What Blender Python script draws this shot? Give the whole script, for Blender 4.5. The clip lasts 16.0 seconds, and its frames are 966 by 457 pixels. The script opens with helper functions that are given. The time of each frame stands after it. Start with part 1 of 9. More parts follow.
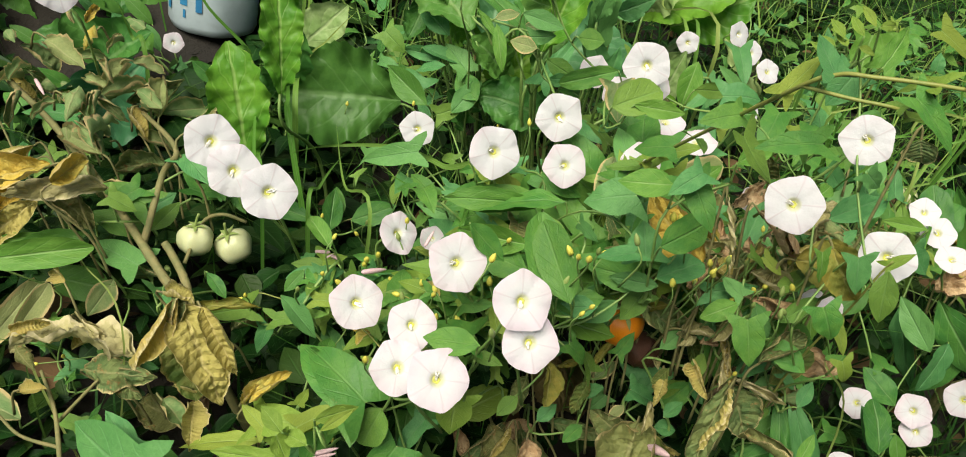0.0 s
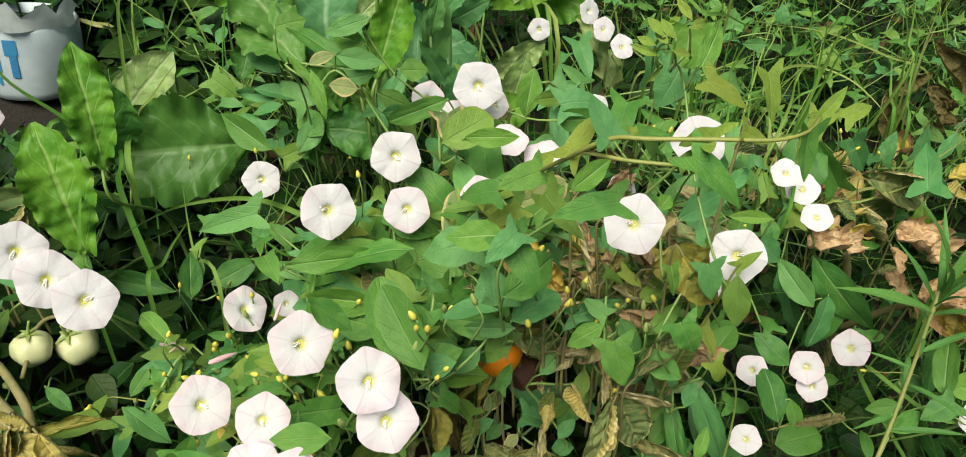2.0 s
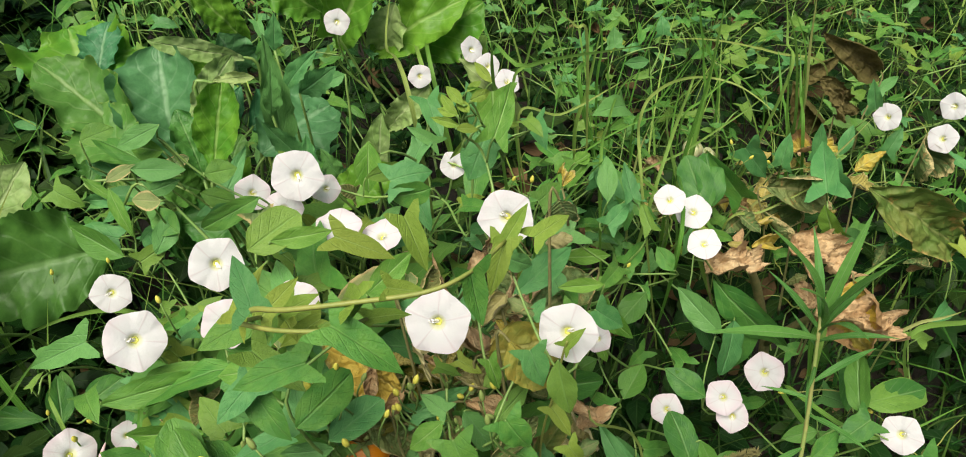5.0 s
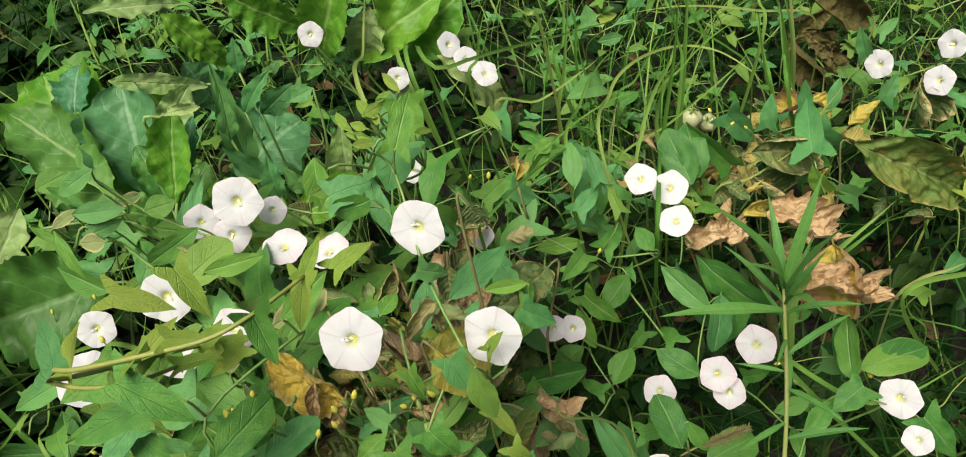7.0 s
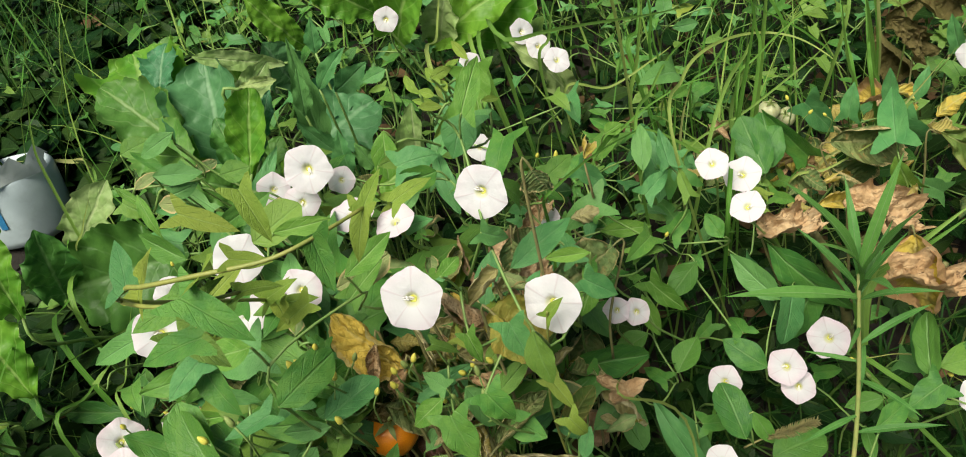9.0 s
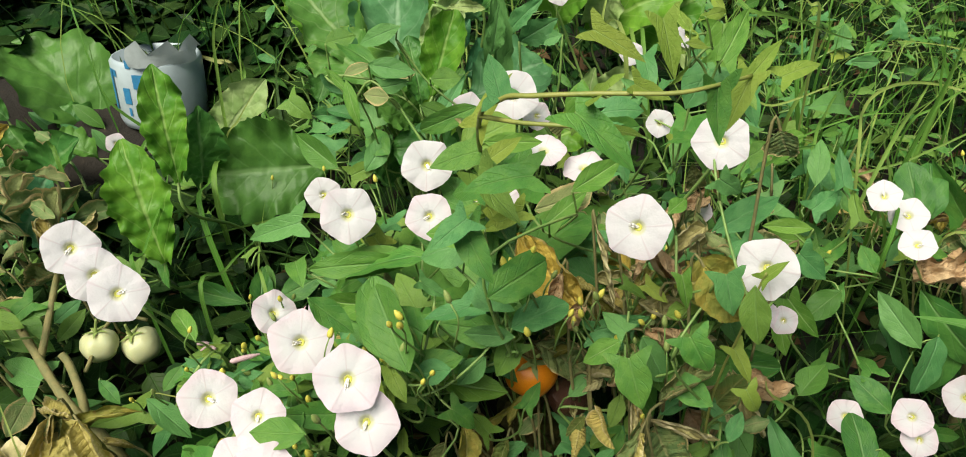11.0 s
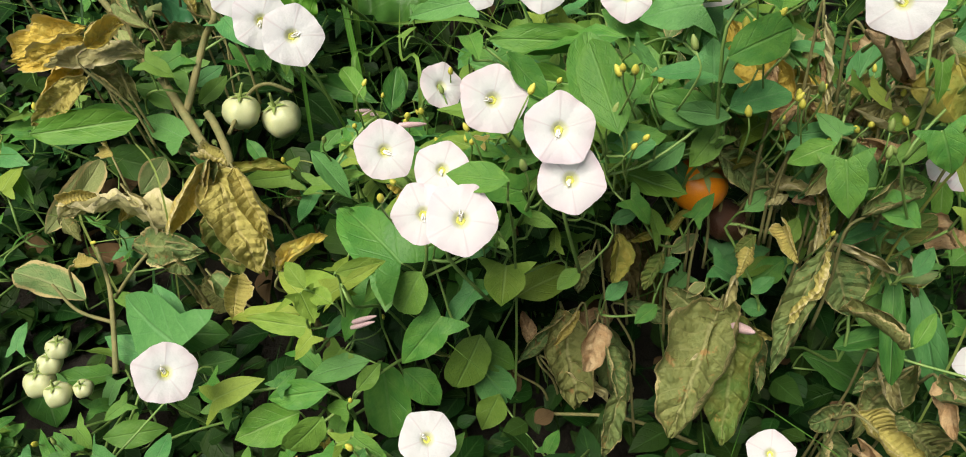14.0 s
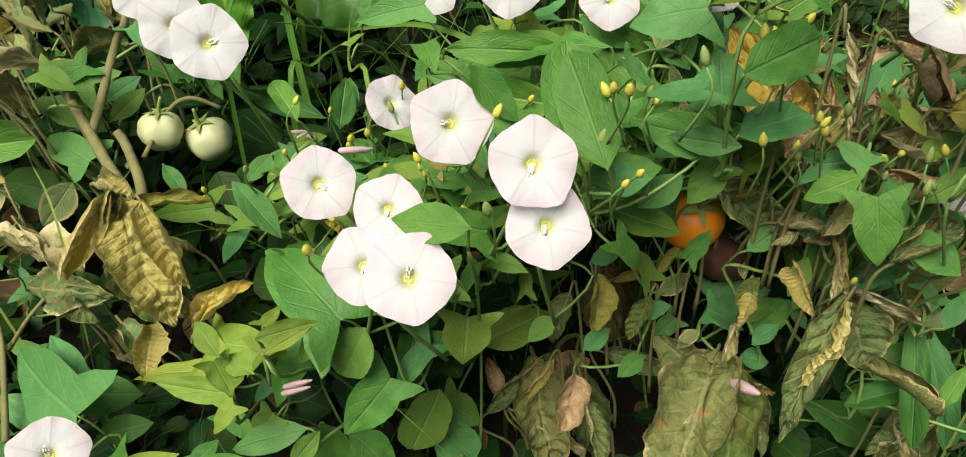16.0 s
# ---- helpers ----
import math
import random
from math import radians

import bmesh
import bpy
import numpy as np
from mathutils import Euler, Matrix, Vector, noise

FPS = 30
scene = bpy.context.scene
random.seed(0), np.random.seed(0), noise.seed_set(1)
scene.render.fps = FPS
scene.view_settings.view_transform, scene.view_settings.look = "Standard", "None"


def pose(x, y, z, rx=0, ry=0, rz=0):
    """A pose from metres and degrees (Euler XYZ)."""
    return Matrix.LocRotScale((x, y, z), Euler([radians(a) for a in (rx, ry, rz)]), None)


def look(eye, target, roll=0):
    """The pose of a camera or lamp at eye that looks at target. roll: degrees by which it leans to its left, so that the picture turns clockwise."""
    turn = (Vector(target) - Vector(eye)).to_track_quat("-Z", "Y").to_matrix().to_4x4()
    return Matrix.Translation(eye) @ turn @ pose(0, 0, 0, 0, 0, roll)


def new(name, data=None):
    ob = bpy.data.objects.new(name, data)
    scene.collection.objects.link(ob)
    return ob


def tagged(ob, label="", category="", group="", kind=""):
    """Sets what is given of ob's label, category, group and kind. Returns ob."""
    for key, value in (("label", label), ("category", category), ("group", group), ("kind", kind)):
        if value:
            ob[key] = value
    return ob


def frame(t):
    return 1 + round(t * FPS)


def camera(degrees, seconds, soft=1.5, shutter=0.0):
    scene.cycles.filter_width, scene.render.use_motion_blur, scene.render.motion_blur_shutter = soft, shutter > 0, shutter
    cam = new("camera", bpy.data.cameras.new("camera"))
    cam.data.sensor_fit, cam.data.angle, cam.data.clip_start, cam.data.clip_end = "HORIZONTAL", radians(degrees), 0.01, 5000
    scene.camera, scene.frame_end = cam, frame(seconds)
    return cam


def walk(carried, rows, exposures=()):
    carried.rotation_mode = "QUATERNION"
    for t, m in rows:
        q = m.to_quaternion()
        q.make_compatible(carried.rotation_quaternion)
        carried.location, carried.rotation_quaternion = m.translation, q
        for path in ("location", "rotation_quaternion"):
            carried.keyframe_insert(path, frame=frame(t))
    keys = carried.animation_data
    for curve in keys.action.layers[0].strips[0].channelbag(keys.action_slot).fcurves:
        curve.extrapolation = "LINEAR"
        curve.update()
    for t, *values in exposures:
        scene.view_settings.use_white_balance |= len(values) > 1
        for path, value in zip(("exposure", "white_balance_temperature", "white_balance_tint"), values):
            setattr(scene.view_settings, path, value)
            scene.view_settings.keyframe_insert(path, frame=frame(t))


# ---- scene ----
cam = camera(62.9, 16.0, soft=1.0)
PATH = [
    (0, (0.108, 0.071, 0.665), (0.043, 1.645, -0.567), 3.4),
    (0.5, (0.113, 0.08, 0.674), (0.075, 1.622, -0.598), 2.4),
    (1, (0.12, 0.091, 0.675), (0.121, 1.604, -0.632), 0.2),
    (1.5, (0.135, 0.101, 0.677), (0.233, 1.628, -0.611), 0.6),
    (2, (0.146, 0.11, 0.681), (0.275, 1.64, -0.6), -2.2),
    (2.5, (0.155, 0.116, 0.684), (0.275, 1.675, -0.563), -3.8),
    (3, (0.172, 0.127, 0.688), (0.287, 1.678, -0.57), -6.2),
    (3.5, (0.179, 0.133, 0.691), (0.308, 1.677, -0.574), -8.0),
    (4, (0.188, 0.136, 0.689), (0.337, 1.687, -0.565), -8.1),
    (4.5, (0.208, 0.147, 0.683), (0.398, 1.681, -0.586), -8.5),
    (4.7, (0.219, 0.144, 0.685), (0.398, 1.688, -0.572), -8.8),
    (6.8, (0.287, 0.133, 0.683), (0.265, 1.687, -0.576), -19.6),
    (7, (0.295, 0.135, 0.679), (0.281, 1.69, -0.578), -19.8),
    (7.5, (0.308, 0.132, 0.675), (0.282, 1.705, -0.56), -21.1),
    (8, (0.312, 0.134, 0.671), (0.271, 1.696, -0.577), -22.1),
    (8.5, (0.306, 0.128, 0.665), (0.206, 1.692, -0.578), -23.2),
    (9, (0.293, 0.125, 0.667), (0.114, 1.713, -0.535), -21.6),
    (9.2, (0.29, 0.119, 0.674), (0.09, 1.71, -0.521), -20.5),
    (11.3, (0.198, 0.1, 0.651), (-0.077, 1.714, -0.498), -8.3),
    (11.5, (0.192, 0.092, 0.651), (-0.098, 1.703, -0.498), -7.8),
    (12, (0.185, 0.079, 0.646), (-0.111, 1.662, -0.54), -6.1),
    (12.5, (0.172, 0.067, 0.638), (-0.138, 1.625, -0.578), -4.6),
    (13, (0.159, 0.068, 0.629), (-0.17, 1.587, -0.631), -4.3),
    (13.5, (0.15, 0.074, 0.615), (-0.206, 1.547, -0.69), -5.0),
    (14, (0.142, 0.082, 0.602), (-0.214, 1.526, -0.735), -5.0),
    (14.5, (0.132, 0.095, 0.591), (-0.204, 1.528, -0.764), -4.8),
    (15, (0.128, 0.117, 0.581), (-0.181, 1.559, -0.77), -3.9),
    (15.5, (0.131, 0.127, 0.578), (-0.158, 1.584, -0.761), -3.3),
    (16, (0.134, 0.135, 0.574), (-0.14, 1.603, -0.756), -3.0),
]
walk(cam, [(t, look(eye, target, roll)) for t, eye, target, roll in PATH], [(0, 0.45, 6700, 5), (16, 0.45, 6700, 5)])

# ---- light ----
world = bpy.data.worlds.new("sky")
scene.world = world
world.use_nodes = True
wn, wl = world.node_tree.nodes, world.node_tree.links
sky = wn.new("ShaderNodeTexSky")
sky.sky_type, sky.sun_disc = "NISHITA", False
sky.sun_elevation, sky.sun_rotation = radians(63), radians(202)
sky.air_density, sky.dust_density, sky.ozone_density = 1.0, 4.0, 1.0
wn["Background"].inputs["Strength"].default_value = 0.047
wl.new(sky.outputs["Color"], wn["Background"].inputs["Color"])

sun = new("sun", bpy.data.lights.new("sun", "SUN"))
sun.data.energy, sun.data.angle, sun.data.color = 4.7, radians(40), (1.0, 0.94, 0.84)
SUN_AZ, SUN_EL = radians(202), radians(63)
sun_dir = Vector((math.sin(SUN_AZ) * math.cos(SUN_EL), math.cos(SUN_AZ) * math.cos(SUN_EL), math.sin(SUN_EL)))
sun.matrix_world = Matrix.Translation(sun_dir * 5) @ sun_dir.to_track_quat("Z", "Y").to_matrix().to_4x4()
scene.view_settings.exposure = 0.0


# ---- materials ----
class Nodes:
    """A small writer of node trees."""

    def __init__(self, name):
        self.mat = bpy.data.materials.new(name)
        self.mat.use_nodes = True
        self.tree = self.mat.node_tree
        self.tree.nodes.clear()

    def add(self, kind, **props):
        n = self.tree.nodes.new(kind)
        for key, value in props.items():
            setattr(n, key, value)
        return n

    def put(self, socket, value):
        if isinstance(value, bpy.types.NodeSocket):
            self.tree.links.new(value, socket)
        elif value is not None:
            socket.default_value = value

    def math(self, op, a, b=None, c=None, clamp=False):
        n = self.add("ShaderNodeMath", operation=op, use_clamp=clamp)
        for i, v in enumerate((a, b, c)):
            self.put(n.inputs[i], v)
        return n.outputs[0]

    def ramp(self, x, lo, hi, a=0.0, b=1.0):
        n = self.add("ShaderNodeMapRange", interpolation_type="SMOOTHSTEP")
        for i, v in enumerate((x, lo, hi, a, b)):
            self.put(n.inputs[i], v)
        return n.outputs[0]

    def mix(self, fac, a, b):
        n = self.add("ShaderNodeMix", data_type="RGBA")
        self.put(n.inputs[0], fac)
        for i, v in ((6, a), (7, b)):
            self.put(n.inputs[i], (*v, 1) if isinstance(v, tuple) and len(v) == 3 else v)
        return n.outputs[2]

    def noise(self, coord, scale, detail=3.0, rough=0.55):
        n = self.add("ShaderNodeTexNoise")
        self.put(n.inputs["Vector"], coord)
        self.put(n.inputs["Scale"], scale)
        self.put(n.inputs["Detail"], detail)
        self.put(n.inputs["Roughness"], rough)
        return n.outputs[0]

    def shifted(self, coord, by, factor=37.0):
        n = self.add("ShaderNodeVectorMath", operation="ADD")
        self.put(n.inputs[0], coord)
        self.put(n.inputs[1], self.math("MULTIPLY", by, factor))
        return n.outputs[0]

    def finish(self, color, rough=0.5, height=None, bump=0.3, dist=0.002, translucent=0.0, glow=None, spec=0.5, sub=0.0):
        p = self.add("ShaderNodeBsdfPrincipled")
        self.put(p.inputs["Base Color"], (*color, 1) if isinstance(color, tuple) else color)
        self.put(p.inputs["Roughness"], rough)
        self.put(p.inputs["Specular IOR Level"], spec)
        if sub:
            p.inputs["Subsurface Weight"].default_value = sub
            p.inputs["Subsurface Radius"].default_value = (0.006, 0.004, 0.002)
            p.inputs["Subsurface Scale"].default_value = 1.0
        out = p.outputs[0]
        normal = None
        if height is not None:
            b = self.add("ShaderNodeBump")
            b.inputs["Strength"].default_value, b.inputs["Distance"].default_value = bump, dist
            self.put(b.inputs["Height"], height)
            normal = b.outputs[0]
            self.put(p.inputs["Normal"], normal)
        if translucent:
            t = self.add("ShaderNodeBsdfTranslucent")
            self.put(t.inputs["Color"], (*color, 1) if isinstance(color, tuple) else color)
            if normal is not None:
                self.put(t.inputs["Normal"], normal)
            m = self.add("ShaderNodeMixShader")
            m.inputs[0].default_value = translucent
            self.put(m.inputs[1], out)
            self.put(m.inputs[2], t.outputs[0])
            out = m.outputs[0]
        o = self.add("ShaderNodeOutputMaterial")
        self.put(o.inputs["Surface"], out)
        return self.mat


def leaf_material(name, base, alt, third, vein, vein_amount=0.5, laterals=5.0, slant=1.6, edge=None, edge_at=0.8, spots=None,
                  spot_at=0.62, rough=0.46, translucent=0.25, wrinkle=0.25, cell=0.0, islands=False):
    """Leaf surface: two greens, a third for the odd leaf, veins along the blade, dry edge and spots."""
    k = Nodes(name)
    co = k.add("ShaderNodeTexCoord")
    uv = k.add("ShaderNodeSeparateXYZ")
    k.put(uv.inputs[0], co.outputs["UV"])
    u, v = uv.outputs[0], uv.outputs[1]
    a = k.math("MULTIPLY", k.math("ABSOLUTE", k.math("SUBTRACT", u, 0.5)), 2.0)
    if islands:
        r = k.add("ShaderNodeNewGeometry").outputs["Random Per Island"]
        spot = k.shifted(co.outputs["Object"], 0.0)
        scale = 40.0
    else:
        r = k.add("ShaderNodeObjectInfo").outputs["Random"]
        spot = k.shifted(co.outputs["Object"], r)
        scale = 4.0
    n1 = k.noise(spot, scale)
    n2 = k.noise(spot, scale * 6, 4.0, 0.65)
    color = k.mix(k.ramp(n1, 0.35, 0.68), base, alt)
    color = k.mix(k.ramp(r, 0.35, 1.0, 0.0, 0.75), color, third)
    color = k.mix(k.ramp(n2, 0.3, 0.8, 0.0, 0.35), color, tuple(c * 0.62 for c in base))
    if not cell:
        color = k.mix(k.ramp(k.math("FRACT", k.math("MULTIPLY", r, 7.31)), 0.55, 1.0, 0.0, 0.34), color, tuple(c * 0.5 for c in base))
    mid = k.ramp(a, 0.02, 0.1, 1.0, 0.0)
    saw = k.math("PINGPONG", k.math("SUBTRACT", k.math("MULTIPLY", v, laterals), k.math("MULTIPLY", a, slant)), 0.5)
    lat = k.math("MULTIPLY", k.ramp(saw, 0.0, 0.09, 0.34, 0.0), k.ramp(a, 0.75, 1.0, 1.0, 0.2))
    veins = k.math("MAXIMUM", mid, lat)
    color = k.mix(k.math("MULTIPLY", veins, vein_amount), color, vein)
    if spots:
        color = k.mix(k.ramp(k.noise(spot, scale * 1.7, 5.0, 0.7), spot_at, spot_at + 0.1), color, spots)
    if edge:
        rim = k.math("ADD", a, k.math("MULTIPLY", k.math("SUBTRACT", n2, 0.5), 0.5))
        color = k.mix(k.ramp(rim, edge_at, edge_at + 0.14), color, edge)
    height = k.math("SUBTRACT", k.math("MULTIPLY", n2, wrinkle * 2), k.math("MULTIPLY", veins, 0.5))
    if cell:
        vo = k.add("ShaderNodeTexVoronoi")
        k.put(vo.inputs["Vector"], spot)
        vo.feature = "SMOOTH_F1"
        vo.inputs["Scale"].default_value = cell * 1.6
        height = k.math("ADD", height, k.math("ADD", k.math("MULTIPLY", vo.outputs["Distance"], -0.35), k.math("MULTIPLY", saw, 1.3)))
        color = k.mix(k.ramp(vo.outputs["Distance"], 0.35, 0.8, 0.0, 0.12), color, tuple(c * 0.6 for c in alt))
    return k.finish(color, rough, height, 0.6 if not cell else 0.7, 0.0015 if not cell else 0.0022, translucent, spec=0.1 if islands else 0.24)


def plain_material(name, a, b, scale=120.0, rough=0.5, bump=0.3, translucent=0.0, spec=0.5, sub=0.0, dark=None, dark_at=0.6):
    """Two colours mingled by noise, grain and fine relief."""
    k = Nodes(name)
    co = k.add("ShaderNodeTexCoord").outputs["Object"]
    r = k.add("ShaderNodeObjectInfo").outputs["Random"]
    co = k.shifted(co, r)
    n1, n2 = k.noise(co, scale), k.noise(co, scale * 5, 4.0, 0.7)
    color = k.mix(k.ramp(n1, 0.35, 0.65), a, b)
    color = k.mix(k.ramp(n2, 0.45, 0.8, 0.0, 0.4), color, tuple(c * 0.6 for c in a))
    if dark:
        color = k.mix(k.ramp(k.noise(co, scale * 0.6, 5.0, 0.7), dark_at, dark_at + 0.12), color, dark)
    return k.finish(color, rough, n2, bump, 0.001, translucent, spec=spec, sub=sub)


def petal_material(name="petal", blush=0.35):
    """White corolla: faint pink towards the rim and along five folds, green-yellow at the throat."""
    k = Nodes(name)
    co = k.add("ShaderNodeTexCoord")
    uv = k.add("ShaderNodeSeparateXYZ")
    k.put(uv.inputs[0], co.outputs["UV"])
    ang, rad = uv.outputs[0], uv.outputs[1]
    r = k.add("ShaderNodeObjectInfo").outputs["Random"]
    ob = k.shifted(co.outputs["Object"], r)
    n1, n2 = k.noise(ob, 1.6), k.noise(ob, 14.0, 4.0)
    fold = k.math("PINGPONG", k.math("MULTIPLY", ang, 5.0), 0.5)
    star = k.ramp(fold, 0.0, 0.06, 1.0, 0.0)
    white, pink = (0.83, 0.815, 0.86), (0.84, 0.70, 0.79)
    rose = k.math("MULTIPLY", k.ramp(rad, 0.35, 1.05), k.ramp(n1, 0.3, 0.75, 0.1 + 0.5 * (blush > 0.5), 0.75 + 0.25 * (blush > 0.5)))
    rose = k.math("MULTIPLY", rose, k.ramp(r, 0.0, 1.0, blush, 1.0))
    color = k.mix(rose, white, pink)
    color = k.mix(k.math("MULTIPLY", star, 0.45), color, (0.70, 0.58, 0.64))
    color = k.mix(k.ramp(rad, 0.08, 0.22, 0.8, 0.0), color, (0.74, 0.74, 0.42))
    h = k.math("ADD", k.math("MULTIPLY", n2, 0.6), k.math("MULTIPLY", star, -0.8))
    return k.finish(color, 0.6, h, 0.12, 0.008, 0.45, spec=0.2)


PETAL = petal_material()
PETAL_PINK = petal_material("pink_petal", 1.0)
THROAT = plain_material("throat", (0.55, 0.52, 0.09), (0.38, 0.42, 0.08), 400, 0.5)
STAMEN = plain_material("stamen", (0.90, 0.88, 0.86), (0.82, 0.80, 0.76), 500, 0.5)
BIND = leaf_material("bindweed_leaf", (0.072, 0.222, 0.041), (0.118, 0.283, 0.051), (0.205, 0.308, 0.054), (0.22, 0.38, 0.13), 0.25,
                     edge=(0.24, 0.26, 0.07), edge_at=0.98, spots=(0.16, 0.11, 0.04), spot_at=0.73, rough=0.36)
BIND_BLUE = leaf_material("bluish_leaf", (0.080, 0.248, 0.078), (0.118, 0.308, 0.098), (0.150, 0.319, 0.083), (0.22, 0.40, 0.19), 0.25, rough=0.36)
YOUNG = leaf_material("young_leaf", (0.190, 0.317, 0.045), (0.247, 0.370, 0.063), (0.314, 0.378, 0.063), (0.36, 0.50, 0.16), 0.4, translucent=0.3)
BEET = leaf_material("beet_leaf", (0.090, 0.262, 0.026), (0.155, 0.344, 0.036), (0.215, 0.377, 0.040), (0.36, 0.52, 0.16), 0.5, laterals=5.0, slant=1.9,
                     edge=(0.38, 0.50, 0.12), edge_at=0.97, rough=0.42, wrinkle=0.2, translucent=0.35)
# darker green; on some beets and low gap leaves it stands in for shade
BEET_DARK = leaf_material("dark_broad_leaf", (0.048, 0.163, 0.034), (0.084, 0.227, 0.043), (0.114, 0.254, 0.043), (0.20, 0.34, 0.13), 0.45, laterals=5.0,
                          slant=1.9, rough=0.4, wrinkle=0.2)
BEET_OLIVE = leaf_material("dull_beet_leaf", (0.085, 0.22, 0.04), (0.13, 0.27, 0.06), (0.16, 0.28, 0.06), (0.30, 0.42, 0.17), 0.5, laterals=5.0, slant=1.9,
                           edge=(0.34, 0.42, 0.12), edge_at=0.96, rough=0.45, wrinkle=0.2, translucent=0.3)
BIND_LIGHT = leaf_material("light_bindweed_leaf", (0.102, 0.255, 0.036), (0.150, 0.313, 0.053), (0.197, 0.346, 0.053), (0.32, 0.48, 0.18), 0.5, rough=0.4)
# blue-green of beet leaves in shadow, with the shade put into the colour
BEET_BLUE = leaf_material("blue_green_broad_leaf", (0.047, 0.170, 0.070), (0.076, 0.238, 0.110), (0.111, 0.255, 0.088), (0.26, 0.42, 0.24), 0.5, laterals=5.0, slant=1.9,
                          rough=0.42, wrinkle=0.2)
BEET_PALE = leaf_material("pale_broad_leaf", (0.21, 0.34, 0.10), (0.31, 0.42, 0.17), (0.35, 0.44, 0.16), (0.42, 0.50, 0.26), 0.5, laterals=5.0, slant=1.9,
                          edge=(0.40, 0.42, 0.18), edge_at=0.95, rough=0.5, wrinkle=0.25)
BROWN_OLIVE = leaf_material("dark_olive_leaf", (0.11, 0.10, 0.03), (0.17, 0.14, 0.05), (0.14, 0.10, 0.04), (0.22, 0.18, 0.08), 0.4, spots=(0.10, 0.05, 0.02),
                            spot_at=0.6, rough=0.65, wrinkle=0.6, cell=13.0)
YELLOW_OLIVE = leaf_material("olive_yellow_leaf", (0.24, 0.26, 0.05), (0.38, 0.31, 0.06), (0.30, 0.28, 0.06), (0.40, 0.38, 0.14), 0.5, spots=(0.22, 0.12, 0.04),
                             spot_at=0.62, rough=0.55, wrinkle=0.5)
OLIVE = leaf_material("olive_green_leaf", (0.11, 0.19, 0.04), (0.21, 0.22, 0.055), (0.15, 0.20, 0.05), (0.30, 0.32, 0.12), 0.5, laterals=7.0, slant=1.2, edge=(0.40, 0.30, 0.10), edge_at=0.88,
                      spots=(0.36, 0.23, 0.07), spot_at=0.6, rough=0.55, wrinkle=0.6, cell=13.0)
YELLOW_BROWN = leaf_material("yellow_brown_leaf", (0.58, 0.42, 0.06), (0.46, 0.38, 0.09), (0.52, 0.38, 0.08), (0.56, 0.48, 0.2), 0.4, edge=(0.46, 0.28, 0.13),
                             edge_at=0.5, spots=(0.30, 0.17, 0.07), spot_at=0.6, rough=0.65, wrinkle=0.7, cell=12.0)
DRY = leaf_material("dry_leaf", (0.52, 0.45, 0.13), (0.64, 0.50, 0.15), (0.48, 0.43, 0.13), (0.66, 0.57, 0.25), 0.5, laterals=12.0, slant=0.9, edge=(0.70, 0.60, 0.31),
                    edge_at=0.84, spots=(0.40, 0.26, 0.09), spot_at=0.72, rough=0.6, translucent=0.3, wrinkle=0.7, cell=13.0)
DRY_GREEN = leaf_material("withered_leaf", (0.10, 0.18, 0.06), (0.20, 0.25, 0.085), (0.24, 0.23, 0.075), (0.34, 0.33, 0.15), 0.6, laterals=8.0, slant=1.2,
                          edge=(0.60, 0.49, 0.24), edge_at=0.85, spots=(0.34, 0.21, 0.08), spot_at=0.58, rough=0.55, translucent=0.2, wrinkle=0.7, cell=14.0)
DUSTY = leaf_material("dusty_leaf", (0.16, 0.27, 0.095), (0.26, 0.33, 0.13), (0.34, 0.36, 0.14), (0.36, 0.36, 0.18), 0.5, edge=(0.52, 0.42, 0.20),
                      edge_at=0.74, spots=(0.30, 0.22, 0.08), spot_at=0.66, rough=0.65, translucent=0.2, wrinkle=0.5)
TAN = leaf_material("tan_leaf", (0.46, 0.42, 0.18), (0.54, 0.49, 0.25), (0.42, 0.38, 0.15), (0.55, 0.49, 0.26), 0.4, edge=(0.62, 0.55, 0.32), edge_at=0.78,
                    spots=(0.36, 0.27, 0.10), spot_at=0.72, rough=0.65, translucent=0.25, wrinkle=0.5, cell=9.0)
YELLOW = leaf_material("yellow_leaf", (0.62, 0.46, 0.08), (0.48, 0.44, 0.11), (0.64, 0.44, 0.08), (0.6, 0.52, 0.22), 0.4, edge=(0.58, 0.46, 0.18),
                       edge_at=0.8, spots=(0.30, 0.17, 0.06), spot_at=0.70, rough=0.58, translucent=0.2, wrinkle=0.6, cell=11.0)
BROWN = leaf_material("brown_leaf", (0.493, 0.317, 0.163), (0.650, 0.488, 0.286), (0.560, 0.366, 0.182), (0.42, 0.27, 0.15), 0.4, spots=(0.12, 0.06, 0.03),
                      spot_at=0.6, rough=0.75, translucent=0.1, wrinkle=0.9, cell=12.0)
# low grass darkened in its base colours to stand for shade under the weeds
GRASS_SHADED = leaf_material("grass", (0.012, 0.05, 0.009), (0.022, 0.08, 0.013), (0.07, 0.12, 0.022), (0.09, 0.17, 0.04), 0.4, laterals=0.0, islands=True, translucent=0.06)
GRASS_LIGHT = leaf_material("light_grass", (0.045, 0.15, 0.022), (0.095, 0.24, 0.036), (0.32, 0.43, 0.10), (0.30, 0.42, 0.14), 0.4, laterals=0.0, islands=True, translucent=0.2)
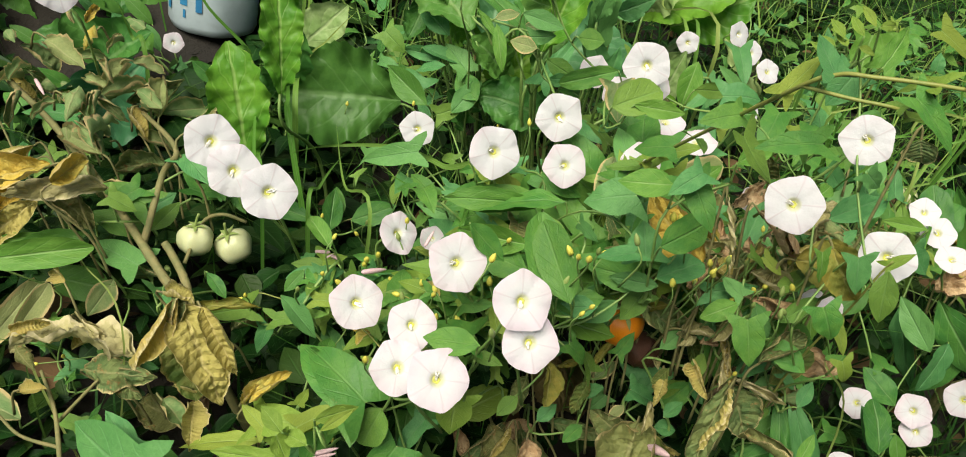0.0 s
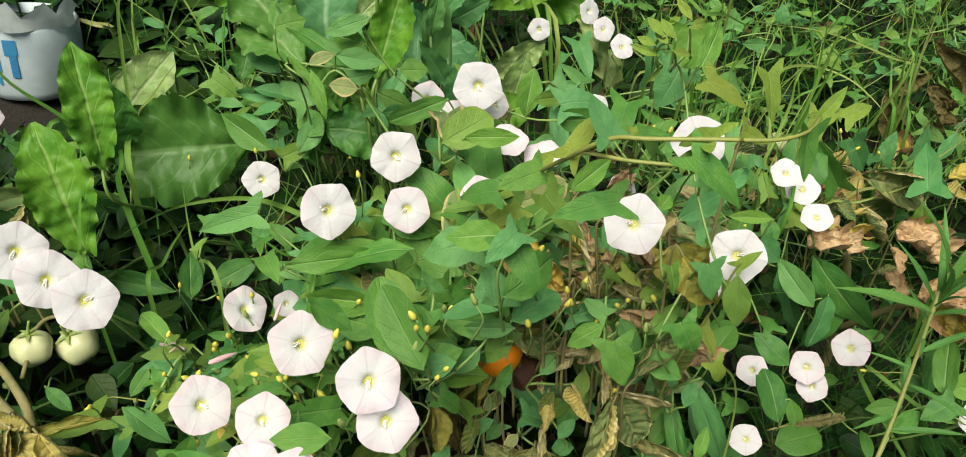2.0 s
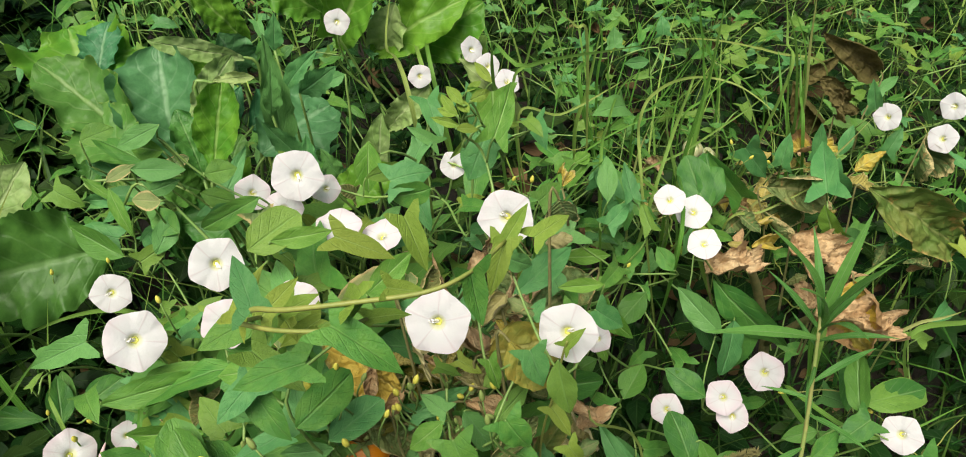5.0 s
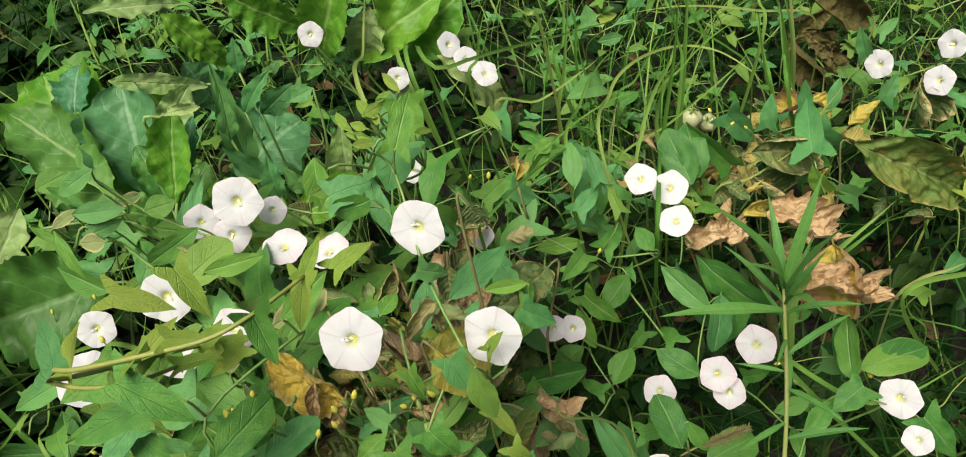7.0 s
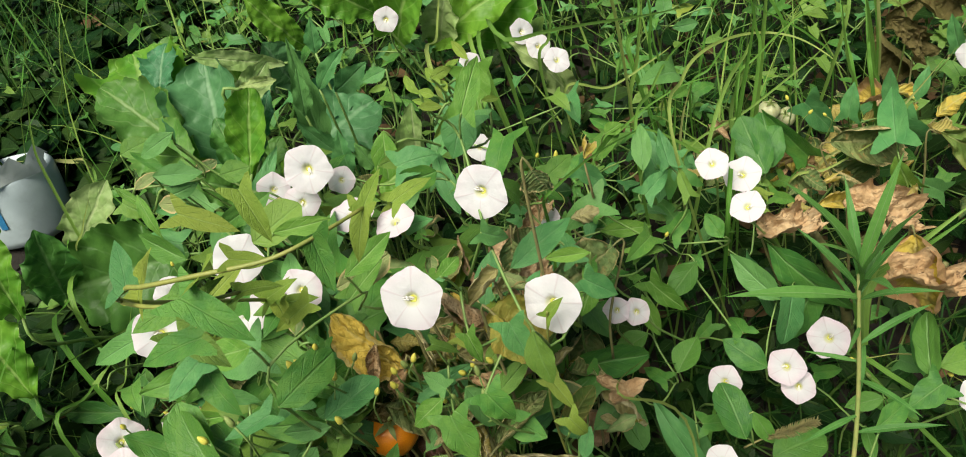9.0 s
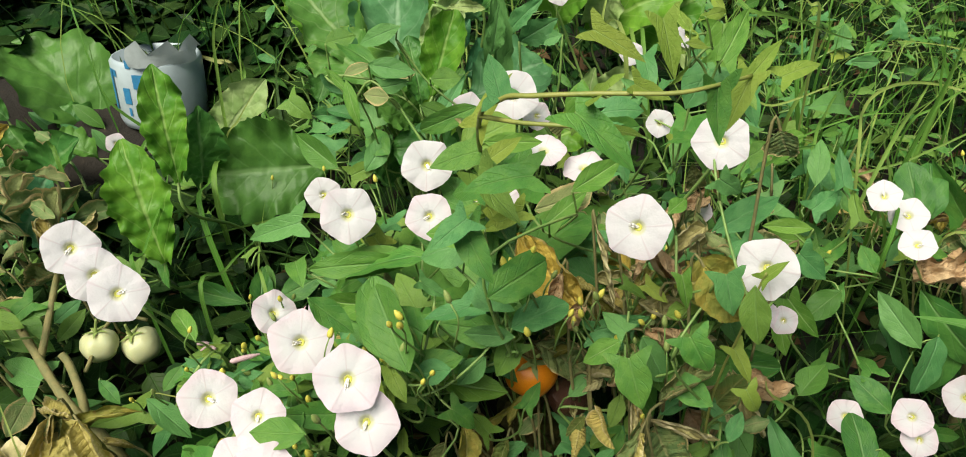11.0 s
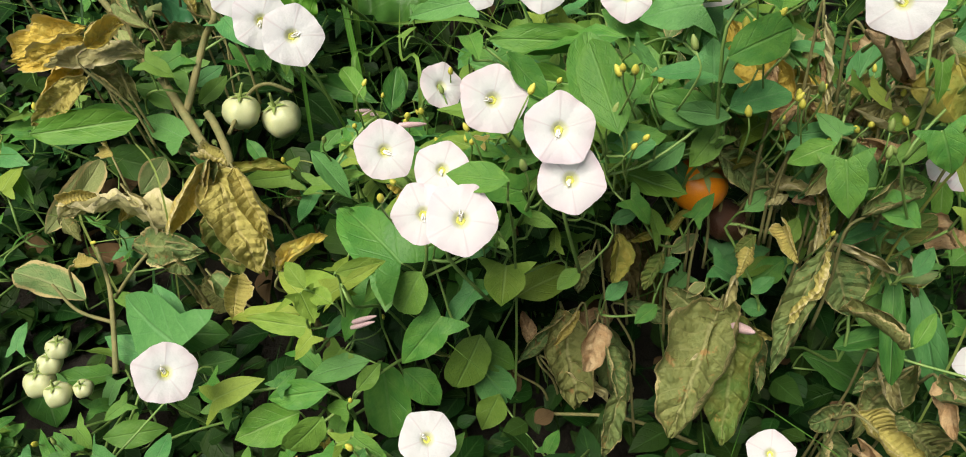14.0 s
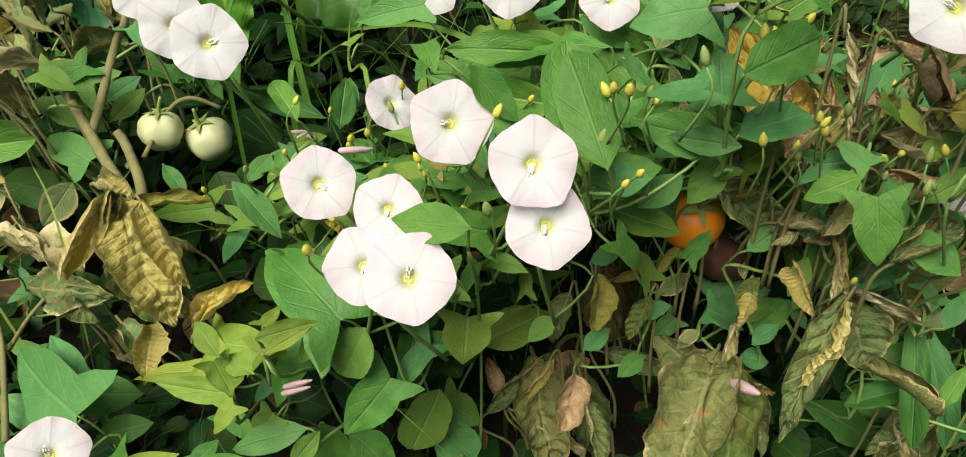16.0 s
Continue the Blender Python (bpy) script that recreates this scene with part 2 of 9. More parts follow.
BLADE = leaf_material("grass_blade", (0.12, 0.31, 0.045), (0.17, 0.37, 0.06), (0.27, 0.40, 0.09), (0.3, 0.46, 0.16), 0.5, laterals=0.0, translucent=0.4)
STRAW_BLADE = leaf_material("straw_blade", (0.30, 0.42, 0.10), (0.36, 0.45, 0.12), (0.46, 0.46, 0.18), (0.46, 0.52, 0.22), 0.5, laterals=0.0, translucent=0.4)
STRAW = plain_material("straw", (0.34, 0.30, 0.13), (0.26, 0.24, 0.09), 60, 0.6)
# greens cut to near black: the shade of the gaps is in the colour
UNDER_SHADED = leaf_material("undergrowth", (0.006, 0.025, 0.005), (0.011, 0.042, 0.007), (0.03, 0.058, 0.010), (0.05, 0.11, 0.03), 0.4, islands=True, translucent=0.05)
LITTER = leaf_material("litter", (0.20, 0.12, 0.06), (0.14, 0.10, 0.045), (0.11, 0.075, 0.04), (0.25, 0.17, 0.09), 0.3, islands=True, rough=0.75)
STEM = plain_material("green_stem", (0.14, 0.26, 0.06), (0.20, 0.30, 0.08), 150, 0.5)
VINE = plain_material("yellow_stem", (0.25, 0.26, 0.06), (0.20, 0.24, 0.055), 150, 0.5)
TOM_STEM = plain_material("tomato_stem", (0.21, 0.185, 0.07), (0.15, 0.155, 0.055), 220, 0.7, 0.6, dark=(0.12, 0.09, 0.05))
BUD = plain_material("bud", (0.66, 0.56, 0.07), (0.50, 0.52, 0.10), 260, 0.45)
SEPAL = plain_material("sepal", (0.18, 0.28, 0.07), (0.26, 0.30, 0.09), 260, 0.5)
GREEN_TOM = plain_material("green_tomato", (0.43, 0.46, 0.24), (0.50, 0.51, 0.30), 60, 0.45, 0.05, sub=0.15)
ORANGE_TOM = plain_material("orange_tomato", (0.80, 0.28, 0.012), (0.74, 0.22, 0.01), 50, 0.3, 0.05, sub=0.15)
ROT = plain_material("rotten_tomato", (0.055, 0.020, 0.010), (0.09, 0.034, 0.015), 70, 0.5, 0.5, dark=(0.035, 0.015, 0.01))
PINK = plain_material("faded_petal", (0.52, 0.30, 0.36), (0.66, 0.52, 0.50), 140, 0.6)
PLASTIC = plain_material("white_plastic", (0.42, 0.50, 0.53), (0.34, 0.41, 0.44), 18, 0.38, 0.15, dark=(0.36, 0.36, 0.30), dark_at=0.64)
BLUE_INK = plain_material("blue_ink", (0.02, 0.14, 0.30), (0.03, 0.19, 0.36), 80, 0.5)
CLEAR = plain_material("grey_plastic", (0.42, 0.47, 0.47), (0.32, 0.37, 0.37), 25, 0.25, 0.2, translucent=0.35)
SEED = plain_material("seed_spike", (0.20, 0.20, 0.07), (0.28, 0.24, 0.09), 700, 0.8, 1.0)
INSECT = plain_material("insect", (0.02, 0.015, 0.012), (0.04, 0.03, 0.02), 900, 0.4)


def soil_material():
    k = Nodes("soil")
    co = k.add("ShaderNodeTexCoord").outputs["Object"]
    n1, n2 = k.noise(co, 6.0, 5.0), k.noise(co, 90.0, 6.0, 0.7)
    # browns lowered far below soil's own tone, painting in the shade between plants
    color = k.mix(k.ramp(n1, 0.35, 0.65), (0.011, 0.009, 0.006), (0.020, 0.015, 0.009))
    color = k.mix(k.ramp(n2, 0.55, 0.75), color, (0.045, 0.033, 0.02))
    return k.finish(color, 0.92, n2, 0.9, 0.006)


SOIL_SHADED = soil_material()


# ---- geometry helpers ----
def mesh_of(name, verts, faces, material, uvs=None, smooth=True):
    me = bpy.data.meshes.new(name)
    me.from_pydata([tuple(v) for v in verts], [], faces)
    if uvs is not None:
        layer = me.uv_layers.new(name="UVMap")
        idx = np.empty(len(me.loops), dtype=np.int32)
        me.loops.foreach_get("vertex_index", idx)
        layer.data.foreach_set("uv", np.asarray(uvs, dtype=np.float32)[idx].ravel())
    me.polygons.foreach_set("use_smooth", [smooth] * len(me.polygons))
    me.materials.append(material)
    me.update()
    return me


def part(name, me, parent, m=None, label=""):
    """One mesh object under a thing or under a part, at the pose m in its parent's space."""
    ob = new(name, me)
    ob.parent = parent
    if m is not None:
        ob.matrix_basis = m
    return tagged(ob, label)


def thing(name, place, label, category, group=""):
    ob = new(name)
    ob.empty_display_size = 0.01
    ob.matrix_basis = Matrix.Translation(place)
    return tagged(ob, label, category, group)


def smooth_path(points, steps=5):
    """Catmull-Rom through the points."""
    p = [Vector(q) for q in points]
    p = [p[0] * 2 - p[1]] + p + [p[-1] * 2 - p[-2]]
    out = []
    for i in range(1, len(p) - 2):
        for s in range(steps):
            t = s / steps
            a, b, c, d = p[i - 1], p[i], p[i + 1], p[i + 2]
            out.append(0.5 * (2 * b + (c - a) * t + (2 * a - 5 * b + 4 * c - d) * t * t + (3 * b - a - 3 * c + d) * t ** 3))
    return out + [p[-2]]


def tube_data(points, r0, r1, sides=6, steps=5, knobs=0.0):
    pts = smooth_path(points, steps) if steps > 1 else [Vector(q) for q in points]
    verts, faces = [], []
    side = None
    for i, q in enumerate(pts):
        d = (pts[min(i + 1, len(pts) - 1)] - pts[max(i - 1, 0)]).normalized()
        side = d.orthogonal().normalized() if side is None else (side - d * side.dot(d)).normalized()
        up = d.cross(side)
        f = i / (len(pts) - 1)
        r = r0 + (r1 - r0) * f
        if knobs:
            r *= 1 + knobs * noise.noise(Vector((i * 0.9, r0 * 900, 2.0)))
        for s in range(sides):
            w = 2 * math.pi * s / sides
            verts.append(q + (side * math.cos(w) + up * math.sin(w)) * r)
    for i in range(len(pts) - 1):
        for s in range(sides):
            n = (s + 1) % sides
            faces.append((i * sides + s, i * sides + n, (i + 1) * sides + n, (i + 1) * sides + s))
    faces.append(tuple(range(sides))[::-1])
    faces.append(tuple(range((len(pts) - 1) * sides, len(pts) * sides)))
    return verts, faces


def tube(name, points, r0, r1, material, sides=6, steps=5, knobs=0.0):
    return mesh_of(name, *tube_data(points, r0, r1, sides, steps, knobs), material)


def aim(base, tip, up=(0, -0.35, 1), roll=0.0):
    """The pose of a leaf of unit length: its foot at base, its tip at tip, its upper face towards up."""
    base, tip = Vector(base), Vector(tip)
    y = tip - base
    length = y.length
    y.normalize()
    z = Vector(up)
    z = (z - y * z.dot(y)).normalized()
    x = y.cross(z)
    rot = Matrix((x, y, z)).transposed().to_4x4()
    return Matrix.Translation(base) @ rot @ pose(0, 0, 0, 0, roll, 0) @ Matrix.Diagonal((length, length, length, 1))


def lerp(v, xs, ys):
    return float(np.interp(v, xs, ys))


def blade(name, width, material, n=8, m=3, bend=0.5, fold=0.25, wave=0.0, waves=4.0, curl=0.0, twist=0.0, crumple=0.0, seed=1, hastate=0.0, teeth=0.0, ridge=0.0, roll=0.0, blister=0.0, frill=0.0):
    """A leaf of unit length along +y, upper face +z. width: half width along the blade, as points of a profile. hastate: depth of
    the two back-pointing lobes. bend: radians of arch; fold: V at the midrib; wave: frilled rim; curl: radians by which the
    rims roll in; ridge: swellings between the side veins; twist: radians from foot to tip; crumple: height of irregular dents;
    roll: how far the outermost rim turns up and in; blister: height of the swellings between the finest veins;
    frill: how uneven and frilled the rim is."""
    xs = [i / (len(width) - 1) for i in range(len(width))]
    rows = []
    if hastate:
        rows += [-hastate, -hastate * 0.66, -hastate * 0.33]
    rows += [i / n for i in range(n + 1)]
    verts, uvs, faces, grid = [], [], [], {}
    for side in (-1, 1):
        for i, v in enumerate(rows):
            if v < 0:
                f = -v / hastate
                inner, outer = 0.9 * width[0] * 1.05 * f ** 1.2, width[0] * (1.0 + 0.22 * f)
                outer = max(outer, inner + 0.004)
            else:
                inner, outer = 0.0, lerp(v, xs, width)
            if teeth and v > 0:
                outer *= 1 + teeth * math.sin(v * 43 + side) + teeth * 0.6 * math.sin(v * 71 + seed)
            if frill and v > 0:
                outer *= 1 + frill * (0.16 * noise.noise(Vector((v * 8, side * 3.0, seed * 1.3))) + 0.07 * noise.noise(Vector((v * 24, side * 3.0, seed * 2.3))))
            for j in range(m + 1):
                if v >= 0 and j == 0 and side == 1:
                    grid[side, i, j] = grid[-1, i, 0]
                    continue
                d = inner + (outer - inner) * j / m
                e = d / max(outer, 1e-4)
                x = side * d
                swing = math.sin(waves * 6.283 * v + side * 1.3 + seed) if not frill else 2.2 * noise.noise(Vector((v * waves * 1.6, side * 5.0, seed * 1.9)))
                z = fold * d + wave * e ** (2 + 2 * min(frill, 1)) * swing * min(1, 4 * (1 - max(v, 0)))
                if ridge:
                    z += ridge * (abs(math.sin(v * 20 - e * 2.6 + 0.7 * side)) - 0.5) * min(1, e * 3) * (1 - 0.6 * e)
                if curl:
                    k = curl * (0.6 + 0.8 * noise.noise(Vector((v * 2.2, side * 3.0, seed * 1.7))) + 0.4)
                    ang = k * e
                    rad = outer / max(abs(k), 1e-3)
                    x, z = side * math.sin(ang) * rad * (1 if ang else 0), z + (1 - math.cos(ang)) * rad * math.copysign(1, k)
                if crumple:
                    q = Vector((x * 6, v * 6, seed * 5.1))
                    z += crumple * (noise.noise(q) + 0.55 * noise.noise(q * 2.3) + 0.3 * noise.noise(q * 5.1))
                    x += crumple * 0.35 * noise.noise(q * 1.3 + Vector((9, 0, 0)))
                if blister:
                    z += blister * abs(noise.noise(Vector((x * 15, v * 15, seed * 3.3)))) * (1 - 0.5 * e)
                if roll and e > 0.78:
                    g = (e - 0.78) / 0.22
                    g *= 0.55 + 0.9 * noise.noise(Vector((v * 5, side * 2.0, seed * 2.9)))
                    x, z = x - side * roll * 0.22 * g * outer, z + roll * 0.3 * abs(g) * outer
                tw = twist * v
                x, z = x * math.cos(tw) - z * math.sin(tw), x * math.sin(tw) + z * math.cos(tw)
                a = bend * max(v, 0)
                if abs(bend) > 1e-3:
                    cy, cz = math.sin(a) / bend, -(1 - math.cos(a)) / bend
                else:
                    cy, cz = max(v, 0), 0.0
                y = cy + math.sin(a) * z + min(v, 0)
                zz = cz + math.cos(a) * z + (0.25 * v * bend if v < 0 else 0)
                grid[side, i, j] = len(verts)
                verts.append((x, y, zz))
                uvs.append((0.5 + 0.5 * side * e, (v + hastate) / (1 + hastate)))
    if curl:
        mx, mz = sum(v[0] for v in verts) / len(verts), sum(v[2] for v in verts) / len(verts) + 0.04 * bend
        verts = [(x - mx, y, z - mz) for x, y, z in verts]
    if abs(bend) > 1e-3:
        ey, ez = math.sin(bend) / bend, -(1 - math.cos(bend)) / bend
        size = math.hypot(ey, ez)
        c, s_ = ey / size, ez / size
        verts = [(x, (c * y + s_ * z) / size, (c * z - s_ * y) / size) for x, y, z in verts]
    for side in (-1, 1):
        for i in range(len(rows) - 1):
            for j in range(m):
                q = [grid[side, i, j], grid[side, i, j + 1], grid[side, i + 1, j + 1], grid[side, i + 1, j]]
                faces.append(tuple(q if side == 1 else q[::-1]))
    return mesh_of(name, verts, faces, material, uvs)


HASTATE = (0.27, 0.185, 0.20, 0.205, 0.19, 0.16, 0.115, 0.06, 0.004)
OVAL = (0.02, 0.10, 0.17, 0.205, 0.215, 0.20, 0.165, 0.10, 0.004)
OVATE = (0.05, 0.24, 0.31, 0.33, 0.31, 0.26, 0.19, 0.10, 0.004)
BROAD = (0.06, 0.20, 0.32, 0.40, 0.44, 0.43, 0.38, 0.26, 0.03)
LANCE = (0.02, 0.04, 0.058, 0.064, 0.062, 0.054, 0.04, 0.022, 0.002)


def ground_z(x, y):
    """Height of the soil: a bank that rises to the north-west."""
    x0, y0 = x, y
    x, y = min(max(x, -0.6), 0.8), min(max(y, 0.0), 1.5)
    z = 0.0756 - 0.289 * x + 0.222 * y
    p = Vector((x * 4, y * 4, 0.3))
    if (x, y) != (x0, y0):
        return max(0.03, min(z, 0.36))
    return max(0.03, min(z, 0.36)) + 0.016 * noise.noise(p) + 0.012 * noise.noise(p * 4) + 0.005 * noise.noise(p * 13)

# ---- ground ----
def build_ground():
    """One sheet of soil, uneven under the plants, that reaches the horizon."""
    def axis(lo, hi, step, far):
        a = list(np.arange(lo, hi, step))
        d = step
        while a[-1] < far:
            d *= 1.45
            a.append(a[-1] + d)
        d = step
        while a[0] > -far:
            d *= 1.45
            a.insert(0, a[0] - d)
        return a
    xs, ys = axis(-0.7, 1.0, 0.016, 900), axis(0.0, 1.7, 0.016, 900)
    verts = []
    for y in ys:
        for x in xs:
            verts.append((x, y, ground_z(x, y)))
    w = len(xs)
    faces = [(j * w + i, j * w + i + 1, (j + 1) * w + i + 1, (j + 1) * w + i) for j in range(len(ys) - 1) for i in range(w - 1)]
    tagged(new("ground", mesh_of("ground", verts, faces, SOIL_SHADED)), "brown garden soil with crumbs and litter, darkened as if shaded", "ground", kind="structure")


build_ground()


# ---- bindweed flowers ----
def corolla_mesh(seed, open_=1.0, material=None):
    """Funnel of unit diameter, mouth up, with five blunt corners and five folds; the throat goes down along -z."""
    rnd = random.Random(seed)
    sides, rings = 60, 11
    ph = rnd.random() * 6.28
    wob = [rnd.uniform(-0.035, 0.035) for _ in range(6)]
    verts, uvs, faces = [], [], []
    for j in range(rings + 1):
        f = j / rings
        for s in range(sides + 1):
            w = 2 * math.pi * s / sides
            corner = abs(((s * 5 / sides) % 1.0) - 0.5) * 2
            turn = ((s * 5 / sides) % 1.0 - 0.5) * 2 * math.pi / 5
            edge = 0.5 * (1 - 0.58 * (1 - math.cos(math.pi / 5) / math.cos(turn)) * f + 0.6 * wob[int(s * 5 / sides + 0.5) % 5] * f * corner ** 2)
            edge *= 1 + (0.012 * math.sin(3 * w + ph) + 0.012 * math.sin(7 * w + 2 * ph) + 0.006 * math.sin(17 * w + ph)) * f
            edge *= 1 - 0.03 * max(0.0, 1 - (1 - corner) * 9) * f ** 4
            r = edge * (0.085 + 0.915 * f)
            depth = -0.115 * (1 - f) ** 9.0 - 0.016 * open_ * (1 - f)
            crease = (0.012 * abs(math.cos(2.5 * w)) - 0.006) * f
            ripple = f ** 3 * 0.016 * (math.sin(5 * w + ph) + 0.6 * math.sin(11 * w + 2 * ph)) - f ** 6 * 0.02
            verts.append((r * math.cos(w), r * math.sin(w), depth + crease + ripple))
            uvs.append((s / sides, f))
    c = sides + 1
    faces = [(j * c + s, j * c + s + 1, (j + 1) * c + s + 1, (j + 1) * c + s) for j in range(rings) for s in range(sides)]
    return mesh_of("corolla", verts, faces, material or PETAL, uvs)


def throat_mesh():
    """Yellow boss at the bottom of the throat."""
    verts, faces, sides = [], [], 15
    for r, z in ((0.066, -0.22), (0.066, -0.13), (0.058, -0.098), (0.043, -0.098), (0.030, -0.115), (0.004, -0.115)):
        for s in range(sides):
            w = 6.2832 * s / sides
            k = 1 + 0.14 * math.cos(5 * w)
            verts.append((r * k * math.cos(w), r * k * math.sin(w), z))
    for j in range(5):
        for s in range(sides):
            n = (s + 1) % sides
            faces.append((j * sides + s, j * sides + n, (j + 1) * sides + n, (j + 1) * sides + s))
    return mesh_of("throat", verts, faces, THROAT)


def stamen_mesh(seed):
    """Five pale stamens leaning one way, and a forked style."""
    rnd = random.Random(seed)
    lean = Vector((rnd.uniform(-0.06, 0.06), -0.08, 0))
    verts, faces = [], []
    for i in range(6):
        w = i * 1.2566
        foot = Vector((0.016 * math.cos(w), 0.016 * math.sin(w), -0.12))
        top = foot * 1.4 + lean * rnd.uniform(0.5, 1.2) + Vector((0, 0, 0.10 + rnd.uniform(0, 0.04)))
        for pts, a, b in (([foot, (foot + top) / 2 + lean * 0.1, top], 0.010, 0.009), ([top, top + lean * 0.3 + Vector((0, 0, 0.035))], 0.014, 0.008)):
            v, f = tube_data(pts, a, b, 5, 2)
            faces += [tuple(k + len(verts) for k in q) for q in f]
            verts += v
    return mesh_of("stamen_tuft", verts, faces, STAMEN)


def calyx_mesh():
    """Green cup under the funnel."""
    verts, faces, sides = [], [], 10
    for r, z in ((0.012, -0.52), (0.06, -0.48), (0.08, -0.36), (0.06, -0.17)):
        for s in range(sides):
            w = 6.2832 * s / sides
            verts.append((r * math.cos(w), r * math.sin(w), z + (0.05 * (s % 2) if z > -0.35 else 0)))
    for j in range(3):
        for s in range(sides):
            n = (s + 1) % sides
            faces.append((j * sides + s, j * sides + n, (j + 1) * sides + n, (j + 1) * sides + s))
    faces.append(tuple(range(sides))[::-1])
    return mesh_of("calyx", verts, faces, SEPAL)


COROLLAS = [corolla_mesh(s) for s in range(7)]
PINK_COROLLAS = [corolla_mesh(s, 1.0, PETAL_PINK) for s in range(7)]
THROATS = throat_mesh()
STAMENS = [stamen_mesh(s) for s in range(4)]
CALYX = calyx_mesh()
FLOWERS = []
WORDS = {
    "white": "white funnel-shaped bindweed flower, wide open, yellow throat",
    "pink": "pale pink bindweed flower with white centre, wide open",
    "half": "half-open pale pink bindweed flower among the leaves",
}


def flower(x, y, z, size, nx=0.0, ny=0.0, nz=0.0, word="white", long=0.055):
    """An open bindweed flower; size is its diameter, n tips its mouth away from facing the camera's usual position."""
    i = len(FLOWERS)
    rnd = random.Random(100 + i)
    face = Vector((0.18 - x, 0.10 - y, 0.64 - z)).normalized() + Vector((nx + rnd.uniform(-0.09, 0.09), ny + rnd.uniform(-0.06, 0.06), nz))
    face.normalize()
    spin = Matrix.Rotation(rnd.random() * 6.28, 4, "Z")
    rot = face.to_track_quat("Z", "Y").to_matrix().to_4x4() @ spin
    s = size * 1.02
    center = Vector((x, y, z)) + face * (s * 0.18)
    root = thing("bindweed_flower", center, WORDS[word], "flower", "bindweed flowers")
    m = rot @ Matrix.Diagonal((s, s, s, 1))
    cor = part("corolla", (COROLLAS if word == "white" else PINK_COROLLAS)[i % len(COROLLAS)], root, m)
    part("throat", THROATS, cor, None, "yellow throat")
    part("stamen_tuft", STAMENS[i % 4], cor)
    part("calyx", CALYX, root, m)
    foot = face * (-0.51 * s)
    bow = Vector((rnd.uniform(-0.4, 0.4), rnd.uniform(0.1, 0.5), -1)).normalized()
    path = [foot, foot - face * 0.008 + bow * 0.006, foot + bow * long * 0.5, foot + bow * long + Vector((rnd.uniform(-0.02, 0.02), 0.012, -0.02))]
    part("stalk", tube("stalk", path, 0.0007, 0.0009, STEM, 5, 4), root)
    FLOWERS.append((center, s))
    return root


flower(-0.053, 0.416, 0.438, 0.0297)
flower(-0.039, 0.405, 0.428, 0.0294)
flower(-0.013, 0.382, 0.433, 0.0289)
flower(0.096, 0.417, 0.445, 0.0285)
flower(0.046, 0.404, 0.395, 0.0251, 0.5, 0.1, 0.3, word="pink")
flower(0.084, 0.350, 0.425, 0.0292, word="pink")
flower(0.038, 0.339, 0.404, 0.0272, word="pink")
flower(0.067, 0.325, 0.407, 0.0240, word="pink")
flower(0.064, 0.303, 0.402, 0.0258, word="pink")
flower(0.083, 0.288, 0.414, 0.0276, word="pink")
flower(0.115, 0.316, 0.436, 0.0275, word="pink")
flower(0.120, 0.309, 0.419, 0.0267, word="pink")
flower(0.231, 0.361, 0.466, 0.0266)
flower(0.269, 0.396, 0.481, 0.0246)
flower(0.039, 0.539, 0.381, 0.0252)
flower(0.130, 0.460, 0.444, 0.0280)
flower(0.134, 0.425, 0.435, 0.0244, word="pink")
flower(0.283, 0.365, 0.438, 0.0264)
flower(0.263, 0.789, 0.349, 0.0223)
flower(0.410, 0.464, 0.224, 0.0256, word="pink")
flower(0.414, 0.456, 0.211, 0.0234, word="pink")
flower(0.369, 0.464, 0.227, 0.0236, word="pink")
flower(0.439, 0.463, 0.241, 0.0277, word="pink")
flower(0.497, 0.395, 0.236, 0.0259)
flower(0.410, 0.506, 0.330, 0.0227, 0.1, 0.2, 0.6)
flower(0.424, 0.555, 0.316, 0.0269, 0.1, 0.2, 0.55)
flower(0.403, 0.548, 0.339, 0.0223, 0.2, 0.1, 0.3)
flower(-0.057, 0.269, 0.325, 0.0291, word="pink")
flower(0.262, 0.559, 0.402, 0.0186)
flower(0.171, 0.412, 0.448, 0.0217, word="pink")
flower(0.191, 0.471, 0.437, 0.0250, 0.2, 0.5, 1.3, word="pink")
flower(0.313, 0.470, 0.315, 0.0175, word="half")
flower(0.324, 0.468, 0.311, 0.0180, word="half")
flower(0.288, 0.565, 0.327, 0.0209, word="half")
flower(0.315, 0.821, 0.347, 0.0261, 0.75, 0.1, 0.1)
flower(0.326, 0.800, 0.338, 0.0246, 0.45, 0.0, 0.1)
flower(0.337, 0.770, 0.333, 0.0251, 0.5, 0.1, 0.3)
flower(0.202, 0.829, 0.399, 0.0245)
flower(0.708, 0.652, 0.279, 0.0250, -0.35, 0.1, 0.1)
flower(0.639, 0.645, 0.290, 0.0246, -0.4, 0.1, 0.2)
flower(0.668, 0.612, 0.280, 0.0247, -0.3, 0.2, 0.2)
flower(0.348, 0.416, 0.214, 0.0223)
flower(0.067, 0.256, 0.319, 0.0252)
flower(0.221, 0.319, 0.243, 0.0249)
flower(-0.146, 0.467, 0.494, 0.0252)
flower(-0.279, 0.509, 0.342, 0.0206)
flower(0.489, 0.366, 0.236, 0.0183)
flower(-0.208, 0.713, 0.345, 0.0191, word="half")
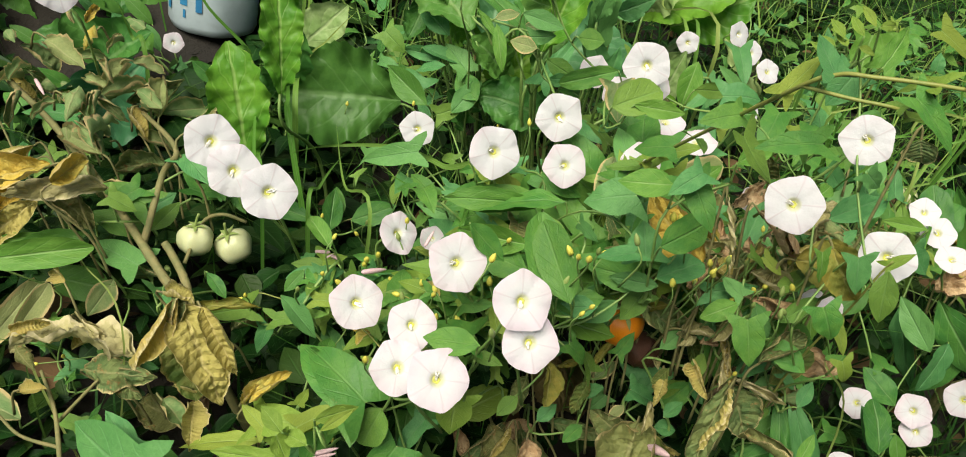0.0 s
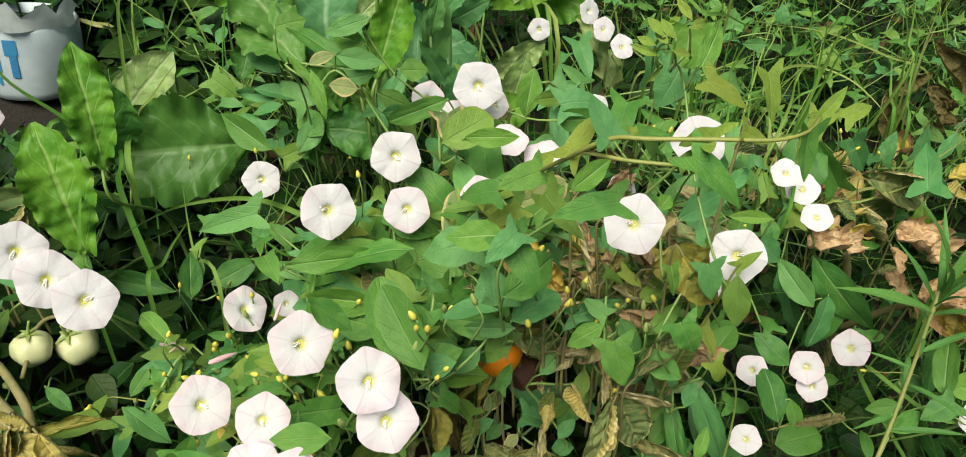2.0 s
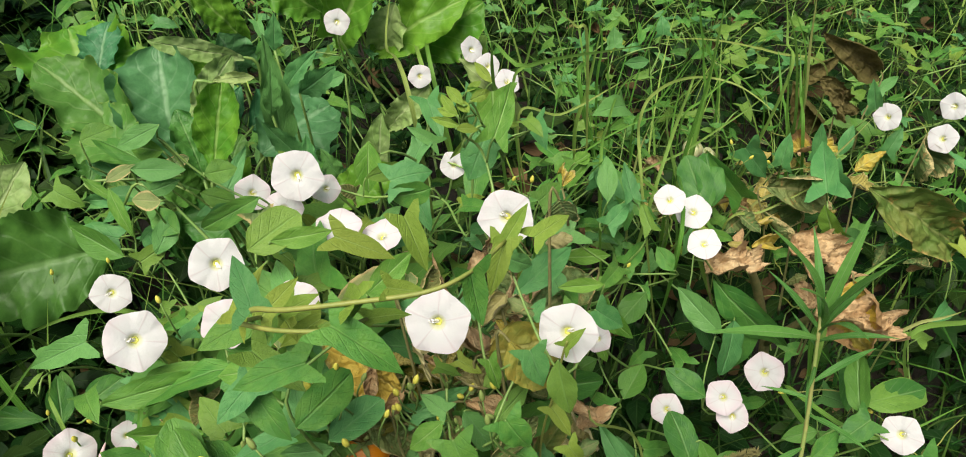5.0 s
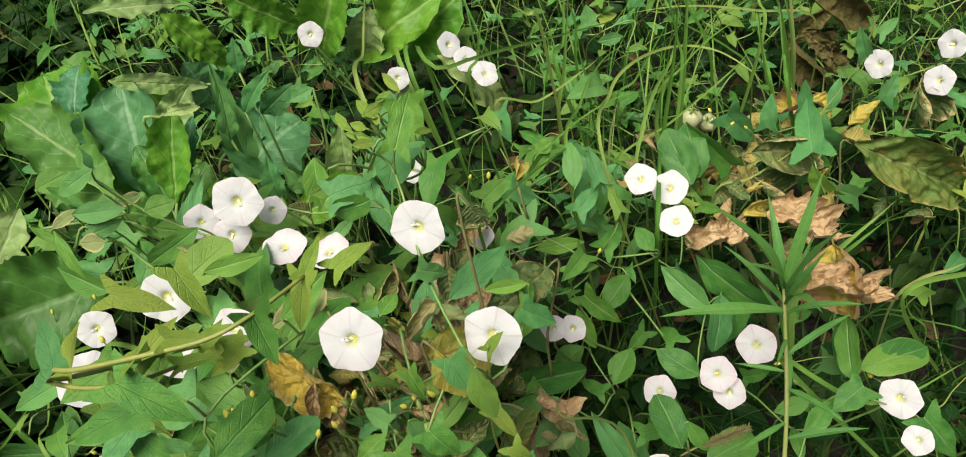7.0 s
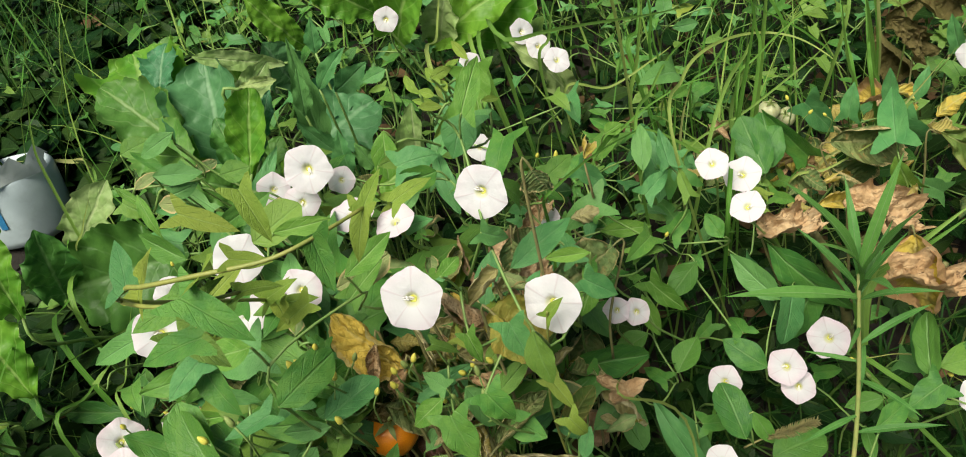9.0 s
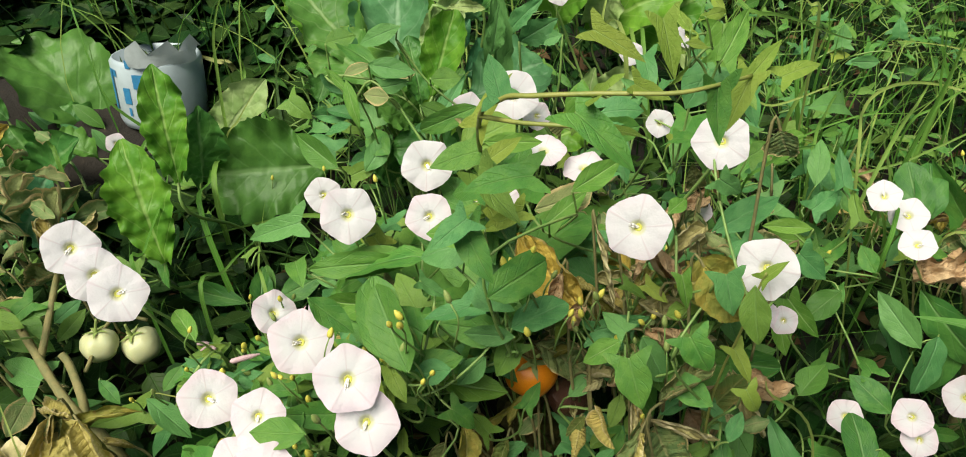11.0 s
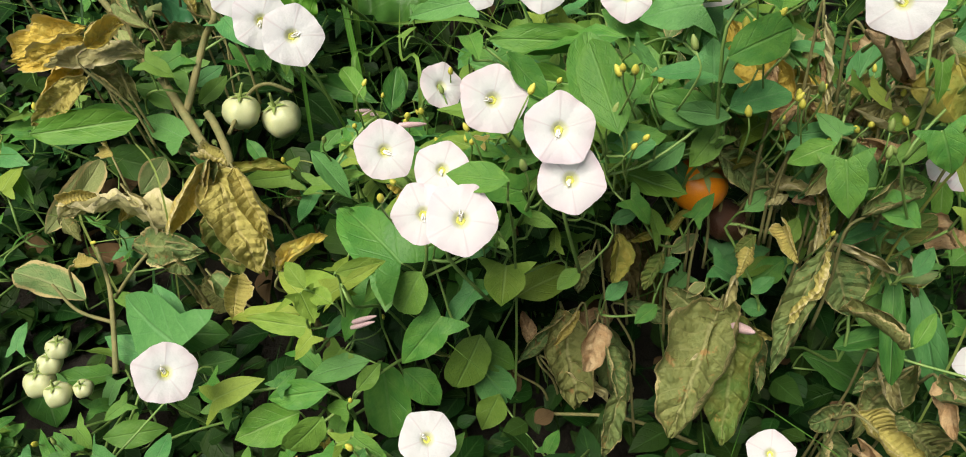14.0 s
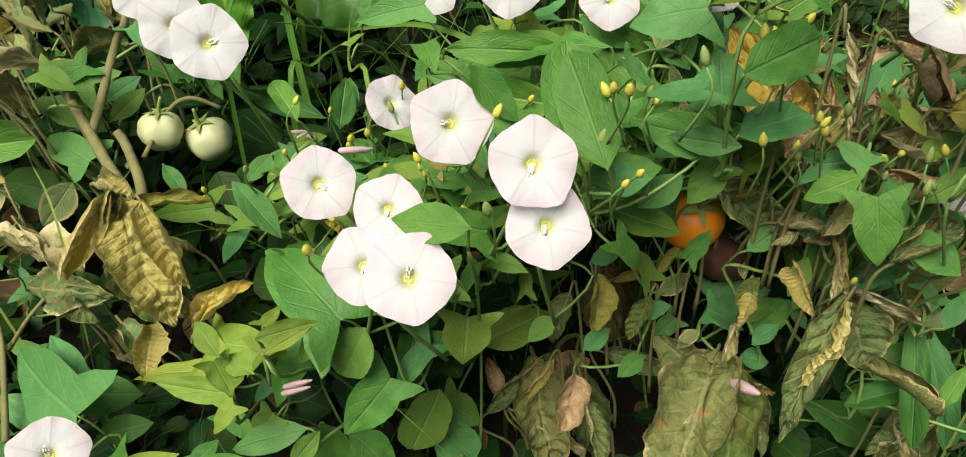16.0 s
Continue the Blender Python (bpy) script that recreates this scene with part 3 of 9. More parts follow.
flower(0.064, 0.423, 0.379, 0.0151, word="half")
flower(0.178, 0.488, 0.466, 0.0278, word="white")
flower(0.150, 0.501, 0.453, 0.0197, word="half")
flower(0.165, 0.490, 0.446, 0.0208, word="half")
flower(0.188, 0.498, 0.447, 0.0163, word="half")
flower(0.212, 0.469, 0.426, 0.0240, -0.2, 0.6, 1.3, word="half")

# ---- bindweed vines ----
VINE_ROOTS = []
for gx, gy in ((0.06, 0.30), (0.00, 0.36), (0.13, 0.36), (0.22, 0.34), (0.30, 0.38), (0.12, 0.46), (0.22, 0.46), (0.33, 0.50), (0.42, 0.42), (0.50, 0.48),
               (0.45, 0.60), (0.58, 0.62), (0.70, 0.62), (0.30, 0.66), (0.16, 0.62), (0.00, 0.52), (-0.12, 0.42), (-0.18, 0.55), (-0.10, 0.30),
               (-0.02, 0.26), (0.20, 0.26), (0.52, 0.80), (0.38, 0.85), (0.62, 0.40), (0.70, 0.85), (-0.28, 0.42)):
    VINE_ROOTS.append(thing("bindweed_vine", (gx, gy, ground_z(gx, gy)), "sprawling green bindweed vine with arrow-shaped leaves", "vine", "bindweed vines"))
VINE_AT = np.array([r.matrix_basis.translation[:2] for r in VINE_ROOTS])
FEET = [[] for _ in VINE_ROOTS]
COVER = []
FRUITS = []

LEAF_SHAPES = {}


def leaf_meshes(material):
    """Six shapes of the arrow-shaped bindweed leaf in one material."""
    if material not in LEAF_SHAPES:
        LEAF_SHAPES[material] = [
            blade("leaf", tuple(w * k for w in HASTATE), mat_of(material), 9, 3, bend, fold, 0.012, 2.0, 0.0, tw, 0.012, s, lobe)
            for s, (k, bend, fold, tw, lobe) in enumerate(((1.0, 0.5, 0.25, 0.1, 0.2), (1.15, 0.7, 0.12, -0.2, 0.24), (0.9, 0.25, 0.35, 0.25, 0.18),
                                                           (1.25, 0.9, 0.2, 0.0, 0.22), (1.05, -0.3, 0.3, -0.1, 0.25), (1.35, 0.4, 0.1, 0.15, 0.16)))]
    return LEAF_SHAPES[material]


def oval_meshes(material):
    key = material, "oval"
    if key not in LEAF_SHAPES:
        LEAF_SHAPES[key] = [blade("leaf", tuple(w * k for w in OVAL), mat_of(material), 9, 3, bend, fold, 0.012, 2.0, 0.0, tw, 0.01, s)
                            for s, (k, bend, fold, tw) in enumerate(((1.0, 0.5, 0.2, 0.1), (0.85, 0.8, 0.3, -0.2), (1.15, 0.3, 0.15, 0.2)))]
    return LEAF_SHAPES[key]


def mat_of(material):
    return material


OVALS = "oval"
TALLY = [0]


def bind(base, tip, material=None, roll=None):
    """A leaf of the nearest vine, from its foot to its tip."""
    TALLY[0] += 1
    i = TALLY[0]
    rnd = random.Random(i * 7)
    base, tip = Vector(base), Vector(tip)
    if material == OVALS:
        me = oval_meshes(BEET_DARK if rnd.random() < 0.5 else BIND_BLUE)[i % 3]
    else:
        me = leaf_meshes(material or (BIND if rnd.random() < 0.75 else BIND_BLUE))[rnd.randrange(6)]
    k = int(np.argmin(((VINE_AT - np.array(base[:2])) ** 2).sum(1)))
    root = VINE_ROOTS[k]
    up = Vector((rnd.uniform(-0.3, 0.3), -0.55 + rnd.uniform(-0.3, 0.3), 1.0))
    m = aim(base, tip, up, rnd.uniform(-18, 18) if roll is None else roll)
    part("leaf", me, root, Matrix.Translation(-root.matrix_basis.translation) @ m)
    FEET[k].append(base)
    COVER.append(((base + tip) / 2, (tip - base).length * 0.2))


bind((0.012, 0.311, 0.343), (0.036, 0.316, 0.357), YOUNG)
bind((-0.006, 0.314, 0.335), (-0.021, 0.325, 0.339), YOUNG)
bind((-0.012, 0.320, 0.334), (0.023, 0.313, 0.341), YOUNG)
bind((0.042, 0.319, 0.357), (0.005, 0.351, 0.359))
bind((0.037, 0.320, 0.350), (0.026, 0.313, 0.336))
bind((0.095, 0.348, 0.380), (0.066, 0.337, 0.394))
bind((0.131, 0.394, 0.383), (0.118, 0.450, 0.397))
bind((0.103, 0.400, 0.394), (0.077, 0.432, 0.400))
bind((0.118, 0.473, 0.383), (0.082, 0.456, 0.391))
bind((0.150, 0.360, 0.402), (0.131, 0.356, 0.402))
bind((0.170, 0.417, 0.386), (0.149, 0.394, 0.393))
bind((0.192, 0.430, 0.370), (0.163, 0.406, 0.381))
bind((0.181, 0.419, 0.418), (0.167, 0.417, 0.400))
bind((0.196, 0.448, 0.393), (0.234, 0.491, 0.385))
bind((0.195, 0.432, 0.370), (0.231, 0.468, 0.358))
bind((0.263, 0.477, 0.328), (0.233, 0.441, 0.329))
bind((0.292, 0.507, 0.296), (0.305, 0.496, 0.264))
bind((0.289, 0.443, 0.291), (0.261, 0.429, 0.282))
bind((0.025, 0.328, 0.329), (0.010, 0.314, 0.304))
bind((0.072, 0.337, 0.325), (0.058, 0.324, 0.307))
bind((0.096, 0.354, 0.360), (0.111, 0.349, 0.359))
bind((0.131, 0.412, 0.386), (0.111, 0.421, 0.386))
bind((0.133, 0.366, 0.399), (0.110, 0.391, 0.393))
bind((0.164, 0.415, 0.385), (0.147, 0.382, 0.384))
bind((0.232, 0.406, 0.357), (0.219, 0.423, 0.361))
bind((0.232, 0.397, 0.355), (0.236, 0.387, 0.319))
bind((0.235, 0.390, 0.369), (0.242, 0.377, 0.352))
bind((0.180, 0.413, 0.374), (0.197, 0.415, 0.387))
bind((0.152, 0.363, 0.397), (0.129, 0.356, 0.392))
bind((0.160, 0.391, 0.382), (0.138, 0.376, 0.396))
bind((0.158, 0.397, 0.362), (0.177, 0.398, 0.341))
bind((0.162, 0.476, 0.420), (0.147, 0.489, 0.426))
bind((0.109, 0.444, 0.384), (0.079, 0.435, 0.391))
bind((0.086, 0.411, 0.381), (0.060, 0.442, 0.378))
bind((0.158, 0.453, 0.407), (0.132, 0.472, 0.430))
bind((0.153, 0.461, 0.391), (0.129, 0.470, 0.408))
bind((0.165, 0.416, 0.430), (0.165, 0.406, 0.417))
bind((0.180, 0.409, 0.385), (0.205, 0.424, 0.382))
bind((0.128, 0.416, 0.396), (0.116, 0.375, 0.397))
bind((0.148, 0.369, 0.395), (0.129, 0.354, 0.401))
bind((0.177, 0.413, 0.368), (0.157, 0.387, 0.369))
bind((0.164, 0.406, 0.385), (0.139, 0.389, 0.401))
bind((0.233, 0.426, 0.370), (0.215, 0.418, 0.348))
bind((0.111, 0.459, 0.393), (0.079, 0.450, 0.392))
bind((0.109, 0.448, 0.387), (0.077, 0.410, 0.399))
bind((0.423, 0.693, 0.329), (0.388, 0.674, 0.340))
bind((0.051, 0.462, 0.412), (0.016, 0.466, 0.400))
bind((0.092, 0.442, 0.402), (0.070, 0.423, 0.400))
bind((0.101, 0.447, 0.396), (0.117, 0.428, 0.383))
bind((0.146, 0.421, 0.386), (0.132, 0.408, 0.383))
bind((0.155, 0.413, 0.385), (0.175, 0.410, 0.409))
bind((0.301, 0.460, 0.349), (0.284, 0.433, 0.351), BIND_BLUE)
bind((0.278, 0.477, 0.412), (0.267, 0.472, 0.433))
bind((0.351, 0.585, 0.362), (0.329, 0.557, 0.365))
bind((0.273, 0.479, 0.468), (0.271, 0.489, 0.496), BIND_BLUE)
bind((0.249, 0.601, 0.399), (0.228, 0.589, 0.384), BIND_BLUE)
bind((0.329, 0.617, 0.385), (0.329, 0.586, 0.377), BIND_BLUE)
bind((0.365, 0.579, 0.343), (0.373, 0.607, 0.349), BIND_BLUE)
bind((0.379, 0.580, 0.336), (0.364, 0.550, 0.320), BIND_BLUE)
bind((0.450, 0.503, 0.262), (0.421, 0.493, 0.213), OVALS)
bind((0.368, 0.419, 0.224), (0.361, 0.446, 0.245), OVALS)
bind((0.490, 0.422, 0.238), (0.534, 0.424, 0.232), OVALS)
bind((0.488, 0.449, 0.258), (0.479, 0.425, 0.228), OVALS)
bind((0.534, 0.563, 0.298), (0.557, 0.612, 0.308), BIND_BLUE)
bind((-0.187, 0.513, 0.385), (-0.220, 0.506, 0.389))
bind((-0.049, 0.448, 0.401), (-0.050, 0.436, 0.378))
bind((-0.106, 0.406, 0.354), (-0.145, 0.428, 0.349), BIND_BLUE)
bind((0.188, 0.512, 0.419), (0.154, 0.501, 0.431))
bind((0.163, 0.436, 0.397), (0.138, 0.470, 0.383))
bind((0.165, 0.433, 0.430), (0.176, 0.406, 0.428), BIND_BLUE)
bind((0.131, 0.403, 0.384), (0.123, 0.437, 0.393))
bind((0.134, 0.724, 0.422), (0.158, 0.716, 0.443), OVALS)
bind((0.255, 0.586, 0.437), (0.258, 0.560, 0.420), BIND_BLUE)
bind((0.254, 0.559, 0.420), (0.238, 0.564, 0.434), BIND_BLUE)
bind((0.243, 0.559, 0.420), (0.231, 0.545, 0.411), BIND_BLUE)
bind((0.279, 0.542, 0.414), (0.264, 0.514, 0.396), BIND)
bind((0.009, 0.821, 0.484), (0.020, 0.824, 0.503), BIND)
bind((-0.000, 0.811, 0.471), (-0.010, 0.793, 0.465), BIND)
bind((0.317, 0.587, 0.405), (0.324, 0.570, 0.399), BIND)
bind((-0.073, 0.300, 0.303), (-0.123, 0.333, 0.300), BIND_BLUE)
bind((0.168, 0.398, 0.414), (0.159, 0.400, 0.406))
bind((0.180, 0.394, 0.395), (0.158, 0.404, 0.410))
bind((0.217, 0.420, 0.340), (0.221, 0.431, 0.348))
bind((0.248, 0.419, 0.345), (0.219, 0.428, 0.346))
bind((0.248, 0.424, 0.331), (0.242, 0.413, 0.322))
bind((0.340, 0.439, 0.170), (0.338, 0.484, 0.181), BIND_BLUE)
bind((0.191, 0.404, 0.295), (0.219, 0.409, 0.300), BIND_BLUE)
bind((-0.021, 0.322, 0.284), (-0.006, 0.314, 0.275))
bind((-0.123, 0.603, 0.368), (-0.141, 0.601, 0.387), OVALS)
bind((0.156, 0.435, 0.409), (0.129, 0.440, 0.431), BIND)
bind((0.178, 0.439, 0.433), (0.182, 0.480, 0.441), BIND)
bind((0.172, 0.462, 0.439), (0.153, 0.477, 0.441), BIND)
bind((0.168, 0.413, 0.443), (0.162, 0.443, 0.450), BIND_BLUE)
bind((0.172, 0.436, 0.435), (0.192, 0.445, 0.427), BIND)
bind((0.162, 0.434, 0.402), (0.169, 0.409, 0.397), YOUNG)
bind((0.154, 0.428, 0.386), (0.150, 0.454, 0.392), BIND)
bind((0.178, 0.413, 0.393), (0.193, 0.409, 0.412), BIND_BLUE)
bind((0.288, 0.500, 0.402), (0.302, 0.507, 0.380), BIND)
bind((0.322, 0.499, 0.376), (0.297, 0.506, 0.358), BIND_BLUE)
bind((0.162, 0.486, 0.432), (0.164, 0.485, 0.444), BIND)
bind((0.311, 0.547, 0.367), (0.324, 0.561, 0.372), BIND)
bind((0.294, 0.487, 0.344), (0.304, 0.509, 0.346), BIND)
bind((0.304, 0.459, 0.349), (0.290, 0.454, 0.371), BIND)
bind((0.382, 0.561, 0.324), (0.373, 0.600, 0.346), BIND)
bind((0.370, 0.569, 0.335), (0.364, 0.596, 0.353), BIND_BLUE)
bind((-0.109, 0.433, 0.390), (-0.125, 0.423, 0.380), BIND)
bind((0.046, 0.316, 0.361), (0.012, 0.343, 0.366), BIND)
bind((0.150, 0.448, 0.400), (0.176, 0.424, 0.408), BIND)
bind((0.206, 0.432, 0.383), (0.182, 0.411, 0.385), BIND)
bind((0.179, 0.411, 0.385), (0.150, 0.385, 0.403), BIND)
bind((0.174, 0.413, 0.420), (0.173, 0.405, 0.404), BIND_BLUE)
bind((0.183, 0.414, 0.414), (0.214, 0.452, 0.408), BIND)
bind((0.250, 0.448, 0.346), (0.224, 0.427, 0.344), BIND)
bind((0.258, 0.459, 0.330), (0.270, 0.453, 0.294), BIND)
bind((0.258, 0.427, 0.293), (0.285, 0.439, 0.298), OVALS)
bind((-0.336, 0.757, 0.325), (-0.372, 0.755, 0.349), OVALS)
bind((-0.306, 0.748, 0.321), (-0.328, 0.758, 0.358), OVALS)
bind((-0.293, 0.765, 0.325), (-0.323, 0.771, 0.358), OVALS)
bind((-0.257, 0.747, 0.325), (-0.280, 0.750, 0.352), OVALS)
bind((-0.256, 0.776, 0.331), (-0.280, 0.779, 0.358), OVALS)
bind((-0.292, 0.798, 0.336), (-0.316, 0.798, 0.359), OVALS)
bind((-0.336, 0.794, 0.341), (-0.366, 0.793, 0.364), OVALS)
bind((-0.234, 0.737, 0.323), (-0.245, 0.741, 0.348), OVALS)
bind((-0.328, 0.712, 0.329), (-0.356, 0.710, 0.351), OVALS)
bind((-0.275, 0.707, 0.325), (-0.240, 0.713, 0.343), OVALS)
bind((-0.201, 0.539, 0.388), (-0.217, 0.532, 0.409), BIND)
bind((-0.084, 0.447, 0.407), (-0.065, 0.431, 0.398), BIND_BLUE)
bind((-0.105, 0.428, 0.383), (-0.135, 0.436, 0.388), BIND)
bind((0.016, 0.476, 0.397), (0.034, 0.470, 0.405), BIND_BLUE)
bind((0.082, 0.442, 0.423), (0.087, 0.449, 0.408), BIND_BLUE)
bind((0.113, 0.411, 0.404), (0.113, 0.388, 0.411), DRY_GREEN)
bind((0.094, 0.435, 0.394), (0.089, 0.420, 0.394), BIND)
bind((0.170, 0.398, 0.387), (0.182, 0.395, 0.413), BIND)
bind((0.104, 0.429, 0.417), (0.091, 0.442, 0.425), YOUNG)
bind((0.059, 0.423, 0.414), (0.068, 0.403, 0.412), BIND)
bind((0.012, 0.462, 0.390), (0.019, 0.469, 0.393), BIND)
bind((0.099, 0.435, 0.433), (0.102, 0.415, 0.433), YOUNG)
bind((0.179, 0.428, 0.419), (0.154, 0.433, 0.406), BIND_BLUE)
bind((0.074, 0.435, 0.400), (0.090, 0.443, 0.399), BIND_BLUE)
bind((0.111, 0.444, 0.419), (0.095, 0.446, 0.405), BIND_BLUE)
bind((0.175, 0.393, 0.430), (0.170, 0.387, 0.420), BIND)
bind((0.158, 0.406, 0.393), (0.179, 0.398, 0.410), BIND)
bind((0.095, 0.452, 0.405), (0.100, 0.438, 0.403), YOUNG)
bind((0.167, 0.386, 0.417), (0.181, 0.376, 0.410), BIND)
bind((0.161, 0.406, 0.391), (0.160, 0.398, 0.375), BIND)
bind((0.099, 0.425, 0.390), (0.103, 0.433, 0.402), BIND)
bind((0.197, 0.393, 0.399), (0.181, 0.395, 0.397), BIND)
bind((0.158, 0.404, 0.380), (0.147, 0.409, 0.394), YOUNG)
bind((0.089, 0.454, 0.410), (0.095, 0.438, 0.409), YOUNG)
bind((0.085, 0.423, 0.393), (0.118, 0.397, 0.401), YOUNG)
bind((0.163, 0.412, 0.408), (0.163, 0.424, 0.417), BIND_BLUE)
bind((0.175, 0.367, 0.422), (0.167, 0.368, 0.427), BIND)
bind((0.177, 0.400, 0.413), (0.180, 0.398, 0.396), BIND_BLUE)
bind((0.163, 0.394, 0.408), (0.173, 0.388, 0.403), DRY_GREEN)
bind((0.091, 0.429, 0.390), (0.094, 0.405, 0.395), DRY_GREEN)
bind((0.098, 0.423, 0.437), (0.108, 0.431, 0.432), BIND)
bind((0.265, 0.377, 0.342), (0.272, 0.373, 0.334), BIND_BLUE)
bind((0.231, 0.413, 0.387), (0.232, 0.410, 0.403), DRY_GREEN)
bind((0.228, 0.394, 0.407), (0.242, 0.403, 0.396), DRY_GREEN)
bind((0.239, 0.416, 0.383), (0.252, 0.402, 0.381), YOUNG)
bind((0.175, 0.497, 0.422), (0.170, 0.493, 0.438), YOUNG)
bind((0.254, 0.436, 0.461), (0.267, 0.422, 0.465), BIND)
bind((0.254, 0.448, 0.453), (0.266, 0.444, 0.457), YOUNG)
bind((0.163, 0.464, 0.414), (0.167, 0.471, 0.418), BIND)
bind((0.171, 0.455, 0.418), (0.165, 0.462, 0.427), BIND)
bind((0.205, 0.508, 0.412), (0.196, 0.497, 0.412), YOUNG)
bind((0.211, 0.484, 0.413), (0.231, 0.469, 0.423), BIND_BLUE)
bind((0.163, 0.492, 0.422), (0.156, 0.479, 0.425), BIND_BLUE)
bind((0.170, 0.514, 0.460), (0.184, 0.522, 0.452), BIND)
bind((0.177, 0.519, 0.441), (0.188, 0.532, 0.442), BIND)
bind((0.200, 0.521, 0.423), (0.191, 0.517, 0.434), DRY_GREEN)
bind((0.212, 0.497, 0.416), (0.224, 0.505, 0.419), BIND_BLUE)
bind((0.192, 0.448, 0.418), (0.207, 0.434, 0.424), BIND)
bind((0.159, 0.426, 0.415), (0.166, 0.404, 0.418), BIND_BLUE)
bind((0.234, 0.488, 0.375), (0.229, 0.466, 0.372), YOUNG)
bind((0.251, 0.440, 0.358), (0.259, 0.460, 0.364), BIND_BLUE)
bind((0.251, 0.429, 0.364), (0.259, 0.439, 0.369), BIND)
bind((0.185, 0.428, 0.416), (0.200, 0.450, 0.417), BIND_BLUE)
bind((0.249, 0.449, 0.350), (0.234, 0.439, 0.348), BIND)
bind((0.164, 0.387, 0.392), (0.153, 0.373, 0.399), BIND_BLUE)
bind((0.206, 0.433, 0.401), (0.207, 0.448, 0.406), BIND_BLUE)
bind((0.141, 0.450, 0.393), (0.125, 0.457, 0.400), BIND)
bind((0.211, 0.428, 0.365), (0.217, 0.422, 0.357), YOUNG)
bind((0.247, 0.517, 0.348), (0.265, 0.526, 0.334), BIND)
bind((0.160, 0.423, 0.410), (0.166, 0.411, 0.424), YOUNG)
bind((0.206, 0.419, 0.357), (0.220, 0.435, 0.355), BIND_BLUE)
bind((0.177, 0.413, 0.401), (0.161, 0.428, 0.400), YOUNG)
bind((0.239, 0.450, 0.352), (0.223, 0.428, 0.358), BIND_BLUE)
bind((0.220, 0.492, 0.387), (0.240, 0.497, 0.370), BIND)
bind((0.218, 0.444, 0.382), (0.201, 0.418, 0.389), BIND)
bind((0.237, 0.445, 0.346), (0.251, 0.440, 0.343), YOUNG)
bind((0.164, 0.397, 0.387), (0.173, 0.397, 0.382), BIND_BLUE)
bind((0.249, 0.523, 0.368), (0.231, 0.492, 0.373), BIND)
bind((0.213, 0.424, 0.358), (0.231, 0.439, 0.356), YOUNG)
bind((0.174, 0.416, 0.417), (0.167, 0.413, 0.405), BIND)
bind((0.134, 0.449, 0.387), (0.118, 0.428, 0.397), BIND)
bind((0.210, 0.440, 0.368), (0.207, 0.425, 0.361), YOUNG)
bind((0.223, 0.442, 0.350), (0.213, 0.437, 0.362), BIND_BLUE)
bind((0.167, 0.441, 0.413), (0.175, 0.430, 0.421), DRY_GREEN)
bind((0.146, 0.468, 0.386), (0.132, 0.469, 0.402), YOUNG)
bind((0.241, 0.473, 0.349), (0.229, 0.474, 0.367), YOUNG)
bind((0.188, 0.402, 0.394), (0.174, 0.392, 0.408), BIND)
bind((0.138, 0.453, 0.384), (0.149, 0.437, 0.390), BIND_BLUE)
bind((0.233, 0.468, 0.352), (0.254, 0.499, 0.349), BIND_BLUE)
bind((0.170, 0.414, 0.403), (0.182, 0.399, 0.410), YOUNG)
bind((0.201, 0.425, 0.361), (0.197, 0.424, 0.376), BIND_BLUE)
bind((0.245, 0.452, 0.349), (0.253, 0.428, 0.356), BIND_BLUE)
bind((0.205, 0.424, 0.369), (0.206, 0.424, 0.384), DRY_GREEN)
bind((0.250, 0.447, 0.348), (0.240, 0.465, 0.353), BIND)
bind((0.295, 0.512, 0.275), (0.318, 0.508, 0.283), BIND)
bind((0.303, 0.450, 0.376), (0.304, 0.434, 0.378), BIND)
bind((0.332, 0.477, 0.348), (0.351, 0.482, 0.340), BIND)
bind((0.298, 0.486, 0.349), (0.296, 0.508, 0.356), BIND_BLUE)
bind((0.233, 0.423, 0.367), (0.225, 0.418, 0.361), BIND)
bind((0.226, 0.434, 0.406), (0.207, 0.439, 0.404), BIND_BLUE)
bind((0.207, 0.420, 0.378), (0.192, 0.412, 0.373), BIND)
bind((0.282, 0.497, 0.359), (0.283, 0.478, 0.362), YOUNG)
bind((0.385, 0.552, 0.186), (0.365, 0.537, 0.186), BIND)
bind((0.312, 0.471, 0.345), (0.299, 0.476, 0.336), BIND)
bind((0.284, 0.473, 0.319), (0.263, 0.462, 0.334), YOUNG)
bind((0.344, 0.484, 0.352), (0.324, 0.465, 0.355), BIND)
bind((0.365, 0.531, 0.307), (0.383, 0.547, 0.309), BIND)
bind((0.285, 0.480, 0.360), (0.306, 0.485, 0.356), BIND_BLUE)
bind((0.290, 0.492, 0.320), (0.307, 0.493, 0.303), DRY_GREEN)
bind((0.215, 0.432, 0.399), (0.212, 0.450, 0.402), BIND_BLUE)
bind((0.235, 0.380, 0.420), (0.244, 0.375, 0.413), YOUNG)
bind((0.241, 0.393, 0.409), (0.255, 0.390, 0.410), BIND)
bind((0.258, 0.418, 0.407), (0.274, 0.403, 0.417), BIND_BLUE)
bind((0.201, 0.397, 0.382), (0.212, 0.391, 0.399), BIND)
bind((0.243, 0.405, 0.410), (0.250, 0.395, 0.407), BIND_BLUE)
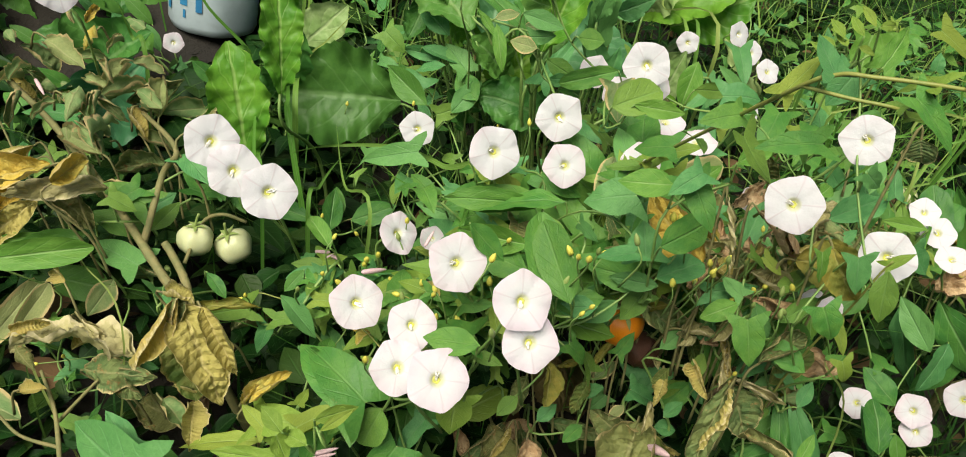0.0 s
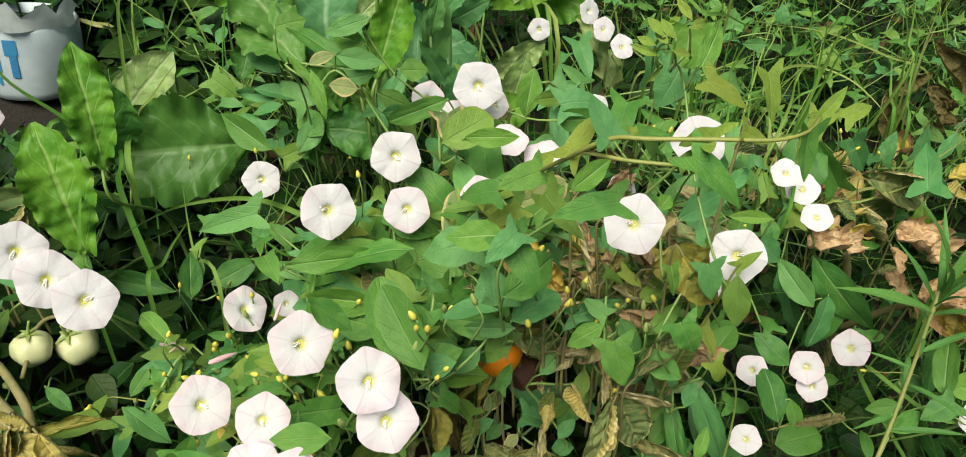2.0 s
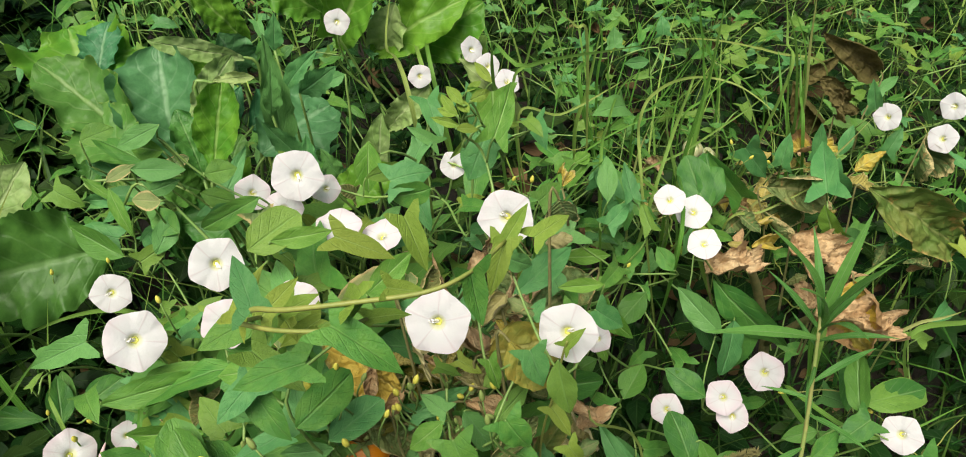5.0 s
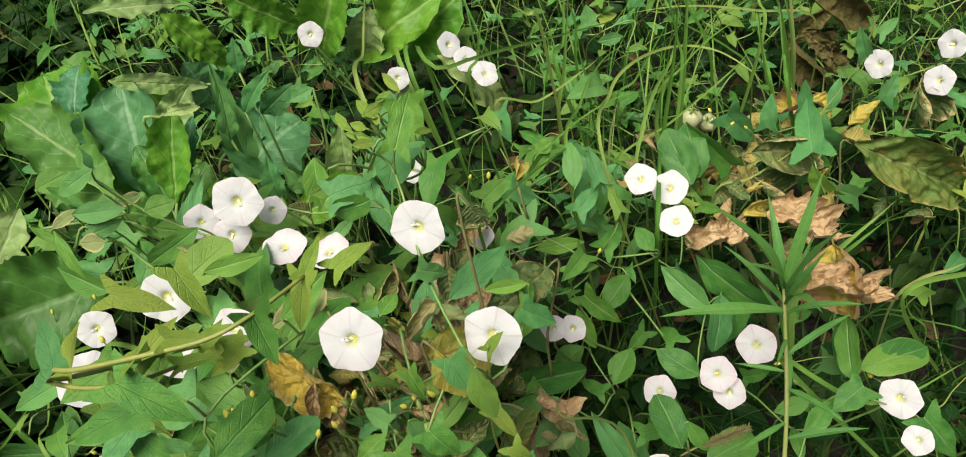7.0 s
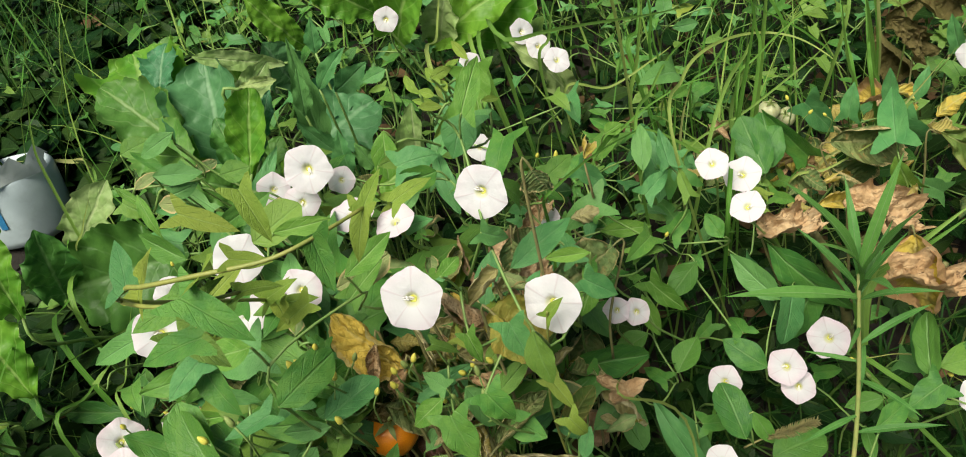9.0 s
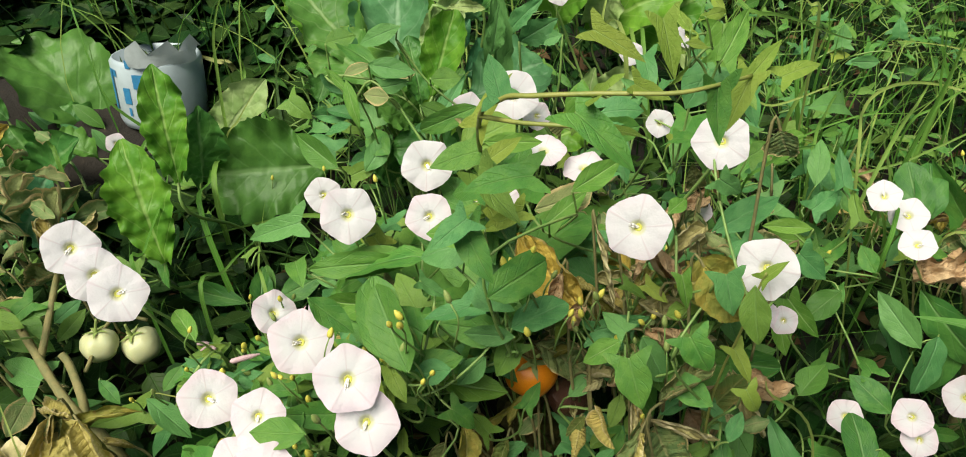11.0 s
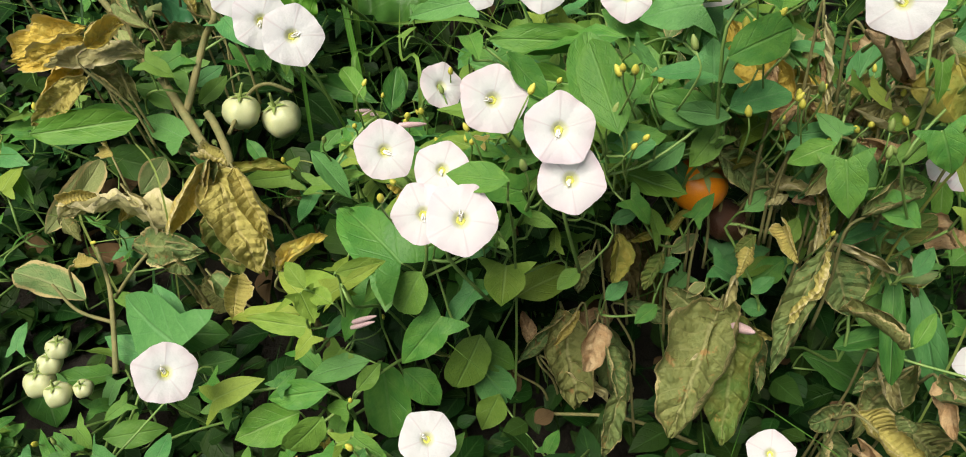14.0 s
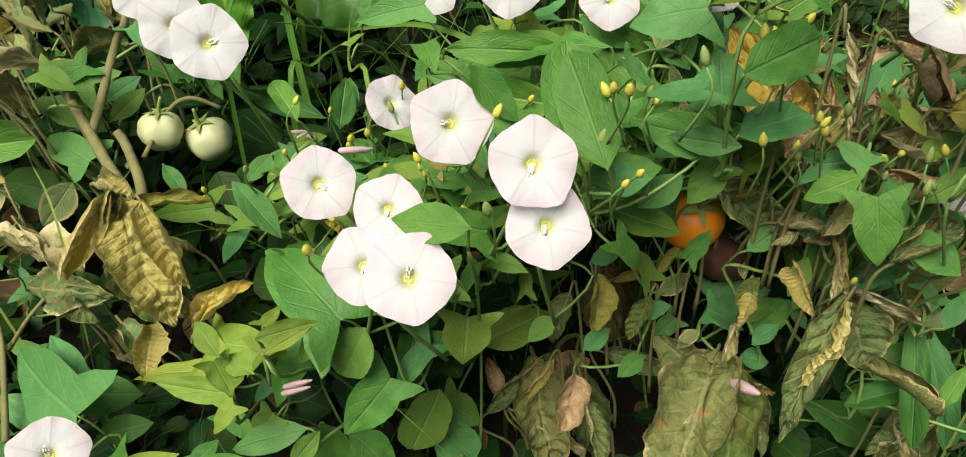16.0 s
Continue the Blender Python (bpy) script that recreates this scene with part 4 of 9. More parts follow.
bind((0.248, 0.403, 0.403), (0.255, 0.388, 0.401), BIND)
bind((0.262, 0.412, 0.413), (0.260, 0.399, 0.416), BIND_BLUE)
bind((0.240, 0.378, 0.451), (0.232, 0.373, 0.461), BIND)
bind((0.272, 0.387, 0.428), (0.280, 0.393, 0.432), BIND_BLUE)
bind((0.192, 0.399, 0.380), (0.209, 0.390, 0.400), YOUNG)
bind((0.225, 0.373, 0.427), (0.235, 0.373, 0.417), BIND)
bind((0.273, 0.344, 0.389), (0.278, 0.344, 0.375), YOUNG)
bind((0.157, 0.356, 0.353), (0.152, 0.353, 0.371), BIND)
bind((0.178, 0.404, 0.407), (0.163, 0.400, 0.395), YOUNG)
bind((0.201, 0.407, 0.367), (0.216, 0.416, 0.367), BIND)
bind((0.151, 0.392, 0.408), (0.132, 0.382, 0.415), BIND)
bind((0.142, 0.378, 0.408), (0.136, 0.395, 0.411), BIND)
bind((0.143, 0.351, 0.377), (0.152, 0.352, 0.362), BIND)
bind((0.163, 0.399, 0.412), (0.159, 0.410, 0.417), DRY_GREEN)
bind((0.146, 0.393, 0.401), (0.134, 0.402, 0.403), DRY_GREEN)
bind((0.203, 0.425, 0.377), (0.202, 0.413, 0.361), BIND)
bind((0.230, 0.381, 0.384), (0.228, 0.377, 0.368), BIND)
bind((0.227, 0.424, 0.384), (0.212, 0.421, 0.386), BIND)
bind((0.216, 0.426, 0.385), (0.195, 0.414, 0.408), BIND_BLUE)
bind((0.164, 0.417, 0.379), (0.168, 0.409, 0.369), BIND)
bind((0.161, 0.404, 0.378), (0.152, 0.414, 0.389), BIND)
bind((0.219, 0.410, 0.352), (0.228, 0.407, 0.373), BIND)
bind((0.232, 0.381, 0.375), (0.227, 0.396, 0.377), BIND)
bind((0.205, 0.427, 0.388), (0.213, 0.420, 0.370), BIND)
bind((0.198, 0.425, 0.397), (0.191, 0.418, 0.385), BIND_BLUE)
bind((0.251, 0.431, 0.380), (0.236, 0.415, 0.388), YOUNG)
bind((0.148, 0.438, 0.385), (0.127, 0.452, 0.393), DRY_GREEN)

LEAF_FORMS = {
    "o": ((0.04, 0.33, 0.44, 0.48, 0.50, 0.50, 0.47, 0.37, 0.08), 0.0),
    "v": ((0.03, 0.26, 0.42, 0.50, 0.49, 0.44, 0.34, 0.19, 0.01), 0.0),
    "h": ((0.50, 0.37, 0.42, 0.43, 0.40, 0.33, 0.24, 0.13, 0.01), 0.17),
}


def toward_camera(p, rnd, spread=0.22):
    """The way a leaf at p turns its upper face: to the camera's usual position, a little up and at random."""
    # fits the leaf's face to the camera's view, not to the sun
    v = (Vector((0.19, 0.10, 0.64)) - Vector(p)).normalized()
    return v + Vector((rnd.gauss(0, spread), rnd.gauss(0, spread), rnd.gauss(0, spread) + 0.15))


def leaf(form, material, base, tip, wide):
    """A larger leaf of the nearest vine: oblong, oval or hastate; wide is its width over its length."""
    TALLY[0] += 1
    i = TALLY[0]
    rnd = random.Random(i * 7)
    base, tip = Vector(base), Vector(tip)
    if form == "h":
        base = base.lerp(tip, 0.14)
    key = material, form
    if key not in LEAF_SHAPES:
        prof, lobe = LEAF_FORMS[form]
        LEAF_SHAPES[key] = [blade("leaf", prof, material, 14, 5, bend, fold, 0.02, wv, 0.0, tw, 0.02, n + 1, lobe, 0.012, 0.014)
                            for n, (bend, fold, wv, tw) in enumerate(((0.45, 0.10, 2.0, 0.15), (0.7, 0.05, 2.6, -0.2), (0.25, 0.16, 1.5, 0.25), (-0.25, 0.12, 2.2, -0.1)))]
    k = int(np.argmin(((VINE_AT - np.array(base[:2])) ** 2).sum(1)))
    root = VINE_ROOTS[k]
    m = aim(base, tip, toward_camera((base + tip) / 2, rnd), rnd.uniform(-10, 10)) @ Matrix.Diagonal((wide, 1, 1, 1))
    part("leaf", LEAF_SHAPES[key][rnd.randrange(4)], root, Matrix.Translation(-root.matrix_basis.translation) @ m)
    FEET[k].append(base)
    size = (tip - base).length
    for f in (0.2, 0.5, 0.8):
        COVER.append((base.lerp(tip, f), max(0.003, size * min(wide, 1.0) * (0.42 if f == 0.5 else 0.3))))


leaf('o', BIND, (0.125, 0.412, 0.418), (0.089, 0.415, 0.417), 0.38)
leaf('o', BIND, (0.137, 0.323, 0.431), (0.123, 0.352, 0.452), 0.45)
leaf('v', BIND, (0.090, 0.358, 0.443), (0.107, 0.355, 0.424), 0.46)
leaf('h', BIND_BLUE, (0.138, 0.359, 0.449), (0.150, 0.361, 0.436), 0.48)
leaf('h', BIND_BLUE, (0.170, 0.342, 0.440), (0.169, 0.362, 0.450), 0.95)
leaf('o', BIND, (0.172, 0.332, 0.459), (0.194, 0.350, 0.461), 0.54)
leaf('o', BIND_BLUE, (0.177, 0.347, 0.429), (0.200, 0.362, 0.428), 0.51)
leaf('v', BIND, (0.176, 0.349, 0.423), (0.145, 0.356, 0.426), 0.47)
leaf('v', BIND_BLUE, (0.178, 0.345, 0.426), (0.156, 0.350, 0.425), 0.41)
leaf('h', BIND, (0.177, 0.361, 0.410), (0.166, 0.354, 0.394), 0.79)
leaf('v', BIND_BLUE, (0.151, 0.336, 0.418), (0.133, 0.338, 0.413), 0.59)
leaf('v', BIND_BLUE, (0.163, 0.353, 0.407), (0.149, 0.349, 0.395), 0.55)
leaf('v', BIND_LIGHT, (0.135, 0.363, 0.384), (0.168, 0.367, 0.369), 0.46)
leaf('h', BIND_BLUE, (0.226, 0.362, 0.407), (0.215, 0.374, 0.411), 0.66)
leaf('v', BIND_LIGHT, (0.222, 0.360, 0.406), (0.205, 0.358, 0.396), 0.54)
leaf('h', BIND, (0.224, 0.351, 0.409), (0.229, 0.340, 0.384), 0.76)
leaf('o', BIND_BLUE, (0.232, 0.366, 0.402), (0.240, 0.359, 0.381), 0.48)
leaf('o', BIND_BLUE, (0.220, 0.381, 0.374), (0.215, 0.379, 0.361), 0.73)
leaf('v', BIND_BLUE, (0.243, 0.393, 0.429), (0.252, 0.391, 0.412), 0.34)
leaf('o', BIND, (0.243, 0.373, 0.405), (0.266, 0.389, 0.404), 0.37)
leaf('o', BEET_DARK, (0.273, 0.457, 0.291), (0.324, 0.464, 0.274), 0.44)
leaf('o', BEET_DARK, (0.240, 0.374, 0.376), (0.274, 0.382, 0.365), 0.49)
leaf('v', BIND_LIGHT, (-0.145, 0.420, 0.354), (-0.210, 0.415, 0.353), 0.21)
leaf('v', BIND, (-0.143, 0.423, 0.360), (-0.188, 0.415, 0.350), 0.31)
leaf('h', BIND, (-0.116, 0.409, 0.402), (-0.101, 0.411, 0.390), 0.79)
leaf('v', BIND, (-0.142, 0.429, 0.371), (-0.111, 0.431, 0.353), 0.45)
leaf('o', BEET_DARK, (-0.170, 0.415, 0.330), (-0.139, 0.421, 0.317), 0.63)
leaf('o', DUSTY, (-0.213, 0.386, 0.288), (-0.186, 0.430, 0.316), 0.28)
leaf('v', BIND, (-0.110, 0.435, 0.357), (-0.099, 0.456, 0.364), 0.43)
leaf('o', BIND_LIGHT, (0.018, 0.376, 0.405), (0.004, 0.391, 0.412), 0.41)
leaf('v', BEET_DARK, (-0.022, 0.527, 0.302), (-0.024, 0.551, 0.317), 0.57)
leaf('v', BIND_BLUE, (-0.002, 0.352, 0.392), (0.015, 0.346, 0.370), 0.41)
leaf('v', BIND, (0.100, 0.297, 0.427), (0.076, 0.301, 0.425), 0.52)
leaf('o', DUSTY, (-0.181, 0.359, 0.261), (-0.232, 0.367, 0.270), 0.42)
leaf('h', BIND_BLUE, (-0.083, 0.318, 0.295), (-0.105, 0.336, 0.308), 0.57)
leaf('v', BEET_DARK, (-0.097, 0.318, 0.287), (-0.066, 0.329, 0.280), 0.59)
leaf('h', BIND, (-0.114, 0.319, 0.259), (-0.165, 0.320, 0.261), 0.24)
leaf('v', BIND_BLUE, (-0.104, 0.315, 0.266), (-0.142, 0.324, 0.273), 0.41)
leaf('o', BIND, (-0.150, 0.325, 0.237), (-0.196, 0.317, 0.229), 0.37)
leaf('v', YOUNG, (-0.014, 0.326, 0.308), (-0.059, 0.321, 0.302), 0.27)
leaf('h', YOUNG, (0.004, 0.302, 0.327), (-0.032, 0.304, 0.327), 0.40)
leaf('h', YOUNG, (0.006, 0.297, 0.331), (-0.005, 0.291, 0.316), 0.54)
leaf('h', YOUNG, (0.011, 0.287, 0.371), (0.016, 0.283, 0.354), 0.69)
leaf('v', YOUNG, (0.015, 0.285, 0.373), (0.003, 0.296, 0.376), 0.49)
leaf('v', YOUNG, (0.026, 0.284, 0.367), (0.013, 0.291, 0.365), 0.56)
leaf('v', YOUNG, (0.031, 0.284, 0.385), (0.048, 0.296, 0.382), 0.38)
leaf('v', YOUNG, (0.034, 0.281, 0.382), (0.046, 0.294, 0.382), 0.28)
leaf('o', BIND, (0.053, 0.320, 0.352), (0.044, 0.311, 0.334), 0.79)
leaf('h', BIND, (0.063, 0.320, 0.329), (0.042, 0.304, 0.305), 0.71)
leaf('o', BIND, (0.067, 0.359, 0.265), (0.054, 0.342, 0.238), 0.69)
leaf('v', BIND_BLUE, (0.022, 0.311, 0.295), (-0.011, 0.304, 0.284), 0.40)
leaf('o', BIND, (0.017, 0.334, 0.265), (0.024, 0.311, 0.228), 0.60)
leaf('v', BIND, (0.007, 0.292, 0.294), (-0.025, 0.288, 0.286), 0.45)
leaf('v', BIND_LIGHT, (-0.011, 0.289, 0.276), (-0.046, 0.278, 0.261), 0.56)
leaf('o', BIND, (0.006, 0.281, 0.287), (-0.012, 0.272, 0.269), 0.62)
leaf('h', YOUNG, (0.088, 0.342, 0.343), (0.086, 0.332, 0.321), 1.12)
leaf('v', YOUNG, (0.086, 0.374, 0.283), (0.116, 0.395, 0.287), 0.60)
leaf('h', BIND, (0.062, 0.369, 0.244), (0.084, 0.369, 0.226), 0.88)
leaf('o', BIND_BLUE, (0.065, 0.360, 0.234), (0.081, 0.354, 0.212), 0.81)
leaf('h', BIND_BLUE, (0.178, 0.399, 0.288), (0.167, 0.395, 0.275), 0.74)
leaf('h', BIND_BLUE, (0.186, 0.391, 0.304), (0.207, 0.393, 0.288), 0.66)
leaf('v', BIND, (0.224, 0.396, 0.307), (0.209, 0.389, 0.290), 0.59)
leaf('v', BIND_BLUE, (0.319, 0.461, 0.234), (0.341, 0.417, 0.170), 0.22)
leaf('o', BEET_DARK, (0.308, 0.410, 0.222), (0.270, 0.412, 0.222), 0.46)
leaf('v', BIND_BLUE, (0.277, 0.432, 0.259), (0.309, 0.450, 0.258), 0.46)
leaf('v', BEET_DARK, (0.247, 0.396, 0.232), (0.289, 0.392, 0.205), 0.40)
leaf('h', BIND, (0.008, 0.315, 0.300), (-0.003, 0.310, 0.285), 0.82)
leaf('v', BIND, (0.029, 0.333, 0.261), (0.048, 0.328, 0.239), 0.62)
leaf('v', BIND, (0.019, 0.296, 0.290), (0.027, 0.312, 0.293), 0.56)
leaf('h', BEET_DARK, (-0.019, 0.286, 0.296), (-0.012, 0.300, 0.297), 0.74)
leaf('v', BEET_DARK, (-0.077, 0.306, 0.279), (-0.057, 0.318, 0.275), 0.57)
leaf('v', BIND, (-0.125, 0.276, 0.248), (-0.096, 0.290, 0.243), 0.47)
leaf('v', BEET_DARK, (-0.197, 0.320, 0.241), (-0.189, 0.301, 0.208), 0.70)
leaf('h', BIND, (0.107, 0.322, 0.210), (0.113, 0.338, 0.214), 0.69)
leaf('v', BIND, (0.077, 0.351, 0.223), (0.067, 0.340, 0.201), 0.69)
leaf('o', BIND, (0.136, 0.404, 0.426), (0.089, 0.407, 0.413), 0.35)
leaf('h', BIND_BLUE, (0.167, 0.361, 0.465), (0.141, 0.365, 0.455), 0.85)
leaf('v', BIND_LIGHT, (0.119, 0.380, 0.415), (0.082, 0.392, 0.413), 0.43)
leaf('v', BIND, (0.119, 0.373, 0.404), (0.091, 0.386, 0.405), 0.57)
leaf('h', BIND, (0.134, 0.366, 0.423), (0.123, 0.385, 0.432), 0.77)
leaf('h', BIND, (0.144, 0.340, 0.433), (0.122, 0.354, 0.436), 0.84)
leaf('v', BIND, (0.130, 0.337, 0.416), (0.155, 0.345, 0.416), 0.57)
leaf('v', BIND, (0.097, 0.350, 0.420), (0.058, 0.358, 0.414), 0.25)
leaf('v', BIND_BLUE, (0.080, 0.443, 0.379), (0.050, 0.456, 0.379), 0.31)
leaf('v', BEET_DARK, (-0.006, 0.517, 0.313), (0.025, 0.530, 0.320), 0.54)
leaf('v', BEET_DARK, (-0.022, 0.514, 0.304), (-0.022, 0.540, 0.324), 0.54)
leaf('v', BEET_DARK, (-0.033, 0.520, 0.307), (-0.094, 0.539, 0.312), 0.25)
leaf('h', BIND_BLUE, (0.042, 0.585, 0.385), (0.009, 0.602, 0.391), 0.60)
leaf('v', BIND_BLUE, (0.053, 0.606, 0.421), (0.030, 0.627, 0.432), 0.49)
leaf('v', BIND_BLUE, (0.125, 0.485, 0.511), (0.101, 0.490, 0.502), 0.39)
leaf('v', BIND_BLUE, (0.050, 0.604, 0.404), (0.017, 0.616, 0.403), 0.31)
leaf('v', BIND_BLUE, (0.052, 0.594, 0.403), (0.029, 0.598, 0.394), 0.40)
leaf('v', BIND_LIGHT, (0.121, 0.487, 0.496), (0.102, 0.500, 0.497), 0.58)
leaf('v', DUSTY, (0.091, 0.483, 0.489), (0.104, 0.493, 0.489), 0.43)
leaf('v', BIND_BLUE, (0.106, 0.479, 0.495), (0.129, 0.481, 0.487), 0.45)
leaf('v', BIND_BLUE, (0.417, 0.543, 0.261), (0.434, 0.502, 0.199), 0.31)
leaf('v', BEET_DARK, (0.423, 0.515, 0.287), (0.466, 0.482, 0.237), 0.40)
leaf('o', BEET_DARK, (0.362, 0.408, 0.242), (0.359, 0.436, 0.263), 0.59)
leaf('v', BEET_DARK, (0.371, 0.416, 0.254), (0.378, 0.407, 0.231), 0.42)
leaf('o', BEET_DARK, (0.461, 0.598, 0.281), (0.467, 0.630, 0.309), 0.55)
leaf('h', BIND_LIGHT, (0.268, 0.407, 0.509), (0.283, 0.428, 0.524), 0.46)
leaf('h', BIND_BLUE, (0.275, 0.441, 0.496), (0.264, 0.436, 0.477), 0.83)
leaf('v', BIND_BLUE, (0.238, 0.527, 0.379), (0.235, 0.561, 0.408), 0.27)
leaf('h', BIND_BLUE, (0.205, 0.373, 0.399), (0.237, 0.381, 0.400), 0.39)
leaf('v', BIND, (0.243, 0.358, 0.398), (0.264, 0.371, 0.404), 0.37)
leaf('v', BIND, (0.260, 0.348, 0.375), (0.242, 0.365, 0.381), 0.51)
leaf('v', BIND_LIGHT, (0.166, 0.429, 0.472), (0.193, 0.433, 0.467), 0.35)
leaf('o', BIND, (0.155, 0.429, 0.470), (0.180, 0.441, 0.475), 0.67)
leaf('o', DUSTY, (0.154, 0.415, 0.420), (0.162, 0.437, 0.435), 0.46)
leaf('v', BIND, (0.123, 0.429, 0.426), (0.146, 0.427, 0.414), 0.46)
leaf('v', BIND, (0.210, 0.496, 0.449), (0.236, 0.503, 0.446), 0.38)
leaf('h', BIND_LIGHT, (0.278, 0.450, 0.513), (0.275, 0.441, 0.489), 0.84)
leaf('h', BIND_BLUE, (0.270, 0.432, 0.500), (0.258, 0.427, 0.481), 0.96)
leaf('v', BIND_BLUE, (0.419, 0.491, 0.258), (0.399, 0.521, 0.283), 0.46)
leaf('o', BIND_BLUE, (0.428, 0.491, 0.268), (0.412, 0.474, 0.235), 0.51)
leaf('h', BIND_LIGHT, (0.339, 0.522, 0.285), (0.361, 0.509, 0.255), 0.49)
leaf('v', BIND_LIGHT, (0.334, 0.513, 0.278), (0.338, 0.500, 0.248), 0.38)
leaf('o', BIND_BLUE, (0.304, 0.478, 0.228), (0.302, 0.457, 0.189), 0.42)
leaf('h', BIND_LIGHT, (0.305, 0.434, 0.380), (0.291, 0.428, 0.361), 0.78)
leaf('v', BIND_LIGHT, (0.319, 0.521, 0.336), (0.352, 0.524, 0.325), 0.33)
leaf("o", BIND, (0.486, 0.420, 0.240), (0.534, 0.426, 0.229), 0.44)
leaf('h', BEET_DARK, (0.477, 0.398, 0.258), (0.453, 0.396, 0.244), 0.81)
leaf('h', BEET_DARK, (0.503, 0.386, 0.230), (0.518, 0.369, 0.196), 0.58)
leaf('o', BIND, (0.384, 0.432, 0.178), (0.422, 0.440, 0.174), 0.66)
leaf('o', BEET_DARK, (0.453, 0.593, 0.281), (0.450, 0.628, 0.313), 0.55)
leaf('v', BIND, (0.109, 0.513, 0.469), (0.073, 0.537, 0.487), 0.28)
leaf('o', BIND, (0.160, 0.466, 0.472), (0.129, 0.467, 0.461), 0.35)
leaf('h', DUSTY, (0.159, 0.458, 0.472), (0.162, 0.450, 0.449), 0.76)
leaf('o', DUSTY, (0.188, 0.406, 0.447), (0.214, 0.418, 0.448), 0.49)
leaf('v', BEET_DARK, (0.041, 0.573, 0.381), (0.009, 0.597, 0.398), 0.47)
leaf('v', BIND_LIGHT, (0.174, 0.337, 0.487), (0.151, 0.343, 0.483), 0.53)
leaf('v', BIND_BLUE, (0.243, 0.434, 0.382), (0.256, 0.459, 0.399), 0.45)
leaf('h', BIND_BLUE, (0.263, 0.352, 0.450), (0.266, 0.346, 0.430), 0.73)
leaf('v', BIND, (0.272, 0.340, 0.450), (0.273, 0.332, 0.427), 0.48)
leaf('h', BIND_LIGHT, (0.246, 0.350, 0.452), (0.248, 0.346, 0.435), 0.48)
leaf('v', BIND_LIGHT, (0.243, 0.365, 0.469), (0.251, 0.375, 0.468), 0.55)
leaf('h', BIND, (0.246, 0.332, 0.436), (0.254, 0.328, 0.418), 0.87)
leaf('h', BIND_BLUE, (0.314, 0.529, 0.387), (0.331, 0.524, 0.367), 0.63)
leaf('v', BIND_BLUE, (0.357, 0.541, 0.357), (0.365, 0.566, 0.376), 0.42)
leaf('v', BIND_LIGHT, (0.340, 0.554, 0.385), (0.353, 0.563, 0.383), 0.66)
leaf('v', BIND_LIGHT, (0.328, 0.544, 0.374), (0.353, 0.561, 0.382), 0.33)
leaf('h', BIND_BLUE, (0.373, 0.534, 0.355), (0.375, 0.559, 0.373), 0.48)
leaf('h', BIND_BLUE, (0.350, 0.529, 0.345), (0.373, 0.544, 0.350), 0.59)
leaf('h', BIND, (0.379, 0.517, 0.341), (0.379, 0.538, 0.354), 0.52)
leaf('h', BIND_BLUE, (0.558, 0.616, 0.286), (0.561, 0.622, 0.318), 0.48)
leaf('h', BIND_BLUE, (0.553, 0.596, 0.291), (0.581, 0.602, 0.256), 0.58)
leaf('v', BIND_BLUE, (0.581, 0.621, 0.282), (0.593, 0.627, 0.305), 0.41)
leaf('h', BIND_BLUE, (0.526, 0.617, 0.285), (0.535, 0.623, 0.315), 0.58)
leaf('h', BIND_BLUE, (0.493, 0.621, 0.318), (0.520, 0.627, 0.273), 0.48)
leaf('h', BIND_BLUE, (0.633, 0.654, 0.289), (0.629, 0.661, 0.321), 0.51)
leaf('h', BIND_BLUE, (0.635, 0.636, 0.256), (0.652, 0.642, 0.278), 0.63)
leaf('h', BIND_BLUE, (0.578, 0.569, 0.229), (0.556, 0.575, 0.247), 0.70)
leaf('v', BIND_BLUE, (0.610, 0.561, 0.240), (0.625, 0.567, 0.204), 0.47)
leaf('h', BIND_LIGHT, (0.544, 0.557, 0.256), (0.534, 0.563, 0.286), 0.79)
leaf('h', BIND_BLUE, (0.477, 0.744, 0.357), (0.478, 0.752, 0.374), 0.87)
leaf('v', BIND_BLUE, (0.452, 0.713, 0.355), (0.432, 0.720, 0.354), 0.51)
leaf('h', BIND_BLUE, (0.437, 0.758, 0.347), (0.439, 0.765, 0.367), 0.92)
leaf('h', BIND, (0.499, 0.615, 0.259), (0.464, 0.621, 0.319), 0.38)
leaf('v', BIND, (0.433, 0.393, 0.239), (0.459, 0.405, 0.240), 0.45)
leaf('v', BEET_DARK, (0.444, 0.405, 0.248), (0.423, 0.410, 0.242), 0.50)
leaf('v', BIND, (0.397, 0.525, 0.295), (0.392, 0.543, 0.305), 0.63)
leaf('v', BEET_DARK, (0.330, 0.496, 0.258), (0.304, 0.496, 0.246), 0.56)
leaf('h', BEET_DARK, (0.322, 0.501, 0.308), (0.312, 0.519, 0.319), 0.67)
leaf('v', BEET_DARK, (0.376, 0.522, 0.284), (0.351, 0.516, 0.264), 0.58)
leaf('v', BEET_DARK, (0.398, 0.467, 0.225), (0.377, 0.489, 0.239), 0.60)
leaf('v', BEET_DARK, (0.340, 0.471, 0.241), (0.361, 0.489, 0.249), 0.69)
leaf('h', BIND_BLUE, (0.297, 0.437, 0.388), (0.295, 0.452, 0.394), 0.94)
leaf('h', BIND, (0.295, 0.469, 0.426), (0.312, 0.481, 0.427), 0.74)
